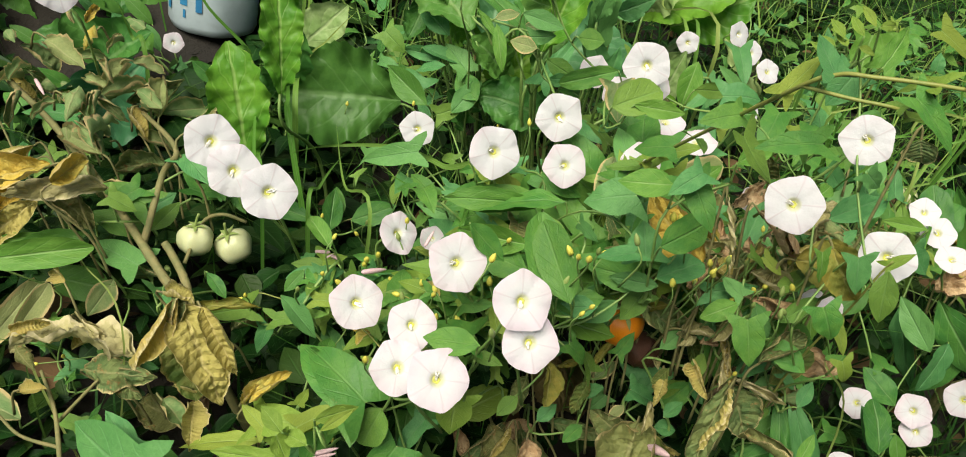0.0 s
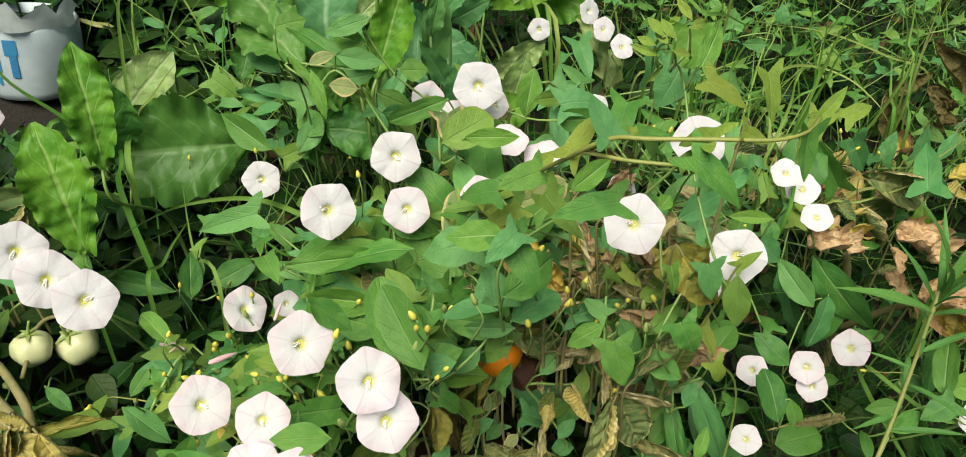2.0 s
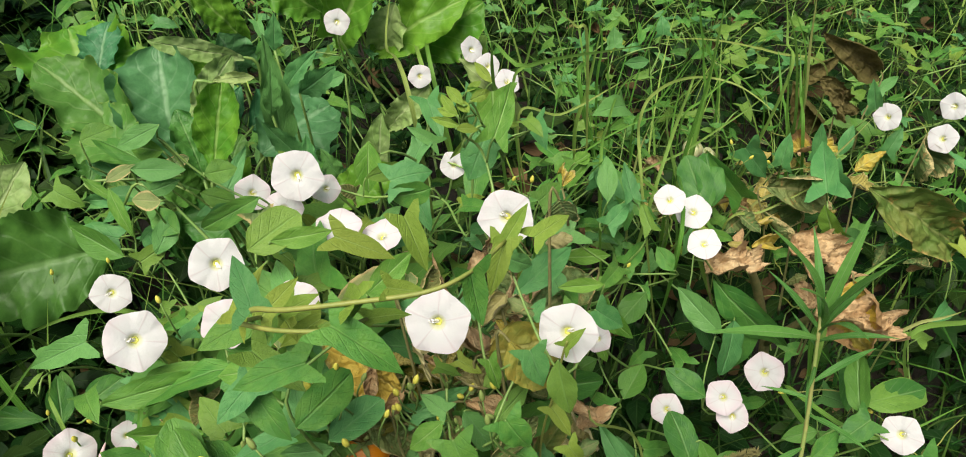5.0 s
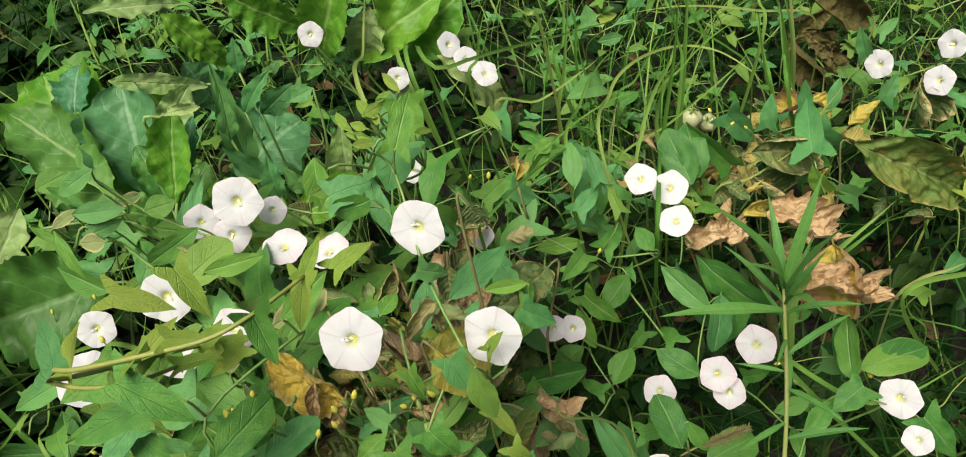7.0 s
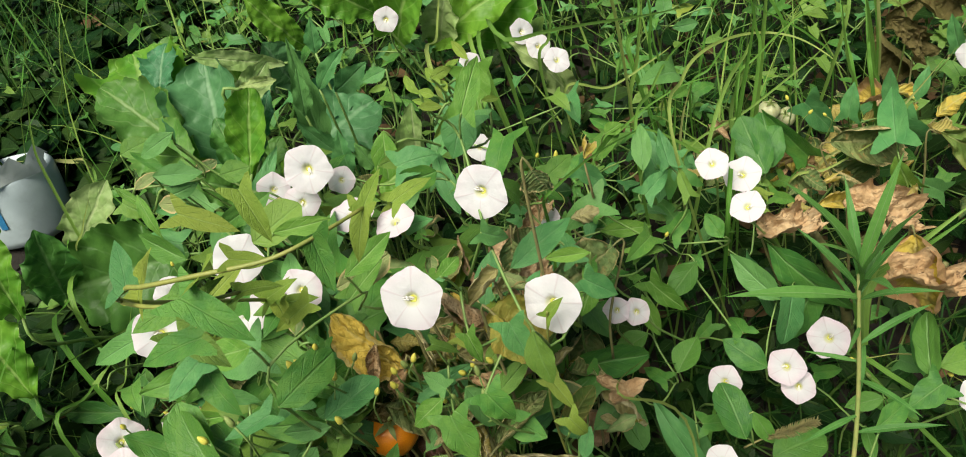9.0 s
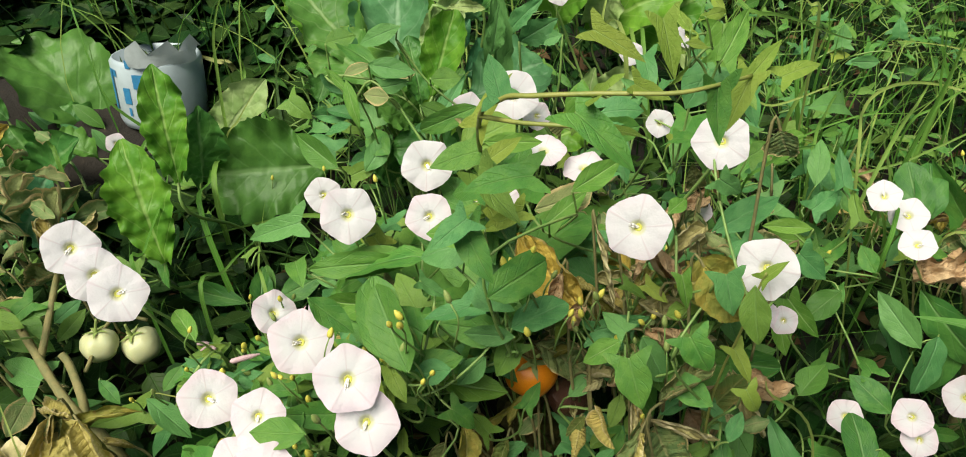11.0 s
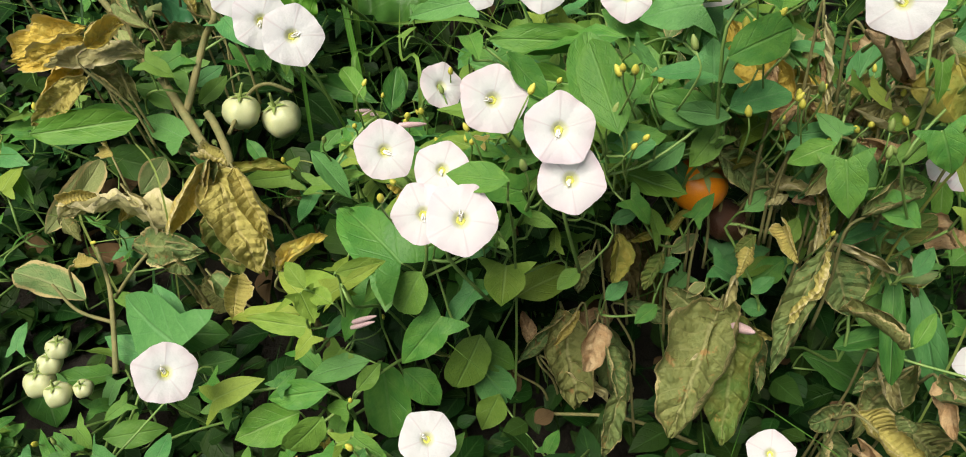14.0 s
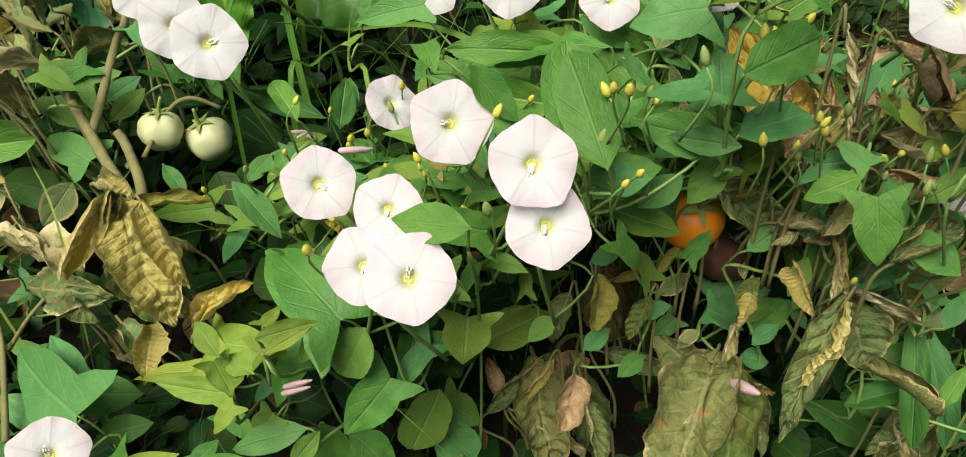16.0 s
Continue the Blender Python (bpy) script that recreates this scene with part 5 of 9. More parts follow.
leaf('o', BIND, (0.127, 0.329, 0.432), (0.122, 0.356, 0.454), 0.52)
leaf('v', BIND, (0.073, 0.405, 0.422), (0.121, 0.413, 0.417), 0.28)
leaf('h', BIND, (0.158, 0.408, 0.394), (0.128, 0.432, 0.419), 0.46)
leaf('h', BIND_LIGHT, (0.192, 0.394, 0.446), (0.212, 0.412, 0.451), 0.45)
leaf('h', BIND_BLUE, (0.262, 0.373, 0.479), (0.273, 0.377, 0.468), 0.75)
leaf('v', BIND_BLUE, (0.267, 0.401, 0.431), (0.300, 0.419, 0.435), 0.37)
leaf('v', BIND_LIGHT, (0.206, 0.372, 0.478), (0.227, 0.388, 0.481), 0.40)
leaf('h', BIND_BLUE, (0.117, 0.526, 0.423), (0.143, 0.560, 0.448), 0.34)
leaf('v', BIND_LIGHT, (0.303, 0.377, 0.447), (0.284, 0.383, 0.446), 0.31)
leaf('v', BIND_LIGHT, (0.215, 0.525, 0.453), (0.208, 0.515, 0.426), 0.51)
leaf('h', BIND_BLUE, (0.295, 0.372, 0.441), (0.309, 0.372, 0.424), 0.66)
leaf("v", YOUNG, (0.263, 0.444, 0.509), (0.258, 0.455, 0.514), 0.39)
leaf("v", YOUNG, (0.260, 0.439, 0.502), (0.248, 0.447, 0.505), 0.29)
leaf("v", YOUNG, (0.265, 0.442, 0.506), (0.261, 0.451, 0.509), 0.51)
leaf("v", YOUNG, (0.267, 0.438, 0.500), (0.252, 0.435, 0.489), 0.23)
leaf("v", YOUNG, (0.261, 0.436, 0.498), (0.264, 0.431, 0.484), 0.28)
leaf("v", YOUNG, (0.278, 0.437, 0.499), (0.286, 0.441, 0.495), 0.37)
leaf("v", YOUNG, (0.266, 0.448, 0.513), (0.274, 0.455, 0.513), 0.34)
leaf("v", YOUNG, (0.259, 0.442, 0.506), (0.252, 0.450, 0.507), 0.42)
leaf("v", YOUNG, (0.278, 0.449, 0.514), (0.273, 0.460, 0.520), 0.33)
leaf("v", YOUNG, (0.257, 0.410, 0.525), (0.253, 0.420, 0.530), 0.34)
leaf("v", YOUNG, (0.263, 0.412, 0.529), (0.272, 0.417, 0.528), 0.47)
leaf("v", YOUNG, (0.255, 0.407, 0.521), (0.264, 0.409, 0.517), 0.46)
leaf('h', BIND_BLUE, (0.071, 0.594, 0.396), (0.050, 0.613, 0.411), 0.75)
leaf('v', BIND, (0.077, 0.582, 0.383), (0.060, 0.599, 0.394), 0.71)
leaf('v', BIND_BLUE, (0.059, 0.577, 0.374), (0.079, 0.596, 0.391), 0.50)
leaf('h', BIND, (0.045, 0.575, 0.371), (0.068, 0.584, 0.376), 0.70)
leaf('v', DUSTY, (0.115, 0.471, 0.479), (0.100, 0.478, 0.479), 0.61)
leaf('h', BIND_BLUE, (0.127, 0.463, 0.446), (0.145, 0.461, 0.437), 0.66)
leaf('v', BIND_LIGHT, (0.092, 0.480, 0.487), (0.097, 0.467, 0.465), 0.29)
leaf('v', BIND_LIGHT, (0.081, 0.485, 0.493), (0.093, 0.479, 0.479), 0.25)
leaf('h', BIND_BLUE, (0.109, 0.475, 0.483), (0.125, 0.480, 0.483), 0.68)
leaf('v', BIND, (0.122, 0.510, 0.454), (0.141, 0.507, 0.444), 0.53)
leaf('v', BIND_BLUE, (0.124, 0.503, 0.445), (0.137, 0.507, 0.444), 0.66)
leaf('h', BIND_BLUE, (0.219, 0.479, 0.455), (0.245, 0.483, 0.452), 0.86)
leaf('o', BIND, (0.242, 0.474, 0.448), (0.221, 0.478, 0.446), 0.73)
leaf('v', BIND, (0.069, 0.532, 0.488), (0.086, 0.539, 0.488), 0.72)
leaf('o', DUSTY, (0.107, 0.519, 0.470), (0.120, 0.524, 0.469), 0.47)
leaf('v', BIND, (0.137, 0.478, 0.484), (0.152, 0.482, 0.481), 0.78)
leaf('v', BIND_BLUE, (0.034, 0.604, 0.411), (0.064, 0.603, 0.400), 0.47)
leaf('h', BIND, (0.003, 0.611, 0.421), (0.021, 0.605, 0.405), 0.83)
leaf('o', BEET_DARK, (0.472, 0.405, 0.254), (0.484, 0.433, 0.276), 0.46)
leaf('o', BIND_BLUE, (0.241, 0.380, 0.334), (0.263, 0.390, 0.339), 0.42)
leaf('o', OLIVE, (0.262, 0.381, 0.329), (0.286, 0.397, 0.341), 0.42)
leaf('o', BEET_DARK, (0.260, 0.370, 0.289), (0.279, 0.384, 0.299), 0.46)
leaf('o', BEET_DARK, (0.250, 0.364, 0.277), (0.286, 0.376, 0.281), 0.34)
leaf('o', BEET_DARK, (0.272, 0.384, 0.315), (0.274, 0.346, 0.275), 0.20)
leaf('v', BIND, (0.204, 0.391, 0.295), (0.223, 0.402, 0.302), 0.50)
leaf('v', BIND_BLUE, (0.191, 0.396, 0.289), (0.209, 0.407, 0.297), 0.50)
leaf('v', BIND_BLUE, (0.203, 0.373, 0.292), (0.216, 0.374, 0.289), 0.80)
leaf('o', DUSTY, (0.265, 0.406, 0.341), (0.281, 0.399, 0.329), 0.50)
leaf('v', BIND, (0.224, 0.388, 0.310), (0.233, 0.398, 0.318), 0.50)
leaf('v', BIND_BLUE, (0.232, 0.387, 0.299), (0.222, 0.394, 0.310), 0.40)
leaf('v', BIND_LIGHT, (0.281, 0.353, 0.295), (0.290, 0.366, 0.307), 0.40)
leaf('v', BIND, (0.238, 0.397, 0.368), (0.251, 0.390, 0.357), 0.60)
leaf('v', BIND_BLUE, (0.217, 0.399, 0.375), (0.235, 0.403, 0.375), 0.50)
leaf('h', BIND, (0.256, 0.384, 0.379), (0.265, 0.392, 0.385), 0.60)
leaf('o', BIND_LIGHT, (-0.189, 0.390, 0.362), (-0.130, 0.406, 0.365), 0.30)
leaf('o', DUSTY, (-0.177, 0.379, 0.318), (-0.162, 0.401, 0.338), 0.40)
leaf('v', DUSTY, (-0.131, 0.416, 0.331), (-0.143, 0.398, 0.316), 0.66)
leaf('v', BIND_BLUE, (-0.117, 0.448, 0.361), (-0.101, 0.459, 0.369), 0.50)
leaf('h', BIND, (0.172, 0.375, 0.345), (0.182, 0.386, 0.355), 0.60)
leaf('v', BIND_BLUE, (0.196, 0.379, 0.351), (0.211, 0.389, 0.358), 0.50)
leaf('h', BIND_BLUE, (0.215, 0.381, 0.378), (0.231, 0.392, 0.386), 0.70)
leaf('h', BIND, (0.240, 0.388, 0.387), (0.248, 0.377, 0.373), 0.60)
leaf('v', BIND_BLUE, (0.231, 0.375, 0.368), (0.239, 0.387, 0.379), 0.60)
leaf('v', OLIVE, (0.203, 0.376, 0.339), (0.193, 0.368, 0.334), 0.50)
leaf('v', BIND, (0.222, 0.385, 0.344), (0.215, 0.373, 0.333), 0.50)
leaf('o', BIND_BLUE, (0.248, 0.376, 0.358), (0.263, 0.384, 0.363), 0.50)
leaf('o', BIND, (0.247, 0.371, 0.309), (0.266, 0.378, 0.310), 0.40)
leaf('v', BIND_BLUE, (0.206, 0.371, 0.304), (0.217, 0.379, 0.309), 0.60)
leaf('v', DUSTY, (0.166, 0.393, 0.307), (0.180, 0.402, 0.313), 0.50)
leaf('v', BIND_BLUE, (0.271, 0.360, 0.335), (0.279, 0.371, 0.344), 0.50)
leaf('v', BIND_BLUE, (0.134, 0.383, 0.334), (0.148, 0.390, 0.338), 0.50)
leaf('v', BIND, (0.121, 0.364, 0.318), (0.110, 0.355, 0.311), 0.60)
leaf('v', BIND_BLUE, (0.155, 0.377, 0.308), (0.171, 0.383, 0.311), 0.50)
leaf('v', BIND, (0.161, 0.373, 0.287), (0.150, 0.364, 0.281), 0.60)
leaf('v', DUSTY, (0.184, 0.378, 0.302), (0.175, 0.371, 0.296), 0.60)
leaf('v', BIND_BLUE, (0.134, 0.370, 0.291), (0.145, 0.379, 0.297), 0.60)


# ---- beets: broad leaves on thick stalks ----
BEET_ROOTS = [thing("beet_plant", (p[0], p[1], ground_z(p[0], p[1])), "leafy beet plant with broad wavy bright green leaves", "beet", "beet plants")
              for p in ((-0.04, 0.60, 0.04), (0.08, 0.66, 0.04), (0.12, 0.56, 0.04), (-0.20, 0.64, 0.04), (0.26, 0.82, 0.04), (0.10, 0.80, 0.04))]
BEET_COUNT = [0]


def beet(base, tip, wide, material, ruffle=0.6):
    BEET_COUNT[0] += 1
    i = BEET_COUNT[0]
    base, tip = Vector(base), Vector(tip)
    root = min(BEET_ROOTS, key=lambda r: (r.matrix_basis.translation - base).xy.length)
    at0 = root.matrix_basis.translation
    rnd = random.Random(i)
    me = blade("leaf", tuple(w * wide / 0.44 for w in BROAD), material, 56, 12, rnd.uniform(0.4, 0.9), rnd.uniform(0.0, 0.25), 0.05 + 0.07 * ruffle, rnd.uniform(4.0, 6.5),
               rnd.choice((0.35, 0.7, 1.0)), rnd.uniform(-0.35, 0.35), 0.03, i, 0.0, 0.012 + 0.012 * ruffle, 0.002, 0.25, 0.004, 0.4 + 0.6 * ruffle)
    length = (tip - base).length * 1.08
    lf = part("leaf", me, root, Matrix.Translation(-at0) @ aim(base, tip, toward_camera(base, rnd, 0.2) + Vector((0, 0, 0.25))), "broad wavy beet leaf with pale veins" if material in (BEET, BEET_PALE, BEET_OLIVE) else "dark green broad leaf")
    foot = base - at0
    down = Vector((-foot.x * 0.8, -foot.y * 0.8, -foot.z + 0.0))
    d = (tip - base).normalized()
    part("stalk", tube("stalk", [foot + d * length * 0.05, foot - d * 0.012 + Vector((0, 0, -0.012)), foot + down * 0.5 + Vector((0, 0.03, 0)), foot + down], 0.0010, 0.0016, STEM, 7, 5), root)
    COVER.append(((base + tip) / 2, length * 0.42))


beet((-0.199, 0.587, 0.357), (-0.229, 0.595, 0.371), .5, BEET_DARK)
beet((-0.269, 0.798, 0.295), (-0.362, 0.834, 0.404), .36, BEET_DARK)
beet((-0.307, 0.723, 0.374), (-0.344, 0.737, 0.420), .36, BEET_DARK)
beet((-0.419, 0.857, 0.382), (-0.471, 0.879, 0.426), .36, BEET_DARK)
beet((-0.257, 0.680, 0.336), (-0.280, 0.686, 0.384), .42, BEET_DARK)
beet((-0.223, 0.701, 0.339), (-0.261, 0.696, 0.359), .42, BEET_DARK)
beet((-0.293, 0.717, 0.311), (-0.341, 0.713, 0.340), .42, BEET_DARK)
beet((-0.269, 0.771, 0.313), (-0.298, 0.779, 0.357), .4, BEET_DARK)
beet((-0.347, 0.731, 0.331), (-0.390, 0.739, 0.360), .42, BEET_DARK)
beet((-0.077, 0.519, 0.352), (-0.090, 0.551, 0.432), 0.24, BEET, 1.0)
beet((-0.051, 0.530, 0.407), (-0.054, 0.558, 0.478), 0.20, BEET, 1.0)
beet((-0.092, 0.628, 0.351), (-0.064, 0.611, 0.425), 0.24, BEET_DARK, 0.7)
beet((0.011, 0.636, 0.347), (-0.084, 0.623, 0.355), 0.44, BEET_DARK, 0.5)
beet((-0.095, 0.678, 0.349), (-0.039, 0.691, 0.402), 0.26, BEET_PALE, 0.5)
beet((0.128, 0.600, 0.360), (0.073, 0.595, 0.380), 0.35, BEET_DARK, 0.6)
beet((0.091, 0.890, 0.444), (0.016, 0.870, 0.471), 0.15, BEET_PALE, 0.5)
beet((0.112, 0.870, 0.385), (0.084, 0.850, 0.457), 0.21, BEET, 0.6)
beet((0.188, 0.860, 0.398), (0.143, 0.840, 0.455), 0.26, BEET, 0.9)
beet((0.197, 0.910, 0.339), (0.254, 0.890, 0.433), 0.27, BEET, 0.6)
beet((0.228, 0.909, 0.322), (0.336, 0.890, 0.368), 0.23, BEET, 0.6)
beet((0.235, 0.899, 0.327), (0.258, 0.880, 0.385), 0.32, BEET_PALE, 0.6)
beet((0.347, 0.839, 0.247), (0.296, 0.821, 0.349), 0.13, BEET_PALE, 0.5)
beet((0.062, 0.669, 0.394), (0.059, 0.651, 0.440), 0.38, BEET, 0.9)
beet((0.094, 0.609, 0.393), (0.068, 0.591, 0.429), 0.32, BEET_DARK, 0.8)
beet((0.064, 0.628, 0.335), (0.051, 0.611, 0.373), 0.39, BEET_DARK, 0.9)
beet((0.079, 0.730, 0.419), (0.083, 0.710, 0.462), 0.42, BEET, 0.9)
beet((0.123, 0.729, 0.417), (0.122, 0.710, 0.461), 0.41, BEET_BLUE, 0.6)
beet((0.269, 0.909, 0.312), (0.347, 0.891, 0.360), 0.39, BEET, 0.4)
beet((0.227, 0.809, 0.292), (0.273, 0.791, 0.338), 0.23, BEET_PALE, 0.6)
beet((0.209, 0.628, 0.355), (0.226, 0.611, 0.424), 0.20, BEET_PALE, 0.7)
beet((0.029, 0.649, 0.426), (0.019, 0.631, 0.405), 0.41, BEET_DARK, 0.8)
beet((0.086, 0.629, 0.371), (0.131, 0.611, 0.424), 0.34, BEET, 1.0)
beet((0.024, 0.729, 0.374), (0.016, 0.710, 0.414), 0.55, BEET_DARK, 0.8)
beet((0.056, 0.749, 0.356), (0.024, 0.730, 0.390), 0.45, BEET, 0.8)
beet((0.113, 0.629, 0.340), (0.073, 0.611, 0.379), 0.40, BEET_DARK, 0.6)
beet((-0.212, 0.568, 0.350), (-0.151, 0.551, 0.412), 0.35, BEET_BLUE, 0.4)
beet((-0.252, 0.669, 0.338), (-0.189, 0.651, 0.385), 0.34, BEET_DARK, 0.4)
beet((0.033, 0.680, 0.427), (0.015, 0.740, 0.473), 0.52, BEET, 1.4)
beet((0.066, 0.620, 0.426), (0.010, 0.670, 0.480), 0.26, BEET_OLIVE, 1.3)
beet((0.082, 0.630, 0.410), (0.089, 0.670, 0.476), 0.44, BEET_BLUE, 0.6)
beet((0.136, 0.680, 0.451), (0.085, 0.660, 0.485), 0.13, BEET_PALE, 0.3)
beet((0.106, 0.620, 0.447), (0.140, 0.640, 0.471), 0.26, BEET_PALE, 0.8)
beet((0.120, 0.560, 0.436), (0.141, 0.580, 0.485), 0.26, BEET, 0.9)
beet((0.124, 0.570, 0.435), (0.148, 0.590, 0.472), 0.14, BEET_BLUE, 0.6)
beet((0.137, 0.570, 0.487), (0.160, 0.570, 0.484), 0.16, BEET_PALE, 0.9)
beet((0.107, 0.580, 0.422), (0.102, 0.600, 0.462), 0.24, BEET_DARK, 1.3)
beet((0.116, 0.580, 0.407), (0.136, 0.600, 0.434), 0.30, BEET_DARK, 1.2)
beet((0.133, 0.650, 0.386), (0.186, 0.690, 0.392), 0.50, BEET_BLUE, 0.7)
beet((0.127, 0.670, 0.399), (0.166, 0.710, 0.398), 0.40, BEET_BLUE, 0.8)
beet((0.171, 0.580, 0.378), (0.224, 0.600, 0.384), 0.26, BEET, 0.5)
beet((0.069, 0.600, 0.428), (0.032, 0.640, 0.447), 0.40, BEET_OLIVE, 0.9)
beet((0.034, 0.700, 0.449), (0.048, 0.730, 0.476), 0.40, BEET_BLUE, 0.7)


# ---- goosefoot among the beets ----
GOOSEFOOT = thing("goosefoot_plant", (0.15, 0.66, ground_z(0.15, 0.66)), "upright goosefoot weed with dull blue-green lance-shaped leaves", "weed", "weeds")
GOOSE_LEAVES = [blade("leaf", (0.03, 0.26, 0.44, 0.50, 0.46, 0.38, 0.27, 0.14, 0.01), BIND_BLUE, 18, 5, bend, 0.12, 0.03, 3.0, 0.0, tw, 0.02, n, 0.0, 0.07, 0.02)
                for n, (bend, tw) in enumerate(((0.4, 0.2), (0.7, -0.2), (0.2, 0.1)))]


def goosefoot(base, tip, wide):
    """A leaf of the goosefoot with its stalk."""
    base, tip = Vector(base), Vector(tip)
    rnd = random.Random(int(base.x * 1e4))
    at0 = GOOSEFOOT.matrix_basis.translation
    m = aim(base, tip, toward_camera(base, rnd)) @ Matrix.Diagonal((wide, 1, 1, 1))
    part("leaf", GOOSE_LEAVES[rnd.randrange(3)], GOOSEFOOT, Matrix.Translation(-at0) @ m)
    foot = base - at0
    part("stalk", tube("stalk", [foot, foot * 0.85 - Vector((0, 0, 0.015)), Vector((foot.x * 0.3, foot.y * 0.3, foot.z * 0.4)), Vector((0, 0, 0))], 0.0009, 0.0016, STEM, 6, 4), GOOSEFOOT)
    COVER.append(((base + tip) / 2, (tip - base).length * 0.3))


goosefoot((0.154, 0.610, 0.404), (0.166, 0.610, 0.493), 0.23)
goosefoot((0.166, 0.630, 0.443), (0.194, 0.630, 0.466), 0.35)
goosefoot((0.173, 0.640, 0.433), (0.202, 0.640, 0.447), 0.61)
goosefoot((0.167, 0.600, 0.404), (0.149, 0.600, 0.440), 0.39)
goosefoot((0.157, 0.600, 0.442), (0.166, 0.600, 0.476), 0.36)
goosefoot((0.170, 0.590, 0.395), (0.175, 0.590, 0.430), 0.45)
goosefoot((0.187, 0.590, 0.392), (0.181, 0.590, 0.417), 0.53)
goosefoot((0.158, 0.700, 0.441), (0.166, 0.700, 0.469), 0.49)
goosefoot((0.203, 0.700, 0.410), (0.180, 0.700, 0.406), 0.55)

# ---- the withered tomato plant ----
TOMATO = thing("tomato_plant", (-0.03, 0.4, ground_z(-0.03, 0.4)), "withered tomato plant with curled yellow leaves", "tomato plant", "tomato plants")
TOMATO_B = thing("tomato_plant", (0.2, 0.36, ground_z(0.2, 0.36)), "withered tomato plant with drooping olive-brown leaves", "tomato plant", "tomato plants")
TOMATO_C = thing("tomato_plant", (0.5, 0.56, ground_z(0.5, 0.56)), "dead tomato plant with crumpled brown leaves", "tomato plant", "tomato plants")
TOMATOES = (TOMATO, TOMATO_B, TOMATO_C)
DRY_COUNT = [0]


def nearest_tomato(p):
    return min(TOMATOES, key=lambda r: (r.matrix_basis.translation - Vector(p)).xy.length)


def dry(base, tip, wide, material, bend=0.5, curl=0.8, roll=0.5):
    """A curled withered leaf."""
    DRY_COUNT[0] += 1
    i = DRY_COUNT[0]
    rnd = random.Random(i * 3)
    base, tip = Vector(base), Vector(tip)
    root = nearest_tomato(base)
    at0 = root.matrix_basis.translation
    prof = (0.10, 0.62, 0.92, 1.0, 0.95, 0.86, 0.66, 0.40, 0.05)
    size = (tip - base).length
    n, m = (64, 17) if size > 0.045 else (34, 10)
    me = blade("leaf", tuple(w * wide for w in prof), material, n, m, bend * 1.3, rnd.uniform(0.1, 0.35), 0.035, rnd.uniform(1.5, 2.5), curl * 1.7, rnd.uniform(-0.45, 0.45), 0.06, i, 0.0, 0.02, 0.03,
               roll * 1.2, 0.04)
    tint = {DRY: "curled dry yellow-tan leaf", DRY_GREEN: "withered olive leaf with brown rim", YELLOW: "yellow dying leaf", TAN: "pale tan curled dead leaf", DUSTY: "dusty olive curled leaf", BROWN: "crisp brown leaf", BROWN_OLIVE: "dark olive-brown dying leaf",
            YELLOW_OLIVE: "olive-yellow dying leaf", OLIVE: "olive-green leaf with yellow-brown patches", YELLOW_BROWN: "yellow leaf with a crisp brown rim"}[material]
    part("leaf", me, root, Matrix.Translation(-at0) @ aim(base, tip, toward_camera(base, rnd, 0.25)), tint)
    foot = base - at0
    d = (tip - base).normalized()
    part("stalk", tube("stalk", [foot + d * 0.004, foot - d * 0.008 - Vector((0, 0, 0.003)), foot * 0.9 - Vector((0, 0, 0.012)), foot * 0.85 - Vector((0, 0, 0.03))], 0.0006, 0.0009, TOM_STEM, 6, 4), root)
    COVER.append(((base + tip) / 2, (tip - base).length * 0.4))


def brown(base, tip, wide, material=None):
    """A crumpled dead leaf."""
    DRY_COUNT[0] += 1
    i = DRY_COUNT[0]
    rnd = random.Random(i * 3)
    base, tip = Vector(base), Vector(tip)
    root = nearest_tomato(base)
    at0 = root.matrix_basis.translation
    prof = (0.45, 0.9, 1.0, 1.05, 0.95, 1.0, 0.85, 0.7, 0.3)
    me = blade("leaf", tuple(w * wide for w in prof), material or BROWN, 44, 16, 1.3, 0.1, 0.08, 3.0, 1.3, 0.5, 0.16, i, 0.0, 0.08, 0.04, 0.6, 0.12)
    part("leaf", me, root, Matrix.Translation(-at0) @ aim(base, tip, (rnd.uniform(-0.2, 0.2), -0.8, 1)), "crumpled dead brown leaf")
    foot = base - at0
    part("stalk", tube("stalk", [foot, foot * 0.9 - Vector((0, 0, 0.02)), foot * 0.8 - Vector((0, 0, 0.03))], 0.0007, 0.001, TOM_STEM, 6, 4), root)
    COVER.append(((base + tip) / 2, (tip - base).length * 0.5))


dry((-0.150, 0.532, 0.387), (-0.113, 0.525, 0.412), .35, DRY_GREEN, bend=.5, curl=1.1)
dry((0.283, 0.535, 0.366), (0.278, 0.532, 0.386), .4, DRY_GREEN, bend=.3, curl=.5)
brown((0.490, 0.495, 0.255), (0.487, 0.515, 0.257), .4)
brown((0.610, 0.679, 0.281), (0.593, 0.686, 0.319), .3, BROWN_OLIVE)
dry((-0.218, 0.473, 0.352), (-0.220, 0.426, 0.346), .25, YELLOW, bend=.8, curl=.9)
dry((-0.262, 0.523, 0.383), (-0.281, 0.505, 0.397), .25, DRY, bend=.8, curl=.9)
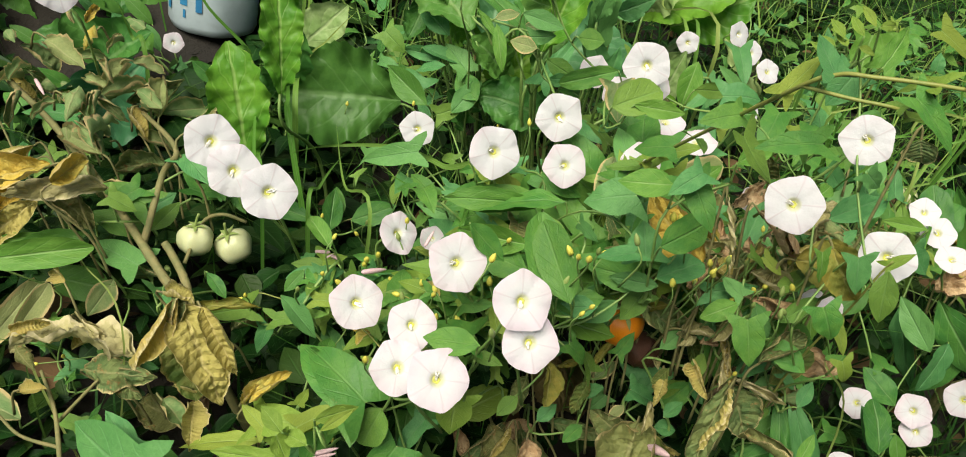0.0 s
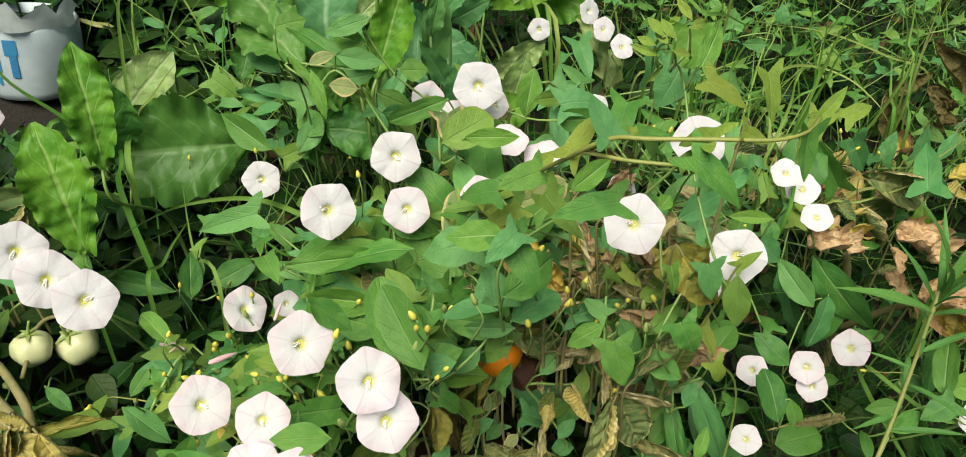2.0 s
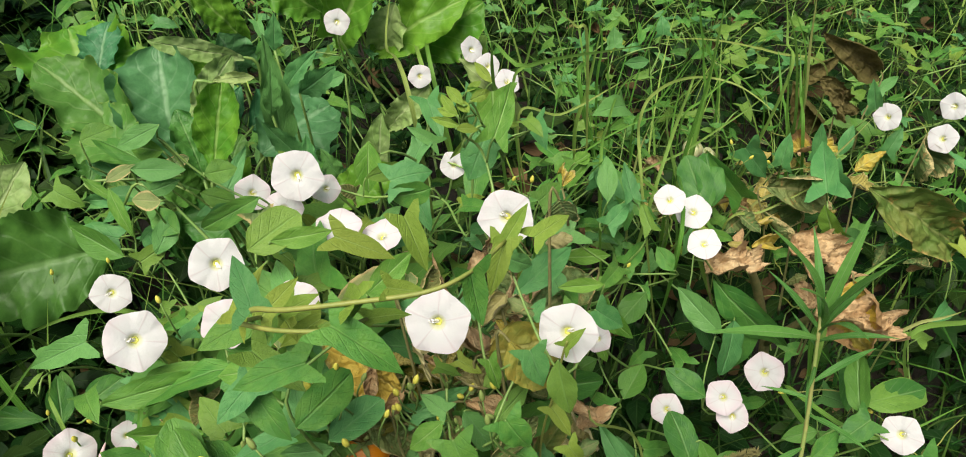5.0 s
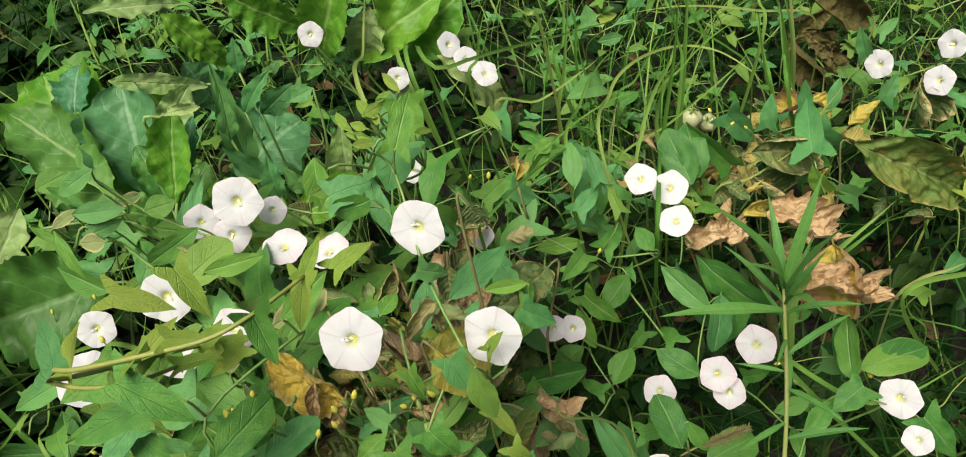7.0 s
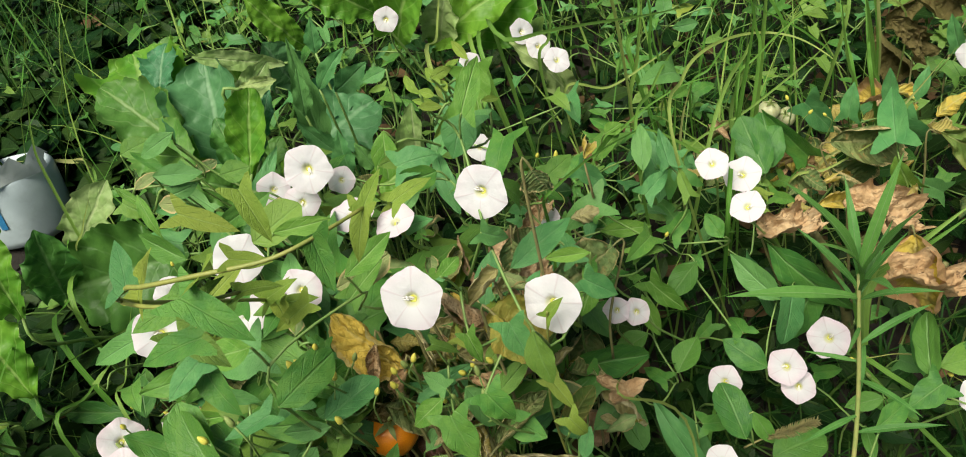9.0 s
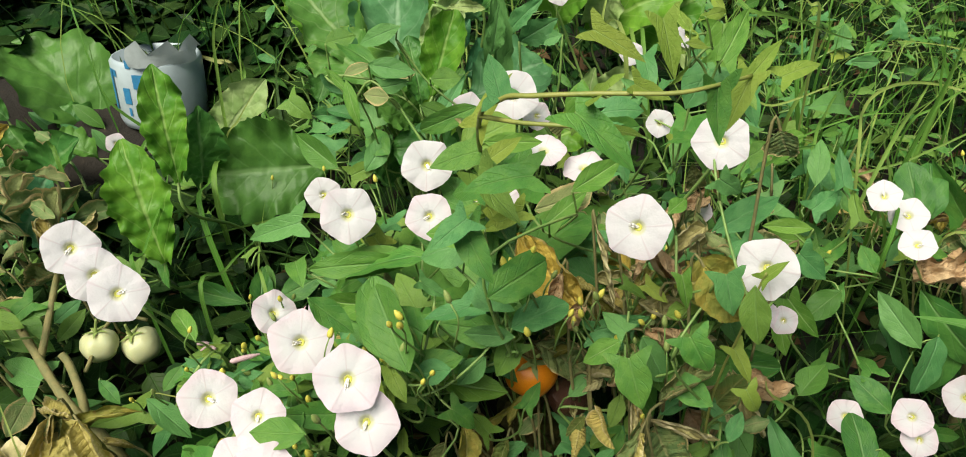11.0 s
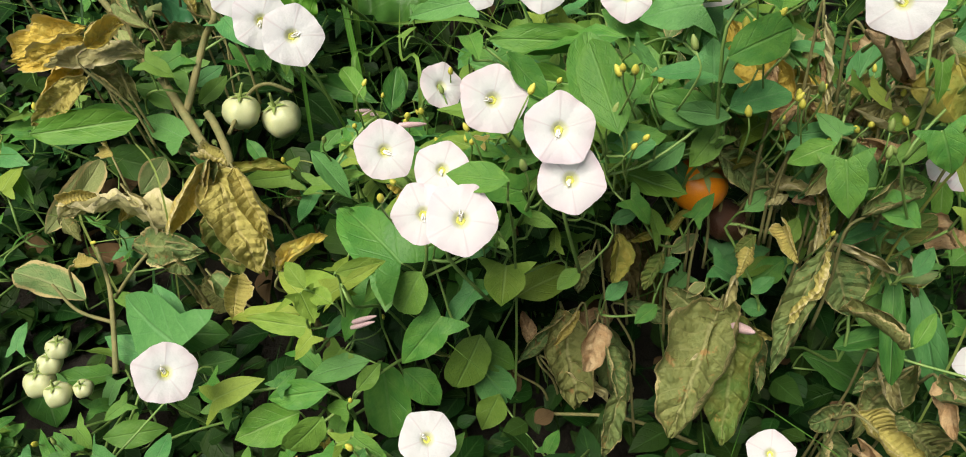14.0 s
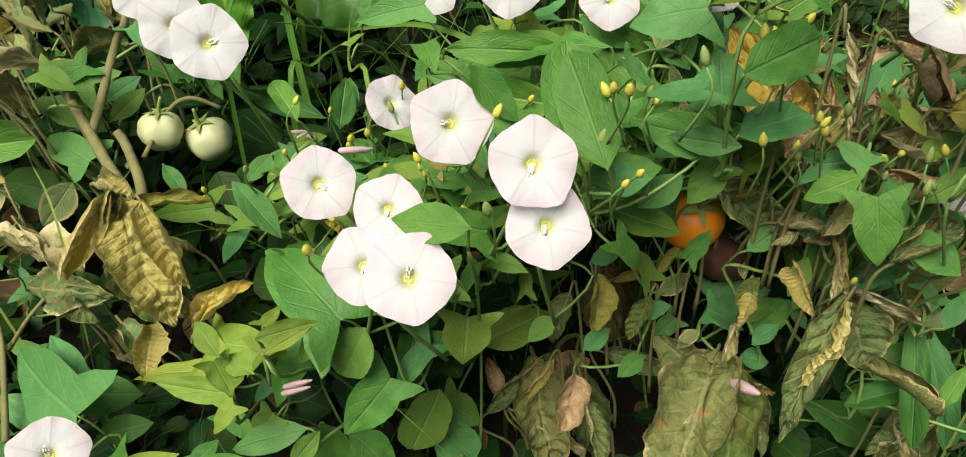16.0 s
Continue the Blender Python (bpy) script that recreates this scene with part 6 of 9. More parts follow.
dry((0.304, 0.399, 0.217), (0.265, 0.339, 0.232), .28, DRY_GREEN, bend=.6, curl=.9)
dry((0.319, 0.462, 0.372), (0.276, 0.445, 0.365), .32, DRY_GREEN, bend=.4, curl=.5)
dry((0.242, 0.456, 0.353), (0.235, 0.500, 0.384), .08, BROWN, bend=.4, curl=1.2)
dry((0.223, 0.460, 0.346), (0.196, 0.460, 0.404), .3, YELLOW, bend=.3, curl=.5)
dry((0.217, 0.464, 0.345), (0.190, 0.448, 0.371), .3, BROWN, bend=.4, curl=.8)
brown((0.278, 0.482, 0.351), (0.248, 0.452, 0.359), .34)
brown((0.292, 0.563, 0.337), (0.269, 0.550, 0.329), .3)
brown((0.251, 0.446, 0.348), (0.240, 0.463, 0.347), .35)
brown((0.229, 0.457, 0.329), (0.218, 0.461, 0.339), .35)
dry((-0.133, 0.494, 0.382), (-0.152, 0.514, 0.392), .3, DRY, bend=.7, curl=1.1)
dry((-0.217, 0.558, 0.381), (-0.229, 0.537, 0.405), .3, DRY_GREEN, bend=.7, curl=1.0)
dry((0.676, 0.784, 0.191), (0.642, 0.800, 0.244), .3, BROWN_OLIVE, bend=.5, curl=.9)
dry((0.670, 0.832, 0.218), (0.709, 0.827, 0.243), .3, BROWN_OLIVE, bend=.5, curl=.9)
dry((0.663, 0.704, 0.299), (0.613, 0.717, 0.341), .32, BROWN_OLIVE, bend=.5, curl=.9)
dry((0.239, 0.405, 0.389), (0.234, 0.406, 0.413), .3, BROWN, bend=.5, curl=.9)
dry((0.250, 0.404, 0.379), (0.240, 0.415, 0.393), .3, DRY, bend=.6, curl=1.1)
dry((0.187, 0.412, 0.393), (0.201, 0.404, 0.366), .36, DRY_GREEN, bend=.4, curl=.6)
dry((0.267, 0.495, 0.376), (0.254, 0.457, 0.377), .2, BROWN, bend=.5, curl=1.0)
dry((-0.196, 0.475, 0.375), (-0.253, 0.469, 0.358), .17, YELLOW, bend=1.0, curl=.5)
dry((-0.204, 0.487, 0.377), (-0.244, 0.493, 0.355), .3, DRY, bend=.9, curl=1.0)
dry((-0.118, 0.491, 0.403), (-0.124, 0.517, 0.416), .36, DUSTY, bend=.7, curl=1.2)
dry((-0.083, 0.451, 0.419), (-0.070, 0.469, 0.427), .3, DRY_GREEN, bend=.7, curl=1.0)
dry((-0.149, 0.470, 0.386), (-0.180, 0.489, 0.388), .34, DUSTY, bend=.7, curl=1.0)
dry((-0.156, 0.462, 0.384), (-0.140, 0.436, 0.383), .34, DUSTY, bend=.7, curl=1.0)
dry((-0.219, 0.524, 0.390), (-0.239, 0.528, 0.400), .34, DRY, bend=.7, curl=1.0)
dry((-0.217, 0.549, 0.396), (-0.232, 0.542, 0.419), .34, DUSTY, bend=.7, curl=1.0)
dry((0.241, 0.398, 0.409), (0.228, 0.385, 0.409), .3, DRY, bend=.7, curl=1.1)
dry((0.265, 0.408, 0.399), (0.262, 0.427, 0.409), .3, DRY_GREEN, bend=.5, curl=.8)
dry((0.260, 0.492, 0.362), (0.278, 0.509, 0.365), .34, DRY_GREEN, bend=.5, curl=.8)
dry((0.108, 0.400, 0.245), (0.121, 0.368, 0.195), 0.29, DRY_GREEN, 0.8, 0.5, 0.9)
dry((0.129, 0.420, 0.218), (0.150, 0.393, 0.172), 0.28, DRY_GREEN, 0.7, 0.6, 0.9)
dry((0.115, 0.410, 0.209), (0.138, 0.428, 0.211), 0.40, BROWN, 0.6, 0.6, 0.5)
dry((0.103, 0.377, 0.226), (0.140, 0.371, 0.198), 0.13, TAN, 0.4, 1.1, 0.6)
dry((0.148, 0.353, 0.245), (0.139, 0.327, 0.208), 0.19, DRY_GREEN, 0.5, 0.7, 0.9)
dry((0.087, 0.377, 0.225), (0.117, 0.409, 0.239), 0.20, DRY_GREEN, 0.8, 1.0, 0.8)
dry((0.094, 0.381, 0.231), (0.084, 0.400, 0.242), 0.29, BROWN, 0.5, 0.8, 0.5)
dry((0.265, 0.356, 0.239), (0.247, 0.351, 0.227), 0.48, DRY_GREEN, 0.7, 0.8, 0.9)
dry((0.259, 0.334, 0.267), (0.278, 0.330, 0.246), 0.41, DRY, 0.6, 0.9, 0.8)
dry((0.275, 0.372, 0.267), (0.292, 0.359, 0.238), 0.22, TAN, 0.5, 1.0, 0.7)
dry((0.286, 0.366, 0.261), (0.266, 0.359, 0.247), 0.28, DRY_GREEN, 0.6, 0.9, 0.8)
dry((0.256, 0.349, 0.232), (0.257, 0.338, 0.209), 0.49, DRY_GREEN, 0.5, 0.9, 0.8)
dry((0.285, 0.338, 0.255), (0.304, 0.335, 0.235), 0.53, DRY_GREEN, 0.5, 0.8, 0.9)
dry((0.141, 0.542, 0.192), (0.179, 0.508, 0.135), 0.29, BROWN_OLIVE, 0.4, 0.4, 0.3)
dry((0.181, 0.401, 0.367), (0.214, 0.394, 0.340), 0.25, DRY_GREEN, 0.5, 0.3, 0.5)
dry((-0.087, 0.377, 0.252), (-0.117, 0.385, 0.256), 0.44, DRY_GREEN, 0.6, 0.6, 0.7)
dry((-0.145, 0.414, 0.414), (-0.186, 0.402, 0.399), 0.24, YELLOW, 0.8, 0.6, 0.9)
dry((-0.127, 0.425, 0.393), (-0.185, 0.417, 0.387), 0.13, TAN, 1.2, -0.5, 0.6)
dry((-0.157, 0.420, 0.392), (-0.133, 0.415, 0.369), 0.32, DRY_GREEN, 0.7, 0.7, 0.8)
dry((-0.178, 0.437, 0.370), (-0.213, 0.418, 0.346), 0.22, DRY, 0.6, 0.5, 0.7)
dry((-0.140, 0.404, 0.410), (-0.129, 0.423, 0.415), 0.42, YELLOW, 0.8, 0.9, 0.9)
dry((-0.115, 0.478, 0.376), (-0.147, 0.475, 0.369), 0.33, DRY_GREEN, 0.6, 0.9, 0.8)
dry((0.230, 0.392, 0.438), (0.251, 0.389, 0.418), 0.37, BROWN, 0.9, 1.2, 0.9)
dry((0.232, 0.383, 0.408), (0.252, 0.386, 0.395), 0.36, TAN, 0.8, 1.2, 0.9)
dry((0.198, 0.386, 0.425), (0.191, 0.380, 0.409), 0.31, BROWN, 0.6, 0.9, 0.8)
dry((0.208, 0.377, 0.414), (0.201, 0.374, 0.401), 0.43, BROWN, 0.6, 0.9, 0.8)
dry((0.170, 0.399, 0.365), (0.200, 0.409, 0.356), 0.25, BROWN_OLIVE, 0.5, 0.8, 0.5)
dry((0.238, 0.351, 0.375), (0.265, 0.371, 0.377), 0.26, DRY_GREEN, 0.6, 0.9, 0.8)
dry((0.233, 0.376, 0.396), (0.261, 0.383, 0.384), 0.30, BROWN, 0.6, 1.1, 0.9)
dry((0.207, 0.384, 0.406), (0.179, 0.409, 0.433), 0.28, YELLOW, 0.5, 0.3, 0.6)
dry((0.249, 0.378, 0.421), (0.286, 0.384, 0.414), 0.35, YELLOW_OLIVE, 0.5, 0.2, 0.4)
dry((0.290, 0.392, 0.486), (0.295, 0.392, 0.474), 0.67, DRY_GREEN, 0.5, 0.3, 0.6)
dry((0.268, 0.453, 0.407), (0.262, 0.445, 0.384), 0.35, DRY_GREEN, 0.5, 0.8, 0.8)
brown((0.421, 0.524, 0.292), (0.463, 0.525, 0.282), 0.30)
brown((0.471, 0.504, 0.314), (0.508, 0.492, 0.287), 0.34)
dry((0.488, 0.457, 0.316), (0.489, 0.433, 0.274), 0.52, YELLOW_BROWN, 0.6, 0.5, 1.0)
brown((0.460, 0.450, 0.305), (0.510, 0.438, 0.276), 0.20)
dry((0.502, 0.594, 0.290), (0.560, 0.600, 0.267), 0.34, DRY_GREEN, 0.6, 0.6, 0.8)
dry((0.556, 0.554, 0.303), (0.653, 0.560, 0.211), 0.17, OLIVE, 0.5, 0.3, 0.4)
dry((0.505, 0.595, 0.267), (0.526, 0.601, 0.234), 0.62, DRY_GREEN, 0.6, 0.8, 0.8)
dry((0.563, 0.634, 0.288), (0.545, 0.640, 0.284), 0.73, YELLOW_BROWN, 0.6, 0.8, 0.8)
dry((0.657, 0.620, 0.278), (0.661, 0.626, 0.238), 0.52, DRY_GREEN, 0.6, 0.8, 0.8)
dry((0.294, 0.507, 0.266), (0.265, 0.496, 0.240), 0.49, DRY_GREEN, 0.6, 0.8, 0.9)
dry((0.295, 0.483, 0.245), (0.312, 0.493, 0.245), 0.78, DRY_GREEN, 0.6, 0.7, 0.9)
dry((0.270, 0.474, 0.229), (0.285, 0.467, 0.207), 0.64, BROWN, 0.6, 0.8, 0.9)
dry((0.292, 0.452, 0.287), (0.310, 0.432, 0.250), 0.20, TAN, 0.6, 1.2, 0.8)
dry((0.215, 0.400, 0.440), (0.220, 0.381, 0.404), 0.09, TAN, 0.4, 1.4, 0.6)
dry((0.257, 0.364, 0.441), (0.272, 0.355, 0.419), 0.33, YELLOW_OLIVE, 0.5, 0.4, 0.5)
dry((0.232, 0.359, 0.350), (0.213, 0.326, 0.299), 0.15, DRY_GREEN, 0.4, 0.5, 1.2)
dry((0.229, 0.353, 0.353), (0.214, 0.334, 0.325), 0.12, DRY, 0.4, 1.0, 1.0)
dry((0.237, 0.369, 0.338), (0.248, 0.354, 0.313), 0.42, DRY_GREEN, 0.3, 0.2, 0.7)
dry((0.233, 0.367, 0.345), (0.268, 0.367, 0.328), 0.15, TAN, 0.5, 1.2, 0.8)
dry((0.228, 0.382, 0.362), (0.231, 0.357, 0.349), 0.20, DRY, 0.4, 1.3, 0.9)
dry((0.230, 0.373, 0.359), (0.224, 0.355, 0.348), 0.20, TAN, 0.4, 1.2, 0.9)
dry((0.192, 0.371, 0.293), (0.170, 0.311, 0.256), 0.29, DRY_GREEN, 0.7, 0.5, 1.2)
dry((0.200, 0.370, 0.282), (0.195, 0.312, 0.252), 0.27, OLIVE, 0.7, 0.6, 1.1)
dry((0.207, 0.374, 0.277), (0.214, 0.341, 0.262), 0.22, DRY_GREEN, 0.6, 1.1, 1.0)
dry((0.187, 0.353, 0.281), (0.166, 0.329, 0.269), 0.16, TAN, 0.7, 1.3, 0.9)
dry((0.130, 0.374, 0.267), (0.125, 0.355, 0.248), 0.40, BROWN, 0.8, 0.8, 0.8)
dry((0.136, 0.363, 0.261), (0.144, 0.341, 0.243), 0.26, DRY_GREEN, 0.8, 0.9, 1.0)
dry((0.118, 0.383, 0.265), (0.106, 0.367, 0.251), 0.22, DRY, 0.8, 1.2, 0.9)
dry((0.190, 0.371, 0.278), (0.164, 0.380, 0.294), 0.36, DRY_GREEN, 0.8, 0.4, 1.1)
dry((0.190, 0.371, 0.286), (0.222, 0.372, 0.271), 0.16, DRY, 0.5, 1.0, 0.8)
dry((0.183, 0.384, 0.286), (0.193, 0.368, 0.274), 0.10, TAN, 0.4, 1.3, 0.8)
dry((0.142, 0.412, 0.304), (0.148, 0.396, 0.270), 0.34, BROWN_OLIVE, 0.6, 0.4, 0.6)
dry((0.145, 0.401, 0.306), (0.165, 0.411, 0.312), 0.16, YELLOW_OLIVE, 0.5, 0.8, 0.8)
dry((0.145, 0.391, 0.265), (0.186, 0.384, 0.263), 0.17, DRY_GREEN, 0.5, 0.5, 0.8)
dry((0.222, 0.422, 0.324), (0.230, 0.404, 0.303), 0.18, OLIVE, 0.5, 0.4, 0.5)
dry((0.137, 0.387, 0.323), (0.136, 0.373, 0.301), 0.30, YELLOW_OLIVE, 0.6, 0.5, 0.6)
dry((0.161, 0.381, 0.318), (0.153, 0.370, 0.301), 0.25, OLIVE, 0.6, 0.6, 0.6)
dry((0.126, 0.386, 0.310), (0.120, 0.370, 0.294), 0.30, DRY_GREEN, 0.6, 0.6, 0.6)
dry((0.174, 0.394, 0.336), (0.163, 0.382, 0.326), 0.20, YELLOW_OLIVE, 0.6, 0.8, 0.6)
dry((-0.058, 0.358, 0.371), (-0.035, 0.332, 0.328), 0.30, DRY, 0.7, 0.2, 1.0)
dry((-0.045, 0.354, 0.374), (-0.027, 0.339, 0.344), 0.22, DRY, 1.0, 0.9, 1.0)
dry((-0.064, 0.359, 0.373), (-0.087, 0.342, 0.343), 0.22, DRY, 1.3, 1.0, 1.0)
dry((-0.063, 0.362, 0.376), (-0.068, 0.345, 0.363), 0.30, DRY_GREEN, 1.0, 1.0, 1.0)
dry((-0.067, 0.362, 0.376), (-0.049, 0.355, 0.375), 0.36, DRY, 0.8, 1.0, 1.0)
dry((-0.051, 0.361, 0.368), (-0.017, 0.367, 0.367), 0.14, YELLOW_OLIVE, 0.9, 0.9, 0.8)
dry((-0.064, 0.366, 0.349), (-0.058, 0.348, 0.309), 0.34, OLIVE, 0.5, 0.3, 0.5)
dry((-0.015, 0.327, 0.345), (0.006, 0.336, 0.356), 0.26, YELLOW, 1.0, 0.7, 0.9)
dry((-0.018, 0.325, 0.340), (-0.006, 0.333, 0.353), 0.20, YELLOW, 0.8, 1.0, 0.9)
dry((-0.099, 0.356, 0.321), (-0.162, 0.347, 0.329), 0.26, TAN, 0.9, 0.2, 0.5)
dry((-0.123, 0.361, 0.311), (-0.081, 0.361, 0.309), 0.26, DRY_GREEN, 0.8, -0.7, 1.0)
dry((-0.114, 0.359, 0.309), (-0.092, 0.352, 0.299), 0.34, DRY_GREEN, 0.8, 0.8, 1.0)
dry((-0.126, 0.371, 0.341), (-0.111, 0.362, 0.312), 0.16, TAN, 0.6, 1.2, 0.8)
dry((-0.081, 0.353, 0.299), (-0.067, 0.343, 0.286), 0.36, DUSTY, 0.8, 0.8, 0.8)


def stem_part(root, points, r0, r1, material=TOM_STEM, name="stem"):
    at0 = root.matrix_basis.translation
    return part(name, tube(name, [Vector(p) - at0 for p in points], r0, r1, material, 8, 6, 0.12), root)


stem_part(TOMATO, [(-0.03, 0.40, 0.14), (-0.05, 0.39, 0.22), (-0.076, 0.390, 0.334)], 0.0035, 0.0030)
stem_part(TOMATO, [(-0.076, 0.390, 0.334), (-0.070, 0.380, 0.351), (-0.086, 0.393, 0.362), (-0.110, 0.417, 0.371), (-0.140, 0.446, 0.381), (-0.193, 0.495, 0.389), (-0.227, 0.515, 0.407)], 0.0030, 0.0020, name="stem")
stem_part(TOMATO, [(-0.068, 0.382, 0.348), (-0.071, 0.390, 0.359), (-0.086, 0.409, 0.363), (-0.091, 0.413, 0.367)], 0.0026, 0.0022, name="branch")
stem_part(TOMATO, [(-0.080, 0.410, 0.355), (-0.079, 0.440, 0.362), (-0.065, 0.440, 0.370), (-0.052, 0.442, 0.364)], 0.0012, 0.001, name="branch")
stem_part(TOMATO, [(-0.102, 0.410, 0.367), (-0.099, 0.444, 0.393), (-0.090, 0.449, 0.410), (-0.156, 0.531, 0.388)], 0.0022, 0.0014, name="branch")
stem_part(TOMATO, [(-0.123, 0.302, 0.271), (-0.131, 0.322, 0.283), (-0.142, 0.344, 0.294), (-0.156, 0.362, 0.305)], 0.0018, 0.001, name="branch")
stem_part(TOMATO, [(-0.134, 0.328, 0.281), (-0.158, 0.331, 0.285), (-0.173, 0.338, 0.297)], 0.0012, 0.0008, name="branch")
stem_part(TOMATO, [(-0.142, 0.344, 0.284), (-0.125, 0.346, 0.304), (-0.115, 0.352, 0.314)], 0.0012, 0.0008, name="branch")
stem_part(TOMATO_B, [(0.20, 0.36, 0.03), (0.205, 0.37, 0.18), (0.212, 0.385, 0.24)], 0.0026, 0.0018)
stem_part(TOMATO_B, [(0.205, 0.365, 0.17), (0.15, 0.36, 0.20), (0.10, 0.35, 0.21)], 0.0014, 0.0009, name="branch")
stem_part(TOMATO_C, [(0.50, 0.56, 0.03), (0.49, 0.55, 0.16), (0.47, 0.535, 0.24), (0.46, 0.53, 0.27)], 0.005, 0.003)
stem_part(TOMATO_C, [(0.49, 0.55, 0.16), (0.50, 0.50, 0.24), (0.51, 0.46, 0.28)], 0.0035, 0.002, name="branch")


def tomato_mesh(name, material, ribs=0.03, shrivel=0.0, seed=0):
    """Unit-diameter fruit, a little flattened, sunk at the stalk."""
    verts, faces, sides, rings = [], [], 28, 16
    for j in range(rings + 1):
        a = math.pi * j / rings
        for s in range(sides):
            w = 6.2832 * s / sides
            q = Vector((math.sin(a) * math.cos(w), math.sin(a) * math.sin(w), math.cos(a)))
            r = 0.5 * (1 + ribs * math.cos(5 * w + seed) * math.sin(a)) + shrivel * (noise.noise(q * 2.5 + Vector((seed, 0, 0))) + 0.5 * noise.noise(q * 6))
            dip = 0.07 * math.exp(-(a / 0.35) ** 2)
            verts.append((r * q.x, r * q.y, 0.93 * r * q.z - dip))
    for j in range(rings):
        for s in range(sides):
            n = (s + 1) % sides
            faces.append((j * sides + s, (j + 1) * sides + s, (j + 1) * sides + n, j * sides + n))
    return mesh_of(name, verts, faces, material)


def sepals_mesh():
    verts, faces = [], []
    for i in range(5):
        w = i * 1.2566
        c, s = math.cos(w), math.sin(w)
        pts = [(0.03, -0.05, 0.44), (0.03, 0.05, 0.44), (0.18, -0.05, 0.47), (0.18, 0.05, 0.47), (0.36, 0.0, 0.42 + 0.05 * (i % 2))]
        k = len(verts)
        verts += [(c * x - s * y, s * x + c * y, z) for x, y, z in pts]
        faces += [(k, k + 2, k + 3, k + 1), (k + 2, k + 4, k + 3)]
    v, f = tube_data([(0, 0, 0.42), (0.03, 0, 0.62), (0.1, 0, 0.85)], 0.045, 0.035, 6, 3)
    faces += [tuple(k + len(verts) for k in q) for q in f]
    verts += v
    return mesh_of("stalk", verts, faces, SEPAL)


SEPALS = sepals_mesh()


def tomato(x, y, z, size, me, label, tip=(0, 0), group="tomatoes"):
    ob = thing("tomato", (x, y, z), label, "tomato", group)
    m = pose(0, 0, 0, tip[0], tip[1], 0) @ Matrix.Diagonal((size, size, size, 1))
    part("fruit", me, ob, m)
    part("stalk", SEPALS, ob, m)
    COVER.append((Vector((x, y, z)), size * 0.6))
    FRUITS.append((Vector((x, y, z)), size * 0.3))
    return ob


UNRIPE = tomato_mesh("fruit", GREEN_TOM, 0.05, 0.02, 2)
RIPE = tomato_mesh("fruit", ORANGE_TOM, 0.02)
ROTTEN = tomato_mesh("fruit", ROT, 0.05, 0.05, 3)
tomato(-0.081, 0.431, 0.356, 0.0215, UNRIPE, "small unripe pale green tomato on its branch", (-10, 6))
tomato(-0.062, 0.440, 0.346, 0.0230, UNRIPE, "small unripe pale green tomato on its branch", (8, -12))
tomato(0.176, 0.404, 0.345, 0.0290, RIPE, "ripe orange tomato half hidden by leaves", (25, 10))
tomato(0.194, 0.408, 0.319, 0.0230, ROTTEN, "rotten dark brown tomato", (-20, 30))
tomato(0.112, 0.425, 0.372, 0.0200, RIPE, "ripe orange tomato half hidden by leaves", (10, 10))
for dx, dy, dz, s in ((0, 0, 0, 0.0145), (-0.013, 0.004, 0.002, 0.0165), (-0.008, 0.012, 0.010, 0.013), (0.011, 0.006, -0.001, 0.0105), (-0.004, 0.018, 0.016, 0.013)):
    tomato(-0.150 + dx, 0.287 + dy, 0.268 + dz, s, UNRIPE, "tiny unripe green tomato in a cluster", (dx * 900, dy * 900), "tomato cluster")
tomato(0.533, 0.800, 0.188, 0.022, UNRIPE, "small unripe pale green tomato in the grass", (10, 10))
tomato(0.554, 0.810, 0.167, 0.020, UNRIPE, "small unripe pale green tomato in the grass", (30, -20))


# ---- bindweed shoot that rises above the rest ----
def shoot(points, r0, r1, label, material=VINE):
    root = thing("bindweed_shoot", points[0], label, "vine", "bindweed shoots")
    at0 = Vector(points[0])
    part("stem", tube("stem", [Vector(p) - at0 for p in points], r0, r1, material, 7, 6, 0.1), root)
    return root


SHOOT_0 = shoot([(0.139, 0.473, 0.358), (0.145, 0.459, 0.384), (0.157, 0.430, 0.421), (0.170, 0.381, 0.471), (0.185, 0.285, 0.557), (0.193, 0.273, 0.570), (0.201, 0.267, 0.573), (0.216, 0.263, 0.574), (0.231, 0.262, 0.573), (0.241, 0.266, 0.572), (0.251, 0.279, 0.567)], 0.0009, 0.00045, "yellow-green bindweed shoot that reaches above the other leaves")
SHOOT_1 = shoot([(0.262, 0.385, 0.270), (0.263, 0.372, 0.340), (0.266, 0.362, 0.381), (0.272, 0.356, 0.412), (0.277, 0.354, 0.436), (0.279, 0.352, 0.446)], 0.0007, 0.0005, "thin twining bindweed shoot beside an open flower")
SHOOT_2 = shoot([(0.187, 0.277, 0.564), (0.197, 0.270, 0.565), (0.209, 0.266, 0.565), (0.216, 0.273, 0.559)], 0.0006, 0.0005, "thin twining side shoot of a bindweed vine")


def shoot_leaf(root, base, tip, material):
    """A leaf on a raised shoot."""
    i = int(abs(base[0]) * 1e4)
    part("leaf", leaf_meshes(material)[i % 6], root, Matrix.Translation(-root.matrix_basis.translation) @ aim(base, tip, (0.1, -0.6, 1), (i % 40) - 20))


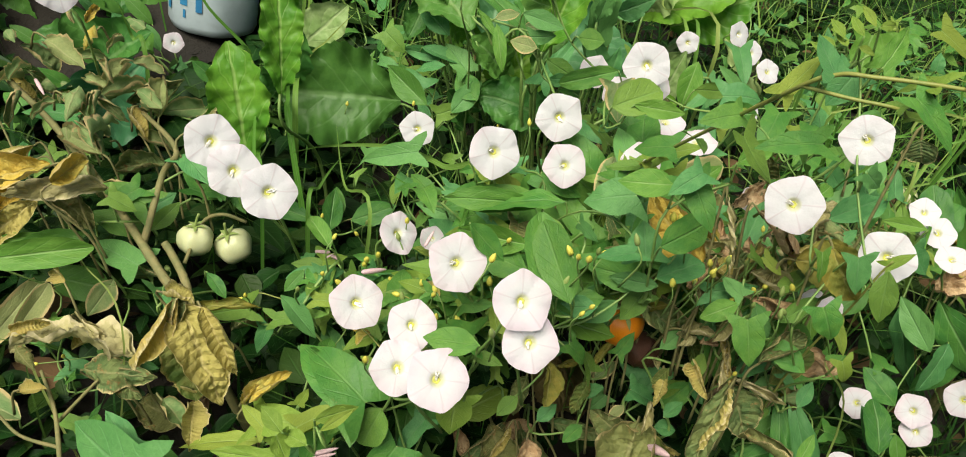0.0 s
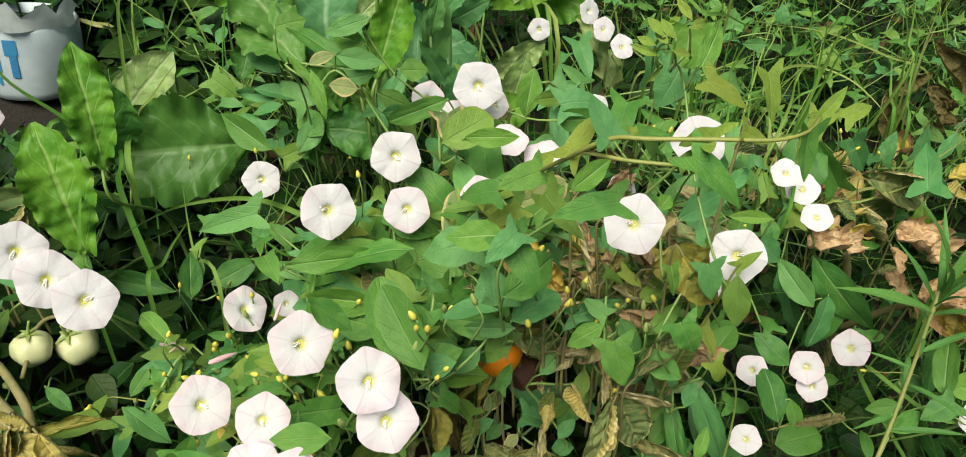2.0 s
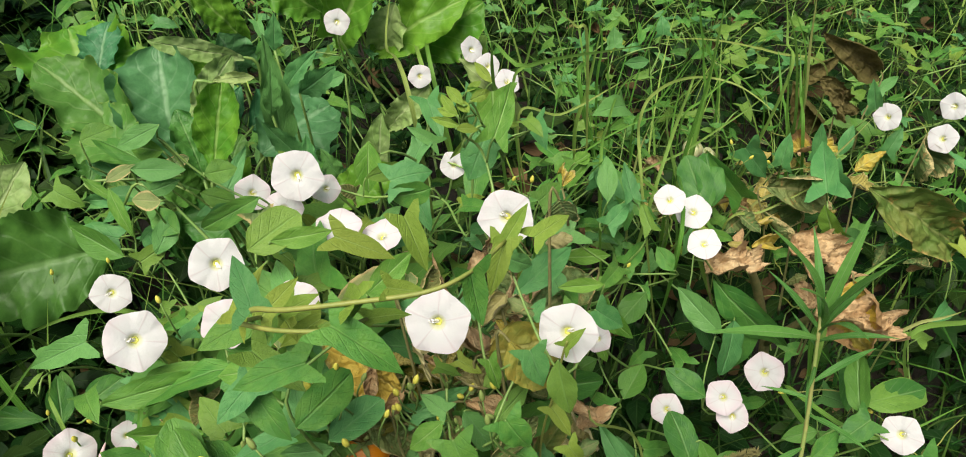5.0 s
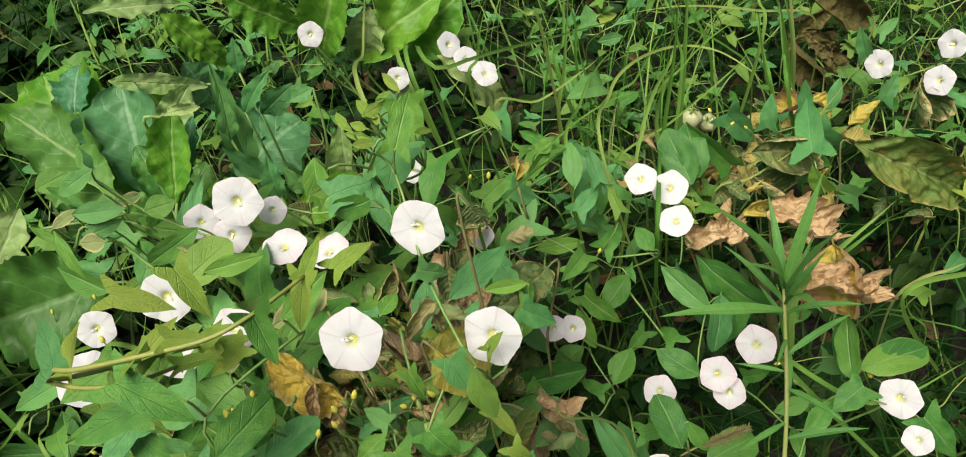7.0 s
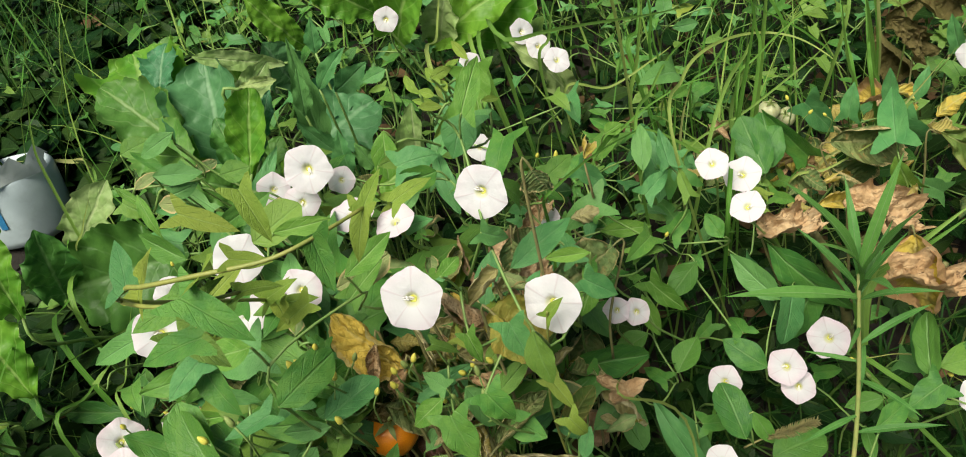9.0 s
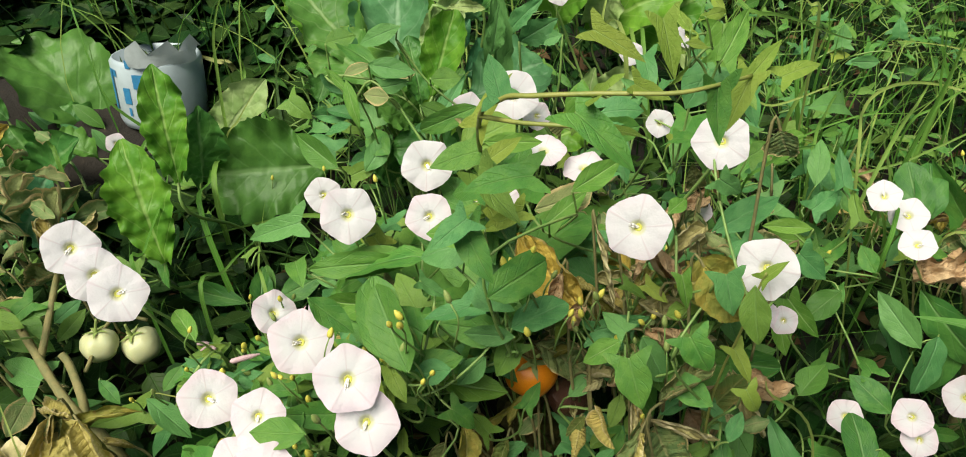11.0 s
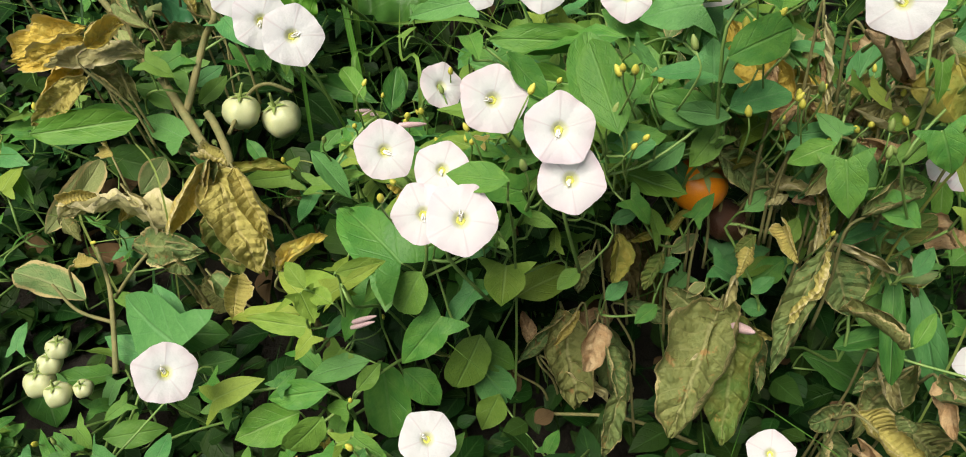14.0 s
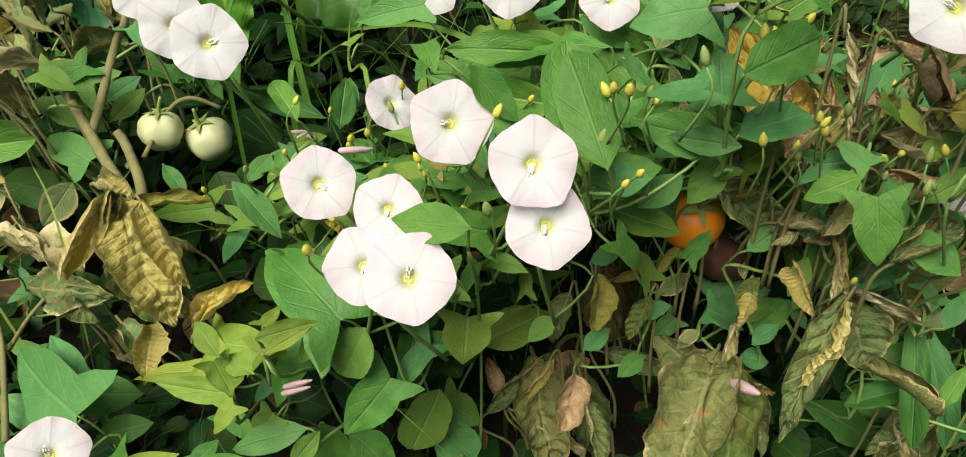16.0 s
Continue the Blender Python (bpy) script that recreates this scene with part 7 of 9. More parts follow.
shoot_leaf(SHOOT_0, (0.181, 0.297, 0.535), (0.192, 0.290, 0.522), BIND)
shoot_leaf(SHOOT_0, (0.174, 0.306, 0.514), (0.162, 0.299, 0.508), BIND_BLUE)
shoot_leaf(SHOOT_0, (0.163, 0.338, 0.450), (0.146, 0.330, 0.452), BIND_BLUE)
shoot_leaf(SHOOT_0, (0.172, 0.310, 0.508), (0.180, 0.298, 0.494), BIND)
shoot_leaf(SHOOT_1, (0.278, 0.353, 0.442), (0.287, 0.351, 0.452), YOUNG)
shoot_leaf(SHOOT_1, (0.270, 0.358, 0.400), (0.276, 0.350, 0.386), YOUNG)
shoot_leaf(SHOOT_0, (0.216, 0.263, 0.574), (0.212, 0.276, 0.564), YOUNG)
shoot_leaf(SHOOT_0, (0.193, 0.273, 0.570), (0.190, 0.286, 0.576), BIND_BLUE)
shoot_leaf(SHOOT_0, (0.251, 0.279, 0.567), (0.258, 0.282, 0.574), YOUNG)
shoot_leaf(SHOOT_0, (0.251, 0.279, 0.567), (0.245, 0.275, 0.555), YOUNG)
shoot_leaf(SHOOT_0, (0.241, 0.266, 0.572), (0.241, 0.262, 0.559), BIND)
shoot_leaf(SHOOT_0, (0.185, 0.285, 0.557), (0.195, 0.289, 0.569), YOUNG)
shoot_leaf(SHOOT_2, (0.216, 0.273, 0.559), (0.226, 0.274, 0.556), YOUNG)
shoot_leaf(SHOOT_2, (0.209, 0.266, 0.565), (0.217, 0.270, 0.567), BIND)

shoot_leaf(SHOOT_0, (0.215, 0.272, 0.585), (0.226, 0.270, 0.577), YOUNG)
shoot_leaf(SHOOT_0, (0.230, 0.272, 0.586), (0.232, 0.268, 0.573), YOUNG)
shoot_leaf(SHOOT_0, (0.258, 0.279, 0.566), (0.268, 0.284, 0.566), YOUNG)
shoot_leaf(SHOOT_0, (0.210, 0.261, 0.571), (0.222, 0.255, 0.558), BIND)
shoot_leaf(SHOOT_0, (0.198, 0.277, 0.546), (0.179, 0.278, 0.542), BIND)
shoot_leaf(SHOOT_0, (0.185, 0.377, 0.467), (0.166, 0.376, 0.458), YOUNG)
shoot_leaf(SHOOT_0, (0.223, 0.264, 0.575), (0.231, 0.265, 0.570), YOUNG)

def clothe_shoot(root, a, b, count, seed):
    """Small leaves all round the lower stem of a shoot."""
    rnd = random.Random(seed)
    a, b = Vector(a), Vector(b)
    for i in range(count):
        p = a.lerp(b, (i + 0.5) / count)
        w = i * 2.4
        d = Vector((math.cos(w), math.sin(w) - 0.2, rnd.uniform(-0.5, 0.5))).normalized() * rnd.uniform(0.013, 0.021)
        shoot_leaf(root, tuple(p), tuple(p + d), YOUNG if rnd.random() < 0.3 else BIND)


clothe_shoot(SHOOT_0, (0.157, 0.430, 0.421), (0.170, 0.381, 0.471), 12, 1)
clothe_shoot(SHOOT_0, (0.170, 0.381, 0.471), (0.183, 0.298, 0.545), 5, 2)


# ---- plastic jar in the grass ----
def jar(place, lean):
    root = thing("plastic_jar", place, "dirty white plastic jar with blue print, lying in the weeds", "jar")
    verts, faces, sides = [], [], 40
    prof = ((0.0, 0.0), (0.034, 0.0), (0.0405, 0.003), (0.043, 0.010), (0.0435, 0.05), (0.0435, 0.066), (0.041, 0.070), (0.0395, 0.070), (0.0395, 0.012), (0.0, 0.008))
    for r, z in prof:
        for s in range(sides):
            w = 6.2832 * s / sides
            k = 1 + 0.03 * noise.noise(Vector((math.cos(w) * 2, math.sin(w) * 2, z * 20)))
            verts.append((r * k * math.cos(w), r * k * math.sin(w), z))
    for j in range(len(prof) - 1):
        for s in range(sides):
            n = (s + 1) % sides
            faces.append((j * sides + s, j * sides + n, (j + 1) * sides + n, (j + 1) * sides + s))
    body = part("body", mesh_of("body", verts, faces, PLASTIC), root, lean)
    # blue print as bars that hug the wall
    def bar(w0, w1, z0, z1):
        v, f = [], []
        for i in range(5):
            w = w0 + (w1 - w0) * i / 4
            k = 1 + 0.03 * noise.noise(Vector((math.cos(w) * 2, math.sin(w) * 2, (z0 + z1) * 10)))
            for z in (z0, z1):
                v.append((0.0442 * k * math.cos(w), 0.0442 * k * math.sin(w), z))
        f = [(2 * i, 2 * i + 2, 2 * i + 3, 2 * i + 1) for i in range(4)]
        part("print", mesh_of("print", v, f, BLUE_INK), body, None, "blue printed bar")
    for w0, w1, z0, z1 in ((-2.25, -2.12, 0.022, 0.062), (-2.28, -1.98, 0.055, 0.062), (-1.80, -1.62, 0.030, 0.046), (-1.72, -1.66, 0.018, 0.026),
                           (-1.42, -1.28, 0.026, 0.06), (-1.50, -1.25, 0.046, 0.060), (-1.62, -1.50, 0.066, 0.074)):
        bar(w0, w1, z0, z1)
    # torn clear sleeve over the rim
    verts, faces = [], []
    for i in range(9):
        w = -1.5 + 1.7 * i / 8
        for j in range(4):
            z = 0.068 + 0.018 * j / 3 + (0.008 * math.sin(i * 2.1) if j == 3 else 0)
            r = 0.0455 + 0.004 * math.sin(i * 1.3 + j)
            verts.append((r * math.cos(w), r * math.sin(w), z))
    faces = [(i * 4 + j, i * 4 + 4 + j, i * 4 + 5 + j, i * 4 + 1 + j) for i in range(8) for j in range(3)]
    part("sleeve", mesh_of("sleeve", verts, faces, CLEAR), body, None, "torn translucent grey sleeve")
    COVER.append((Vector(place) + Vector((0, 0, 0.05)), 0.06))


jar((-0.212, 0.815, 0.315), pose(0, 0, 0, -10, 6, -12))



# ---- upright weed with narrow leaves ----
def narrow_weed(foot, top, leaves, length, label):
    """A straight weed: a tuft of long narrow leaves round its tip, shorter ones down the stem."""
    foot, top = Vector(foot), Vector(top)
    root = thing("narrow_leaved_weed", foot, label, "weed", "weeds")
    axis_ = top - foot
    mid = axis_ * 0.5 + Vector((0.006, 0.004, 0))
    path = [Vector((0, 0, 0)), mid, axis_]
    part("stem", tube("stem", path, 0.0015, 0.001, STRAW_STEM, 7, 6), root)
    meshes = [blade("leaf", tuple(w * 0.72 for w in LANCE), BLADE_LEAF, 12, 2, b, 0.35, 0.006, 2, 0.0, tw, 0.0, s) for s, (b, tw) in enumerate(((0.5, 0.1), (0.9, -0.2), (0.25, 0.3)))]
    rnd = random.Random(5)
    tuft = leaves * 3 // 5
    for i in range(leaves):
        upper = i < tuft
        f = 1.0 - 0.10 * i / tuft if upper else 0.88 - 0.5 * (i - tuft) / (leaves - tuft)
        w = i * 2.39996 + 0.4
        p = axis_ * f + (mid - axis_ * 0.5) * 4 * f * (1 - f)
        rise = (1.9 - 1.7 * i / tuft if upper else 0.2) * rnd.uniform(0.7, 1.3)
        d = Vector((math.cos(w), math.sin(w) * 0.9, rise)).normalized()
        size = length * (rnd.uniform(0.6, 1.35) if upper else rnd.uniform(0.4, 0.8))
        part("leaf", meshes[i % 3], root, aim(p, p + d * size, (0, -0.3, 1)))


STRAW_STEM = plain_material("weed_stem", (0.30, 0.29, 0.10), (0.22, 0.29, 0.08), 100, 0.55)
BLADE_LEAF = leaf_material("weed_leaf", (0.075, 0.22, 0.045), (0.105, 0.27, 0.06), (0.14, 0.30, 0.06), (0.24, 0.38, 0.16), 0.5, laterals=0.0)
narrow_weed((0.390, 0.347, 0.197), (0.428, 0.401, 0.360), 19, 0.056, "upright weed with a straw-coloured stem and narrow green leaves")
narrow_weed((0.46, 0.30, 0.10), (0.475, 0.325, 0.215), 12, 0.034, "short weed with narrow green leaves")


# ---- heights of the plant cover ----
SPOTS = [(c.x, c.y, c.z - 0.03) for c, s in FLOWERS] + [
    (0.13, 0.423, 0.22), (0.18, 0.366, 0.27), (0.22, 0.34, 0.28), (-0.14, 0.30, 0.25), (-0.15, 0.36, 0.30), (0.0, 0.28, 0.27), (0.30, 0.44, 0.25),
    (0.36, 0.38, 0.20), (0.36, 0.46, 0.19), (0.46, 0.53, 0.25), (0.53, 0.48, 0.25), (0.50, 0.70, 0.20), (0.51, 0.84, 0.20), (0.60, 0.54, 0.23),
    (-0.20, 0.60, 0.34), (-0.28, 0.80, 0.37), (-0.30, 1.0, 0.42), (0.0, 1.0, 0.40), (0.30, 1.05, 0.34), (0.60, 1.0, 0.27), (0.9, 0.9, 0.24), (0.7, 1.2, 0.30), (0.0, 1.4, 0.44),
    (-0.40, 0.60, 0.36), (-0.20, 0.72, 0.33)]
SPOT_XY = np.array([(x, y) for x, y, z in SPOTS])
SPOT_Z = np.array([z for x, y, z in SPOTS])


def cover(x, y):
    w = 1 / (((SPOT_XY - (x, y)) ** 2).sum(1) + 0.02 ** 2) ** 1.6
    return float((w * SPOT_Z).sum() / w.sum())


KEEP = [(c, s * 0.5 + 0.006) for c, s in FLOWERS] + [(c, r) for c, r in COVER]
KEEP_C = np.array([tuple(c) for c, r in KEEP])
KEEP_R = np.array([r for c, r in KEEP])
# camera positions; scattered plants stay out of the sight lines to them
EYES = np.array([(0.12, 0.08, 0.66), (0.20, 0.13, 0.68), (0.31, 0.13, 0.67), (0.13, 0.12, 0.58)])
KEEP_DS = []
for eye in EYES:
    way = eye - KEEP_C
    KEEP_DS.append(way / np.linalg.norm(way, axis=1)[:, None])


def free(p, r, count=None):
    """True where a leaf of radius r at p keeps the placed flowers, fruits and leaves (or the first of them) in the
    camera's view.
    """
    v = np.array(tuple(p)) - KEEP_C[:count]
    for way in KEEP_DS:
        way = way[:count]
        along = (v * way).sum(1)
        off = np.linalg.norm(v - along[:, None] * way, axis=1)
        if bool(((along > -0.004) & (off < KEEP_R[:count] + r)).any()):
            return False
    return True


def scatter_vines():
    rnd = random.Random(11)
    made = 0
    for _ in range(24000):
        if made >= SCATTERED:
            break
        x, y = rnd.uniform(-0.34, 0.85), rnd.uniform(0.20, 1.15)
        dense = 0.7 if x < 0.36 else 0.36
        if x < 0.27 and y > 0.50:
            dense = 0.12
        elif x < 0.0:
            dense = 0.45 if y > 0.42 else 0.22
        elif 0.09 < x < 0.40 and y < 0.34:
            dense = 0.08
        elif x < 0.15 and 0.42 < y <= 0.56:
            dense = 0.18
        elif 0.30 < x < 0.62 and y < 0.56:
            dense = 0.02
        elif 0.2 < x < 0.46 and y > 0.55:
            dense = 0.12
        elif x >= 0.40 or y > 0.75:
            dense = 0.1
        if rnd.random() > dense:
            continue
        z = cover(x, y) - abs(rnd.gauss(0.0, 0.022))
        size = rnd.uniform(0.012, 0.028)
        w = rnd.uniform(0, 6.283)
        d = Vector((math.cos(w), math.sin(w), rnd.uniform(-0.7, 0.35))).normalized() * size
        p = Vector((x, y, z))
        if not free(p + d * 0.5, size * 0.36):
            continue
        made += 1
        r = rnd.random()
        bind(p, p + d, YOUNG if r < (0.10 if 0.08 < x < 0.36 and 0.3 < y < 0.52 else 0.035) else OVALS if r < 0.2 else None)


SCATTERED = 1500
scatter_vines()

def scatter_small(seed, count, area, rise, sizes, young):
    """Small leaves that lie on top of the vines."""
    rnd = random.Random(seed)
    made = tries = 0
    while made < count and tries < 6000:
        tries += 1
        x, y = rnd.uniform(area[0], area[1]), rnd.uniform(area[2], area[3])
        size = rnd.uniform(*sizes)
        w = rnd.uniform(0, 6.283)
        d = Vector((math.cos(w), math.sin(w), rnd.uniform(-0.6, 0.3))).normalized() * size
        p = Vector((x, y, cover(x, y) + rnd.uniform(*rise)))
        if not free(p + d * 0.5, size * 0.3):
            continue
        made += 1
        r = rnd.random()
        bind(p, p + d, YOUNG if r < young else rnd.choice((YELLOW, DRY_GREEN, DRY)) if r > 0.92 else None)


scatter_small(5, 110, (0.10, 0.30, 0.38, 0.52), (-0.018, 0.010), (0.010, 0.022), 0.16)
scatter_small(6, 60, (0.14, 0.30, 0.33, 0.46), (-0.006, 0.008), (0.010, 0.018), 0.3)
scatter_small(8, 80, (0.06, 0.20, 0.37, 0.44), (-0.004, 0.014), (0.010, 0.020), 0.45)
scatter_small(12, 80, (0.16, 0.29, 0.35, 0.42), (-0.002, 0.018), (0.010, 0.019), 0.35)
scatter_small(7, 60, (-0.03, 0.12, 0.24, 0.42), (-0.02, 0.004), (0.012, 0.022), 0.2)


WITHER_SHAPES = {}


def wither(seed, count, area, rise, sizes, tints):
    """Small curled leaves of the nearest withered tomato plant."""
    rnd = random.Random(seed)
    made = tries = 0
    prof = (0.06, 0.24, 0.34, 0.36, 0.33, 0.29, 0.22, 0.13, 0.02)
    while made < count and tries < 4000:
        tries += 1
        x, y = rnd.uniform(area[0], area[1]), rnd.uniform(area[2], area[3])
        size = rnd.uniform(*sizes)
        w = rnd.uniform(0, 6.283)
        d = Vector((math.cos(w), math.sin(w), rnd.uniform(-0.9, 0.4))).normalized() * size
        p = Vector((x, y, rnd.uniform(*rise) + (cover(x, y) if rise[0] < 0 else 0)))
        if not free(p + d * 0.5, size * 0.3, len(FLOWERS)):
            continue
        made += 1
        mat, k = rnd.choice(tints), rnd.randrange(5)
        if (mat, k) not in WITHER_SHAPES:
            WITHER_SHAPES[mat, k] = blade("leaf", prof, mat, 14, 5, 0.5 + 0.35 * k, 0.1, 0.05, 2.5, (1.4, 2.2, -1.6, 1.8, 2.6)[k], 0.5 - 0.25 * k, 0.05, k + 3, 0.0, 0.07, 0.04)
        root = nearest_tomato(p)
        at0 = root.matrix_basis.translation
        part("leaf", WITHER_SHAPES[mat, k], root, Matrix.Translation(-at0) @ aim(p, p + d, (rnd.uniform(-0.5, 0.5), -0.6, 1)))
        if rnd.random() < 0.3:
            q = p - at0
            part("stalk", tube("stalk", [q, q - d * 0.4 - Vector((0, 0, 0.004)), q - d * 0.7 - Vector((0, 0, 0.022))], 0.0006, 0.0009, TOM_STEM, 5, 3), root)


wither(31, 40, (-0.24, -0.10, 0.44, 0.58), (0.375, 0.43), (0.014, 0.032), (DUSTY, DUSTY, DUSTY, DUSTY, DUSTY, YELLOW))
wither(32, 12, (-0.16, -0.04, 0.33, 0.42), (0.30, 0.35), (0.015, 0.03), (DRY_GREEN, DRY))
wither(33, 22, (0.18, 0.31, 0.38, 0.47), (-0.026, -0.002), (0.012, 0.026), (DUSTY, TAN, BROWN, DRY_GREEN, YELLOW_OLIVE))
wither(34, 14, (0.24, 0.32, 0.28, 0.34), (-0.05, -0.025), (0.016, 0.034), (DRY_GREEN, DRY_GREEN, DRY, BROWN))
wither(35, 40, (0.44, 0.62, 0.52, 0.74), (-0.012, 0.012), (0.016, 0.036), (DRY_GREEN, BROWN, YELLOW, DRY))
wither(36, 16, (0.22, 0.32, 0.40, 0.52), (0.36, 0.42), (0.012, 0.024), (TAN, YELLOW, DUSTY))
wither(38, 16, (0.18, 0.29, 0.36, 0.42), (-0.004, 0.012), (0.012, 0.024), (TAN, DRY, DUSTY, YELLOW_OLIVE))
wither(37, 30, (0.20, 0.29, 0.37, 0.44), (-0.008, 0.006), (0.010, 0.022), (TAN, DUSTY, TAN, DUSTY, BROWN))
scatter_small(9, 60, (0.40, 0.75, 0.56, 0.95), (-0.02, 0.016), (0.012, 0.026), 0.06)


# ---- runners, leaf stalks and buds of the vines ----
def bud_mesh(name, material, long):
    verts, faces, sides = [], [], 8
    for r, z in ((0.12, 0.0), (0.42, 0.2), (0.52, 0.42 * long), (0.40, 0.75 * long), (0.16, long), (0.02, long + 0.12)):
        for s in range(sides):
            w = 6.2832 * s / sides
            verts.append((r * math.cos(w), r * math.sin(w), z))
    for j in range(5):
        for s in range(sides):
            n = (s + 1) % sides
            faces.append((j * sides + s, j * sides + n, (j + 1) * sides + n, (j + 1) * sides + s))
    faces.append(tuple(range(sides))[::-1])
    return mesh_of(name, verts, faces, material)


BUDS = (bud_mesh("bud", BUD, 1.7), bud_mesh("bud", SEPAL, 2.1))
FADED = bud_mesh("faded_flower", PINK, 3.2)


def finish_vines():
    for k, root in enumerate(VINE_ROOTS):
        at0 = root.matrix_basis.translation
        rnd = random.Random(k + 50)
        left = list(FEET[k])
        if not left:
            continue
        verts, faces = [], []

        def add(points, r0, r1, sides=5, steps=4):
            v, f = tube_data(points, r0, r1, sides, steps)
            faces.extend(tuple(i + len(verts) for i in q) for q in f)
            verts.extend(v)
        chains, chain = [], [left.pop()]
        while left:
            j = min(range(len(left)), key=lambda i: (left[i] - chain[-1]).length)
            q = left.pop(j)
            if (q - chain[-1]).length > 0.07:
                chains.append(chain)
                chain = []
            chain.append(q)
        chains.append(chain)
        for ch in chains:
            low = [p - at0 + Vector((rnd.uniform(-0.006, 0.006), rnd.uniform(0.0, 0.01), -rnd.uniform(0.008, 0.02))) for p in ch]
            start = Vector((low[0].x * 0.5, low[0].y * 0.5 + 0.05, -0.01))
            bow = Vector((rnd.uniform(-0.03, 0.03), 0.03 + rnd.uniform(0, 0.03), 0))
            add([start, start.lerp(low[0], 0.4) + bow, start.lerp(low[0], 0.8) + bow * 0.7] + low, 0.0009, 0.0006)
            for p, q in zip(ch, low):
                add([q, (q + p - at0) / 2 + Vector((0, 0, 0.002)), p - at0], 0.0006, 0.0005, 4, 3)
        part("stem", mesh_of("stem", verts, faces, STEM), root)
        # buds on thin stalks
        feet = [p for p in FEET[k] if p.z > 0.24]
        for i in range(min(44 if 0.0 < at0.x < 0.35 and at0.y < 0.5 else 16, len(feet))):
            p = rnd.choice(feet) - at0
            d = Vector((rnd.uniform(-0.5, 0.5), rnd.uniform(-0.7, 0.2), 1)).normalized()
            h = rnd.uniform(0.010, 0.026)
            top = p + d * h
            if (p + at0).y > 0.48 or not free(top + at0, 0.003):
                continue
            part("bud_stalk", tube("bud_stalk", [p - Vector((0, 0, 0.008)), p + d * h * 0.5 + Vector((rnd.uniform(-0.004, 0.004), 0, 0)), top], 0.0005, 0.0004, STEM, 4, 3), root)
            s = rnd.uniform(0.0022, 0.0034)
            part("bud", BUDS[0 if rnd.random() < 0.65 else 1], root, Matrix.Translation(top) @ d.to_track_quat("Z", "Y").to_matrix().to_4x4() @ Matrix.Diagonal((s, s, s, 1)), "yellow-green bud")


finish_vines()


def bud(p):
    """A yellow-green bud on a thin stalk, on the nearest vine."""
    p = Vector(p)
    rnd = random.Random(int(p.x * 1e5))
    root = VINE_ROOTS[int(np.argmin(((VINE_AT - np.array(p[:2])) ** 2).sum(1)))]
    q = p - root.matrix_basis.translation
    d = Vector((rnd.uniform(-0.6, 0.6), rnd.uniform(-0.5, 0.3), 1)).normalized()
    part("bud_stalk", tube("bud_stalk", [q - d * 0.012 + Vector((rnd.uniform(-0.008, 0.008), 0.008, -0.016)), q - d * 0.008, q], 0.0005, 0.0004, STEM, 4, 4), root)
    s = rnd.uniform(0.0021, 0.0029)
    part("bud", BUDS[0 if rnd.random() < 0.75 else 1], root, Matrix.Translation(q) @ d.to_track_quat("Z", "Y").to_matrix().to_4x4() @ Matrix.Diagonal((s, s, s, 1)), "yellow-green bud")


bud((0.137, 0.317, 0.461))
bud((0.148, 0.342, 0.444))
bud((0.134, 0.330, 0.434))
bud((0.142, 0.321, 0.426))
bud((0.160, 0.320, 0.468))
bud((0.195, 0.362, 0.442))
bud((0.206, 0.368, 0.421))
bud((0.206, 0.359, 0.422))
bud((0.251, 0.433, 0.396))
bud((0.237, 0.374, 0.405))
bud((0.244, 0.356, 0.405))
bud((0.254, 0.371, 0.418))
bud((0.053, 0.405, 0.403))
bud((0.050, 0.398, 0.396))
bud((0.006, 0.512, 0.315))
bud((0.001, 0.505, 0.309))
bud((0.078, 0.331, 0.423))
bud((0.022, 0.369, 0.417))
bud((-0.028, 0.518, 0.312))
bud((0.054, 0.289, 0.420))
bud((0.009, 0.345, 0.403))
bud((0.108, 0.380, 0.416))
bud((0.105, 0.301, 0.429))
bud((0.143, 0.355, 0.393))
bud((0.184, 0.343, 0.428))
bud((0.230, 0.356, 0.360))
bud((0.214, 0.372, 0.421))
bud((0.213, 0.365, 0.426))
bud((0.233, 0.373, 0.403))
bud((0.241, 0.361, 0.412))
bud((0.220, 0.366, 0.401))
bud((0.221, 0.364, 0.398))
bud((0.241, 0.354, 0.404))
bud((0.249, 0.383, 0.415))
bud((0.201, 0.349, 0.432))
bud((0.173, 0.408, 0.361))
bud((0.189, 0.349, 0.466))
bud((0.178, 0.346, 0.462))
bud((0.182, 0.346, 0.462))
bud((0.186, 0.355, 0.441))
bud((-0.028, 0.614, 0.351))
bud((0.032, 0.570, 0.381))
bud((0.294, 0.531, 0.399))
bud((0.305, 0.529, 0.396))
bud((0.483, 0.618, 0.321))
bud((0.494, 0.609, 0.310))
bud((0.492, 0.576, 0.328))
bud((0.101, 0.342, 0.434))
bud((0.136, 0.335, 0.448))
bud((0.141, 0.316, 0.461))
bud((0.136, 0.331, 0.432))
bud((0.146, 0.323, 0.429))
bud((0.150, 0.343, 0.441))
bud((0.202, 0.371, 0.406))
bud((0.203, 0.369, 0.404))
bud((0.228, 0.382, 0.412))
bud((0.248, 0.366, 0.412))
bud((0.272, 0.432, 0.391))
bud((0.228, 0.357, 0.407))
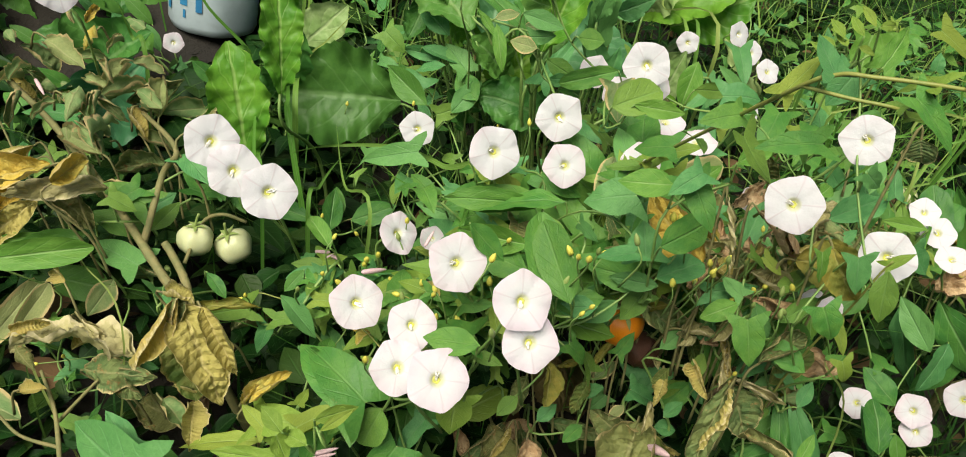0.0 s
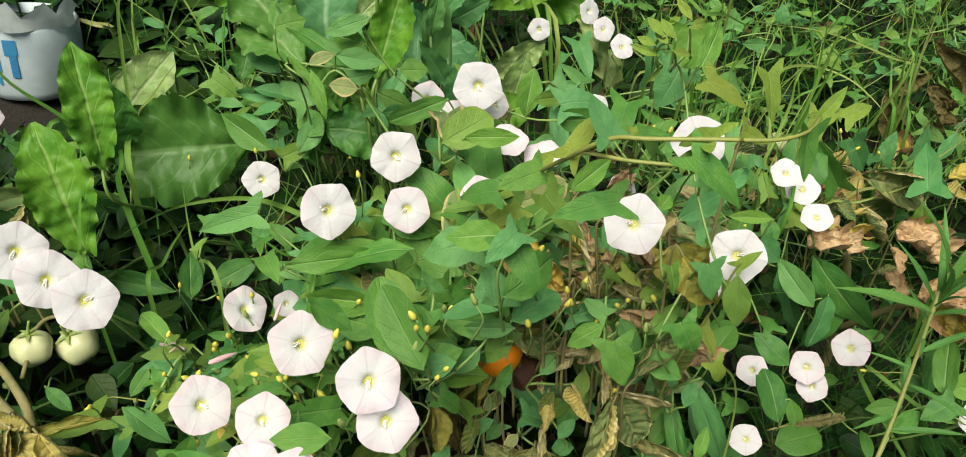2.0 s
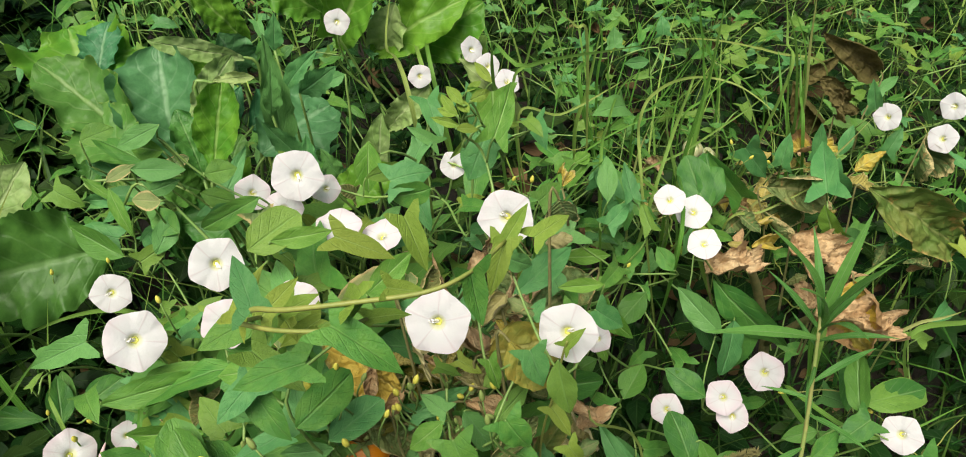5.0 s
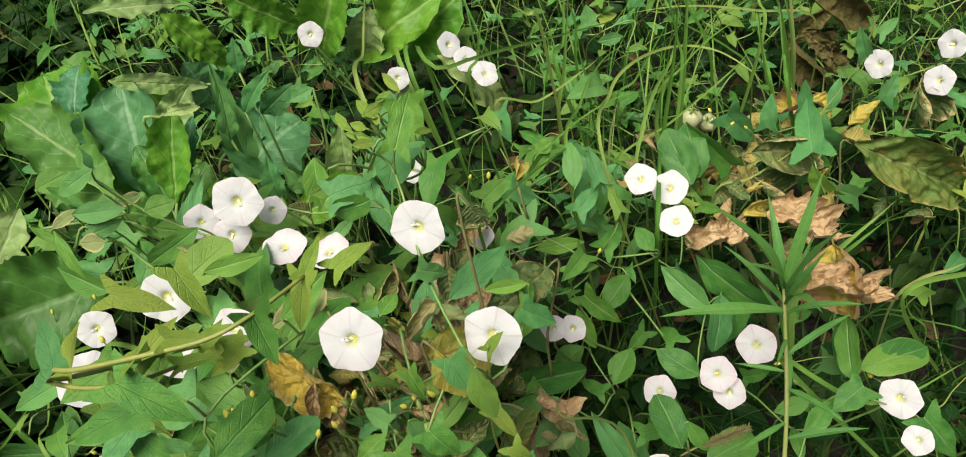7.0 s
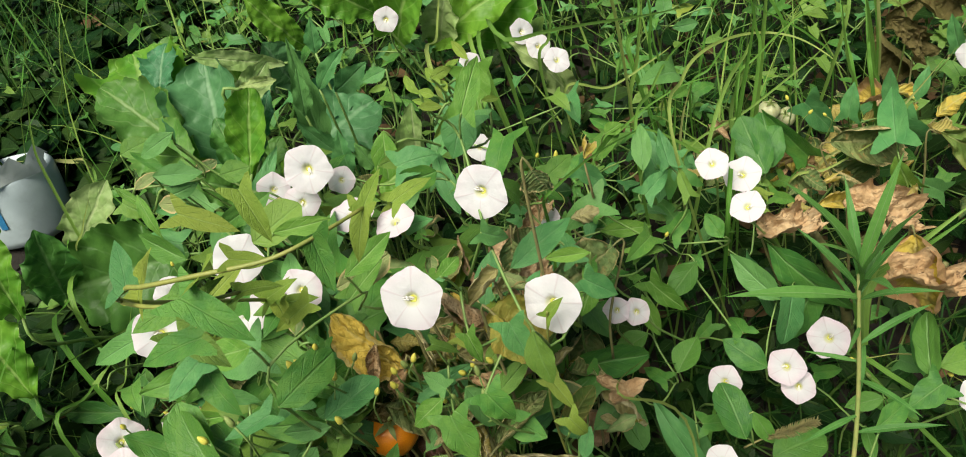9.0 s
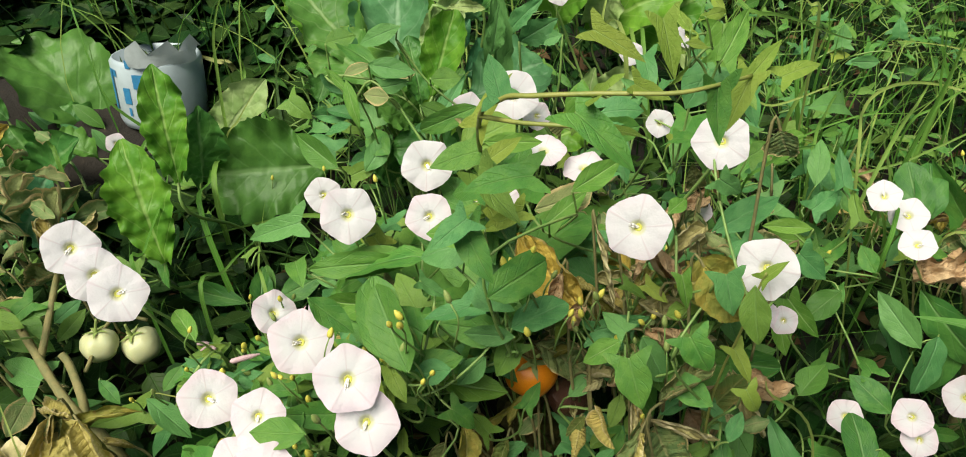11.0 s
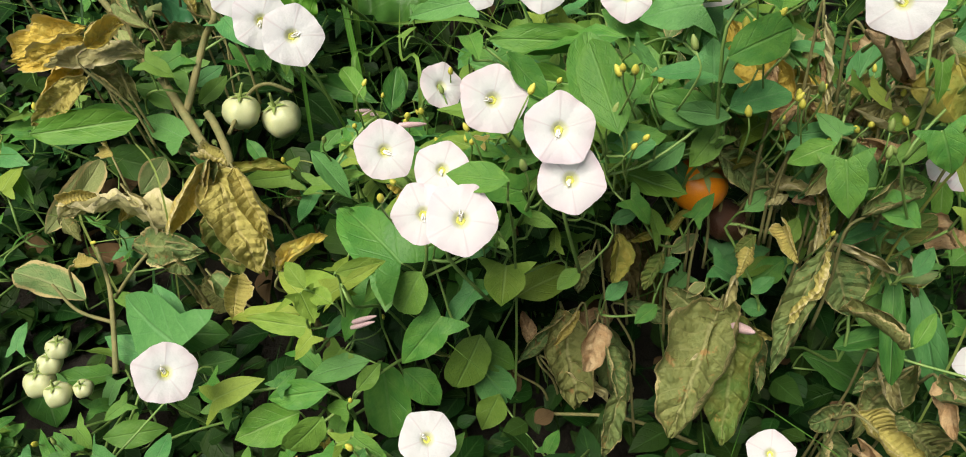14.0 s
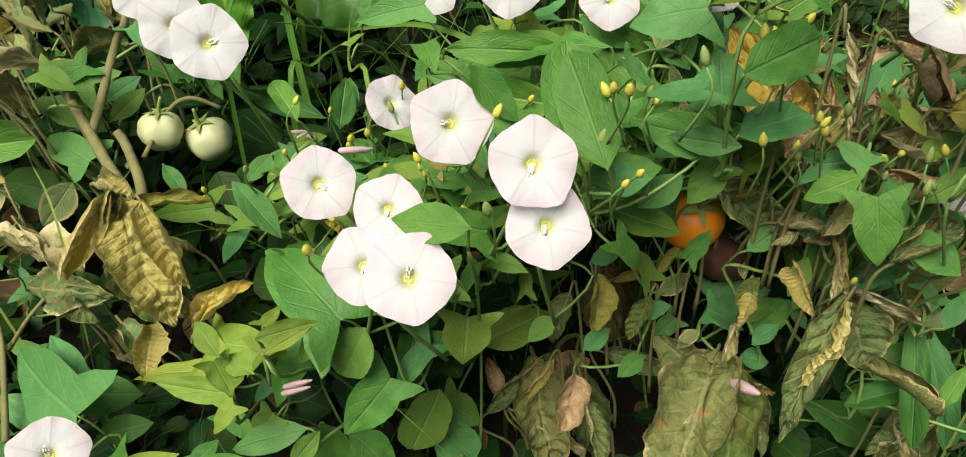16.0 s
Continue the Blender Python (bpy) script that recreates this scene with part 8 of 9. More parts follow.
bud((0.114, 0.417, 0.462))
bud((0.094, 0.578, 0.364))
bud((0.356, 0.502, 0.332))


def tendrils():
    """Thin yellow-green runners that arch over the leaves, tied to the nearest vine."""
    rnd = random.Random(91)
    for k, root in enumerate(VINE_ROOTS):
        at0 = root.matrix_basis.translation
        feet = [p for p in FEET[k] if p.z > 0.2]
        if len(feet) < 6:
            continue
        for _ in range(9):
            p = rnd.choice(feet)
            a = rnd.uniform(0, 6.283)
            n, long = 6, rnd.uniform(0.03, 0.085)
            pts, q = [], p + Vector((0, 0, -0.004))
            for i in range(n):
                pts.append(q - at0)
                a += rnd.uniform(-0.7, 0.7)
                q = q + Vector((math.cos(a), math.sin(a) * 0.8, rnd.uniform(-0.25, 0.75 - 0.2 * i))) * (long / n)
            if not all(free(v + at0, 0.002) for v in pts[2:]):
                continue
            part("tendril", tube("tendril", pts, 0.0006, 0.0003, VINE if rnd.random() < 0.6 else STEM, 4, 3), root)
            if p.y < 0.48 and rnd.random() < 0.6:
                d = (pts[-1] - pts[-2]).normalized()
                s = rnd.uniform(0.0022, 0.0032)
                part("bud", BUDS[0 if rnd.random() < 0.7 else 1], root, Matrix.Translation(pts[-1]) @ d.to_track_quat("Z", "Y").to_matrix().to_4x4() @ Matrix.Diagonal((s, s, s, 1)), "yellow-green bud")


tendrils()


def faded(foot, tip):
    """A spent flower, rolled up and pinkish, on the nearest vine."""
    foot, tip = Vector(foot), Vector(tip)
    root = VINE_ROOTS[int(np.argmin(((VINE_AT - np.array(foot[:2])) ** 2).sum(1)))]
    d = tip - foot
    s = d.length / 3.3
    part("faded_flower", FADED, root, Matrix.Translation(foot - root.matrix_basis.translation) @ d.to_track_quat("Z", "Y").to_matrix().to_4x4() @ Matrix.Diagonal((s * 0.55, s * 0.55, s * 0.9, 1)), "rolled-up faded pink flower")


faded((0.019, 0.306, 0.325), (0.033, 0.307, 0.331))
faded((0.035, 0.370, 0.396), (0.047, 0.381, 0.390))
faded((0.019, 0.387, 0.389), (0.009, 0.395, 0.385))
faded((0.196, 0.358, 0.294), (0.205, 0.335, 0.315))
faded((0.020, 0.307, 0.328), (0.034, 0.308, 0.334))
faded((0.003, 0.398, 0.383), (0.014, 0.393, 0.388))
faded((0.065, 0.389, 0.401), (0.069, 0.399, 0.405))
faded((0.012, 0.385, 0.390), (0.017, 0.388, 0.392))
faded((-0.209, 0.515, 0.410), (-0.199, 0.505, 0.403))


def seed_head(points, radius):
    """A bristly seed spike on a thin stalk."""
    pts = smooth_path(points, 10)
    root = thing("seed_spike", pts[0], "olive bristly grass seed spike", "seed head")
    at0 = pts[0].copy()
    n = len(pts)
    part("stalk", tube("stalk", [p - at0 for p in pts[::5]], 0.0007, 0.0005, STRAW, 5, 3), root)
    verts, faces = [], []
    rnd = random.Random(77)
    for i in range(n // 3, n):
        d = (pts[min(i + 1, n - 1)] - pts[i - 1]).normalized()
        for k in range(16):
            q = pts[i] - at0 + d * rnd.uniform(-0.001, 0.001)
            out = Vector((rnd.gauss(0, 1), rnd.gauss(0, 1), rnd.gauss(0, 1)))
            out = (out - d * out.dot(d)).normalized() + d * 0.7
            size = radius * (0.6 + 0.4 * math.sin(math.pi * (i - n // 3) / max(1, n - n // 3)))
            v, f = tube_data([q, q + out * size * 0.6, q + out * size], 0.0005, 0.0001, 4, 1)
            faces += [tuple(a + len(verts) for a in g) for g in f]
            verts += v
    part("spike", mesh_of("spike", verts, faces, SEED), root)


seed_head([(0.362, 0.416, 0.221), (0.375, 0.409, 0.236), (0.388, 0.406, 0.240), (0.403, 0.404, 0.245)], 0.0042)


def beetle(place, along):
    """A small dark insect on a petal."""
    root = thing("insect", place, "tiny dark insect on a white petal", "insect")
    verts, faces, sides = [], [], 10
    for r, y in ((0.05, -0.5), (0.16, -0.4), (0.2, -0.1), (0.17, 0.15), (0.1, 0.25), (0.13, 0.36), (0.04, 0.5)):
        for s in range(sides):
            w = 6.2832 * s / sides
            verts.append((r * math.cos(w), y, 0.6 * r * math.sin(w)))
    for j in range(6):
        for s in range(sides):
            n = (s + 1) % sides
            faces.append((j * sides + s, j * sides + n, (j + 1) * sides + n, (j + 1) * sides + s))
    part("body", mesh_of("body", verts, faces, INSECT), root, aim((0, 0, 0), along, (0, -0.6, 0.7)))


beetle((0.2403, 0.3578, 0.4671), (0.0018, -0.0007, -0.0010))


# ---- grass, undergrowth and litter ----
def ribbons(name, label, category, count, seed, material, area, tall, wide, lean, ok):
    """Many tapering blades as one mesh."""
    rnd = random.Random(seed)
    verts, faces, uvs = [], [], []
    n = 6
    for _ in range(count):
        x, y = rnd.uniform(area[0], area[1]), rnd.uniform(area[2], area[3])
        if not ok(x, y, rnd):
            continue
        h = rnd.uniform(*tall)
        w = rnd.uniform(*wide)
        a = rnd.uniform(0, 6.283)
        out = rnd.uniform(*lean)
        d, side = Vector((math.cos(a), math.sin(a), 0)), Vector((-math.sin(a), math.cos(a), 0))
        foot = Vector((x, y, ground_z(x, y) - 0.004))
        line = [foot + Vector((0, 0, h * (i / n - 0.35 * out * (i / n) ** 3))) + d * (h * out * (i / n) ** 2) for i in range(n + 1)]
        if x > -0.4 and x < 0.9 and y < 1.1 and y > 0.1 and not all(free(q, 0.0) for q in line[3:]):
            continue
        k = len(verts)
        for i, q in enumerate(line):
            f = i / n
            ww = w * (1 - f) ** 0.6 * (0.55 + f * 1.2 if f < 0.4 else 1.03)
            t = side * ww
            verts += [q - t, q + t]
            uvs += [(0.0, f), (1.0, f)]
        faces += [(k + 2 * i, k + 2 * i + 1, k + 2 * i + 3, k + 2 * i + 2) for i in range(n)]
    return tagged(new(name, mesh_of(name, verts, faces, material, uvs)), label, category, kind="stuff")


def tall_ok(x, y, r):
    return r.random() < (0.0 if x > 0.27 and y < 0.57 else 1.0 if x > 0.42 else 0.55 if y > 0.7 else 0.25)


def low_cover(x, y):
    return cover(x, y) if -0.4 < x < 1.0 and y < 1.3 else ground_z(x, y) + 0.11


ribbons("grass", "dense fine green grass under the weeds", "grass", 9000, 3, GRASS_SHADED, (-0.9, 1.5, 0.12, 2.2), (0.04, 0.15), (0.0008, 0.0022), (0.1, 0.9),
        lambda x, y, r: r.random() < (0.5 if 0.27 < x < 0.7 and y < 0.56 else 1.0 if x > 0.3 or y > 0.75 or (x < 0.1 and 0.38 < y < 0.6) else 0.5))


ribbons("grass", "tall thin yellow-green grass between the weeds", "grass", 2300, 4, GRASS_LIGHT, (-0.3, 1.2, 0.40, 1.5), (0.14, 0.29), (0.0006, 0.0018), (0.3, 1.2), tall_ok)


ribbons("grass", "thin light green grass stems among the bindweed", "grass", 420, 7, GRASS_LIGHT, (-0.14, 0.30, 0.40, 0.70), (0.20, 0.31), (0.0004, 0.0010), (0.4, 1.2), lambda x, y, r: True)


ribbons("grass", "rough green grass round the garden bed", "grass", 16000, 9, GRASS_SHADED, (-3.2, 3.8, -2.4, 5.0), (0.08, 0.22), (0.003, 0.007), (0.2, 1.0),
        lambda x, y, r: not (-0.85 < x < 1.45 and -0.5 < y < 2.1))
ribbons("grass", "dense green grass along the edge of the garden bed", "grass", 15000, 12, GRASS_SHADED, (-1.7, 2.3, -1.2, 3.1), (0.07, 0.18), (0.003, 0.007), (0.2, 1.0),
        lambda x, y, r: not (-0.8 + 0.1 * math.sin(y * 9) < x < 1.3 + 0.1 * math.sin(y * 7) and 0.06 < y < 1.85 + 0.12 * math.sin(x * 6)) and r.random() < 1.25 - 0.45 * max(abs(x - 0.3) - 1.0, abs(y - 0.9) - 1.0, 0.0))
ribbons("grass", "short green grass in the gap between the weeds, coloured dark as if shaded", "grass", 1500, 10, GRASS_SHADED, (0.28, 0.85, 0.20, 0.58), (0.05, 0.11), (0.0008, 0.002), (0.3, 1.1), lambda x, y, r: True)


def leaflets(name, label, category, count, seed, material, area, zs, sizes, profile, flat=0.5):
    """Many small folded leaves as one mesh, below the vines."""
    rnd = random.Random(seed)
    verts, faces, uvs = [], [], []
    n = 5
    xs = [i / (len(profile) - 1) for i in range(len(profile))]
    for _ in range(count):
        x, y = rnd.uniform(area[0], area[1]), rnd.uniform(area[2], area[3])
        top = low_cover(x, y) - 0.035
        if 0.29 < x < 0.64 and 0.20 < y < 0.56:
            if rnd.random() < 0.2:
                continue
            top -= 0.09
        elif x < 0.0 and y < 0.42:
            if rnd.random() < 0.5:
                continue
            top -= 0.035
        low = ground_z(x, y) + 0.006
        z = low + max(0.03, top - low) * rnd.uniform(*zs)
        size = rnd.uniform(*sizes)
        a = rnd.uniform(0, 6.283)
        d = Vector((math.cos(a), math.sin(a), rnd.uniform(-0.6, 0.5))).normalized()
        up = Vector((rnd.uniform(-flat, flat), rnd.uniform(-flat, flat) - 0.2, 1))
        up = (up - d * up.dot(d)).normalized()
        side = d.cross(up)
        p = Vector((x, y, z))
        if not free(p + d * size * 0.5, size * 0.3):
            continue
        bend = rnd.uniform(0.0, 0.35)
        k = len(verts)
        for i in range(n + 1):
            f = i / n
            w = lerp(f, xs, profile) * size
            q = p + d * (size * f) - up * (bend * size * f * f)
            verts += [q - side * w + up * w * 0.3, q, q + side * w + up * w * 0.3]
            uvs += [(0.0, f), (0.5, f), (1.0, f)]
        for i in range(n):
            for j in (0, 1):
                faces.append((k + 3 * i + j, k + 3 * i + j + 1, k + 3 * i + j + 4, k + 3 * i + j + 3))
    return tagged(new(name, mesh_of(name, verts, faces, material, uvs)), label, category, kind="stuff")


leaflets("undergrowth", "dense small-leaved green weeds under the vines", "weeds", 14000, 21, UNDER_SHADED, (-0.8, 1.3, 0.15, 1.9), (0.0, 0.75), (0.012, 0.030), OVATE)
leaflets("undergrowth", "dense narrow-leaved green weeds under the vines", "weeds", 6000, 22, UNDER_SHADED, (-0.8, 1.3, 0.15, 1.9), (0.1, 0.7), (0.016, 0.038), OVAL)
leaflets("undergrowth", "young green weeds between the vines", "weeds", 3000, 24, UNDER_SHADED, (-0.32, 0.42, 0.18, 0.55), (0.25, 0.98), (0.012, 0.028), OVATE)
leaflets("undergrowth", "low broad-leaved green weeds on the bank", "weeds", 3500, 25, UNDER_SHADED, (-0.9, -0.05, 0.55, 1.5), (0.3, 1.1), (0.016, 0.04), OVATE)
leaflets("undergrowth", "broad-leaved green weeds round the jar", "weeds", 1500, 26, UNDER_SHADED, (-0.55, -0.08, 0.62, 1.1), (0.6, 1.35), (0.02, 0.05), OVATE)
leaflets("leaf_litter", "dry brown leaf litter on the soil", "leaf litter", 900, 23, LITTER, (-0.5, 1.0, 0.15, 1.4), (0.0, 0.45), (0.012, 0.035), OVATE, 0.9)


# ---- single grass blades ----
def grass_blade(points, half, material=None, label="long arching green grass blade"):
    """One long blade through points placed to fit the camera's view; many start above the soil."""
    pts = smooth_path(points, 7)
    verts, faces, uvs = [], [], []
    base = pts[0].copy()
    for i, q in enumerate(pts):
        f = i / (len(pts) - 1)
        d = (pts[min(i + 1, len(pts) - 1)] - pts[max(i - 1, 0)]).normalized()
        s = d.cross(Vector((0.15, -0.75, 0.6))).normalized() * half * (1 - f ** 3) * (0.6 + 0.4 * min(1, f * 4))
        u = s.cross(d).normalized() * half * 0.35
        verts += [q - base - s + u, q - base, q - base + s + u]
        uvs += [(0.0, f), (0.5, f), (1.0, f)]
    for i in range(len(pts) - 1):
        for j in (0, 1):
            faces.append((3 * i + j, 3 * i + j + 1, 3 * i + j + 4, 3 * i + j + 3))
    ob = new("grass_blade", mesh_of("grass_blade", verts, faces, material or BLADE, uvs))
    ob.matrix_basis = Matrix.Translation(base)
    return tagged(ob, label, "grass", "single grass blades")


grass_blade([(-0.030, 0.500, 0.040), (0.092, 0.483, 0.364), (0.059, 0.528, 0.359), (0.018, 0.563, 0.349), (-0.032, 0.578, 0.336), (-0.034, 0.482, 0.390)], 0.002)
grass_blade([(0.010, 0.470, 0.040), (0.086, 0.422, 0.377), (0.051, 0.490, 0.359), (0.011, 0.550, 0.337)], 0.0012)
grass_blade([(0.420, 0.600, 0.040), (0.378, 0.534, 0.367), (0.410, 0.621, 0.365), (0.442, 0.657, 0.362), (0.486, 0.690, 0.343), (0.514, 0.678, 0.335), (0.530, 0.653, 0.324), (0.537, 0.637, 0.312)], 0.0013, STRAW_BLADE)
grass_blade([(-0.090, 0.620, 0.050), (-0.060, 0.579, 0.348), (-0.077, 0.666, 0.360), (-0.093, 0.767, 0.372), (-0.082, 0.749, 0.414)], 0.0022)
grass_blade([(-0.260, 0.660, 0.050), (-0.165, 0.576, 0.384), (-0.187, 0.608, 0.399), (-0.179, 0.585, 0.438)], 0.0018)
grass_blade([(-0.100, 0.500, 0.050), (-0.033, 0.424, 0.394), (-0.050, 0.466, 0.398), (-0.076, 0.551, 0.388), (-0.080, 0.582, 0.405)], 0.0012)
grass_blade([(0.240, 0.800, 0.050), (0.245, 0.605, 0.426), (0.240, 0.831, 0.367), (0.266, 0.897, 0.414)], 0.0017, STRAW_BLADE)
grass_blade([(0.290, 0.820, 0.050), (0.275, 0.798, 0.339), (0.289, 0.930, 0.318), (0.314, 0.932, 0.372)], 0.0022)
grass_blade([(0.300, 0.820, 0.050), (0.269, 0.814, 0.333), (0.276, 0.964, 0.308), (0.290, 0.961, 0.371)], 0.0022)
grass_blade([(0.440, 0.750, 0.050), (0.398, 0.739, 0.317), (0.415, 0.774, 0.337), (0.429, 0.796, 0.377)], 0.0022)
grass_blade([(0.500, 0.620, 0.050), (0.443, 0.626, 0.287), (0.534, 0.872, 0.196), (0.524, 0.777, 0.340)], 0.0024)
grass_blade([(0.580, 0.680, 0.050), (0.545, 0.643, 0.292), (0.550, 0.668, 0.323), (0.560, 0.699, 0.350)], 0.002)
grass_blade([(0.600, 0.680, 0.050), (0.555, 0.636, 0.291), (0.566, 0.665, 0.317), (0.579, 0.696, 0.349)], 0.002)
grass_blade([(0.432, 0.405, 0.300), (0.440, 0.414, 0.335), (0.505, 0.489, 0.270), (0.563, 0.506, 0.283)], 0.003)
grass_blade([(0.620, 0.500, 0.050), (0.530, 0.448, 0.254), (0.593, 0.464, 0.236), (0.629, 0.468, 0.225)], 0.0022)
grass_blade([(0.520, 0.400, 0.100), (0.456, 0.470, 0.210), (0.483, 0.404, 0.226), (0.551, 0.406, 0.232)], 0.002)
grass_blade([(-0.200, 0.400, 0.050), (-0.097, 0.358, 0.338), (-0.147, 0.415, 0.347), (-0.169, 0.445, 0.369)], 0.0006, STRAW_BLADE)
grass_blade([(-0.140, 0.360, 0.050), (-0.176, 0.380, 0.305), (-0.161, 0.419, 0.327)], 0.0009, STRAW_BLADE)
grass_blade([(0.300, 0.360, 0.060), (0.332, 0.412, 0.252), (0.297, 0.396, 0.331), (0.321, 0.458, 0.280)], 0.0009, STRAW_BLADE)
grass_blade([(0.100, 0.400, 0.050), (0.116, 0.449, 0.189), (0.145, 0.439, 0.217), (0.167, 0.403, 0.272)], 0.0016)
grass_blade([(0.260, 0.340, 0.050), (0.353, 0.467, 0.176), (0.381, 0.530, 0.151), (0.324, 0.454, 0.280)], 0.0016)
grass_blade([(-0.280, 0.660, 0.050), (-0.114, 0.584, 0.384), (-0.099, 0.612, 0.389), (-0.128, 0.610, 0.433), (-0.137, 0.631, 0.473)], 0.0016)
grass_blade([(-0.030, 0.520, 0.050), (-0.048, 0.532, 0.354), (-0.073, 0.611, 0.362), (-0.108, 0.730, 0.376)], 0.0022)
grass_blade([(0.000, 0.460, 0.050), (0.077, 0.402, 0.383), (0.082, 0.457, 0.381), (0.096, 0.442, 0.419)], 0.0012)
grass_blade([(-0.040, 0.470, 0.050), (-0.014, 0.440, 0.360), (-0.016, 0.484, 0.366), (-0.020, 0.566, 0.338)], 0.0014)
grass_blade([(-0.040, 0.490, 0.050), (0.023, 0.445, 0.361), (-0.007, 0.509, 0.350), (-0.036, 0.608, 0.338)], 0.0012)
grass_blade([(0.240, 0.460, 0.050), (0.285, 0.466, 0.366), (0.306, 0.456, 0.432), (0.439, 0.725, 0.275)], 0.001)
grass_blade([(0.340, 0.600, 0.050), (0.421, 0.609, 0.320), (0.497, 0.729, 0.312), (0.490, 0.672, 0.404)], 0.0016)
grass_blade([(0.400, 0.640, 0.050), (0.480, 0.677, 0.301), (0.487, 0.684, 0.355), (0.476, 0.674, 0.426)], 0.0016)
grass_blade([(0.460, 0.700, 0.050), (0.530, 0.638, 0.337), (0.544, 0.659, 0.378), (0.545, 0.670, 0.415)], 0.0016)
grass_blade([(0.300, 0.580, 0.050), (0.293, 0.551, 0.448), (0.303, 0.490, 0.496), (0.403, 0.655, 0.404), (0.457, 0.717, 0.368)], 0.0012)
grass_blade([(0.360, 0.600, 0.050), (0.358, 0.562, 0.351), (0.392, 0.644, 0.351), (0.437, 0.732, 0.329), (0.482, 0.770, 0.317)], 0.0012)
grass_blade([(0.400, 0.620, 0.050), (0.408, 0.538, 0.317), (0.480, 0.733, 0.252), (0.505, 0.764, 0.310)], 0.0018)
grass_blade([(0.430, 0.406, 0.305), (0.436, 0.414, 0.337), (0.510, 0.482, 0.277), (0.547, 0.490, 0.286)], 0.0022)
grass_blade([(0.435, 0.656, 0.142), (0.435, 0.636, 0.252), (0.441, 0.632, 0.278), (0.452, 0.628, 0.329), (0.462, 0.624, 0.375), (0.468, 0.620, 0.416)], 0.0023, BLADE)
grass_blade([(0.538, 0.652, 0.190), (0.538, 0.632, 0.300), (0.533, 0.628, 0.327), (0.528, 0.624, 0.363), (0.525, 0.620, 0.393)], 0.0015, BLADE)
grass_blade([(0.578, 0.692, 0.151), (0.578, 0.672, 0.261), (0.572, 0.668, 0.290), (0.566, 0.664, 0.324), (0.562, 0.660, 0.362)], 0.0016, BLADE)
grass_blade([(0.387, 0.752, 0.176), (0.387, 0.732, 0.286), (0.399, 0.728, 0.328), (0.407, 0.724, 0.363), (0.415, 0.720, 0.398)], 0.0019, BLADE)
grass_blade([(0.414, 0.728, 0.216), (0.414, 0.708, 0.326), (0.412, 0.704, 0.358), (0.414, 0.700, 0.393)], 0.0010, BLADE)
grass_blade([(0.463, 0.692, 0.202), (0.463, 0.672, 0.312), (0.481, 0.668, 0.335), (0.508, 0.664, 0.356), (0.537, 0.660, 0.367)], 0.0010, BLADE)
grass_blade([(0.550, 0.712, 0.178), (0.550, 0.692, 0.288), (0.531, 0.688, 0.325), (0.497, 0.684, 0.360), (0.465, 0.680, 0.393)], 0.0011, BLADE)
grass_blade([(0.436, 0.732, 0.185), (0.436, 0.712, 0.295), (0.455, 0.708, 0.314), (0.476, 0.704, 0.343), (0.488, 0.700, 0.362)], 0.0011, BLADE)
grass_blade([(0.384, 0.628, 0.186), (0.384, 0.608, 0.296), (0.394, 0.604, 0.336), (0.399, 0.600, 0.371)], 0.0014, BLADE)
grass_blade([(0.394, 0.628, 0.182), (0.394, 0.608, 0.292), (0.400, 0.604, 0.339), (0.411, 0.600, 0.374)], 0.0012, STRAW_BLADE)
grass_blade([(0.529, 0.640, 0.101), (0.529, 0.620, 0.211), (0.503, 0.624, 0.254), (0.483, 0.628, 0.289), (0.466, 0.632, 0.300)], 0.0010, BLADE)
grass_blade([(0.468, 0.612, 0.154), (0.468, 0.592, 0.264), (0.497, 0.588, 0.272), (0.526, 0.584, 0.285), (0.549, 0.580, 0.300)], 0.0010, STRAW_BLADE)
grass_blade([(0.667, 0.578, 0.068), (0.667, 0.558, 0.178), (0.606, 0.554, 0.226), (0.573, 0.550, 0.248)], 0.0010, BLADE)
grass_blade([(0.554, 0.512, 0.082), (0.554, 0.492, 0.192), (0.572, 0.488, 0.216), (0.591, 0.484, 0.221), (0.605, 0.480, 0.228)], 0.0016, STRAW_BLADE)
grass_blade([(0.600, 0.528, 0.009), (0.600, 0.508, 0.119), (0.580, 0.504, 0.160), (0.569, 0.500, 0.203)], 0.0010, BLADE)
grass_blade([(0.333, 0.720, 0.231), (0.333, 0.700, 0.341), (0.369, 0.704, 0.329), (0.411, 0.708, 0.339), (0.430, 0.712, 0.344)], 0.0011, STRAW_BLADE)
grass_blade([(0.315, 0.632, 0.304), (0.315, 0.612, 0.414), (0.325, 0.608, 0.434), (0.331, 0.604, 0.453), (0.340, 0.600, 0.472)], 0.0011, BLADE)
grass_blade([(0.374, 0.648, 0.322), (0.374, 0.628, 0.432), (0.366, 0.624, 0.445), (0.352, 0.620, 0.462)], 0.0013, STRAW_BLADE)
grass_blade([(0.605, 0.752, 0.121), (0.605, 0.732, 0.231), (0.600, 0.728, 0.290), (0.589, 0.724, 0.343), (0.568, 0.720, 0.391)], 0.0021, BLADE)
grass_blade([(0.595, 0.728, 0.142), (0.595, 0.708, 0.252), (0.590, 0.704, 0.335), (0.562, 0.700, 0.400)], 0.0014, BLADE)
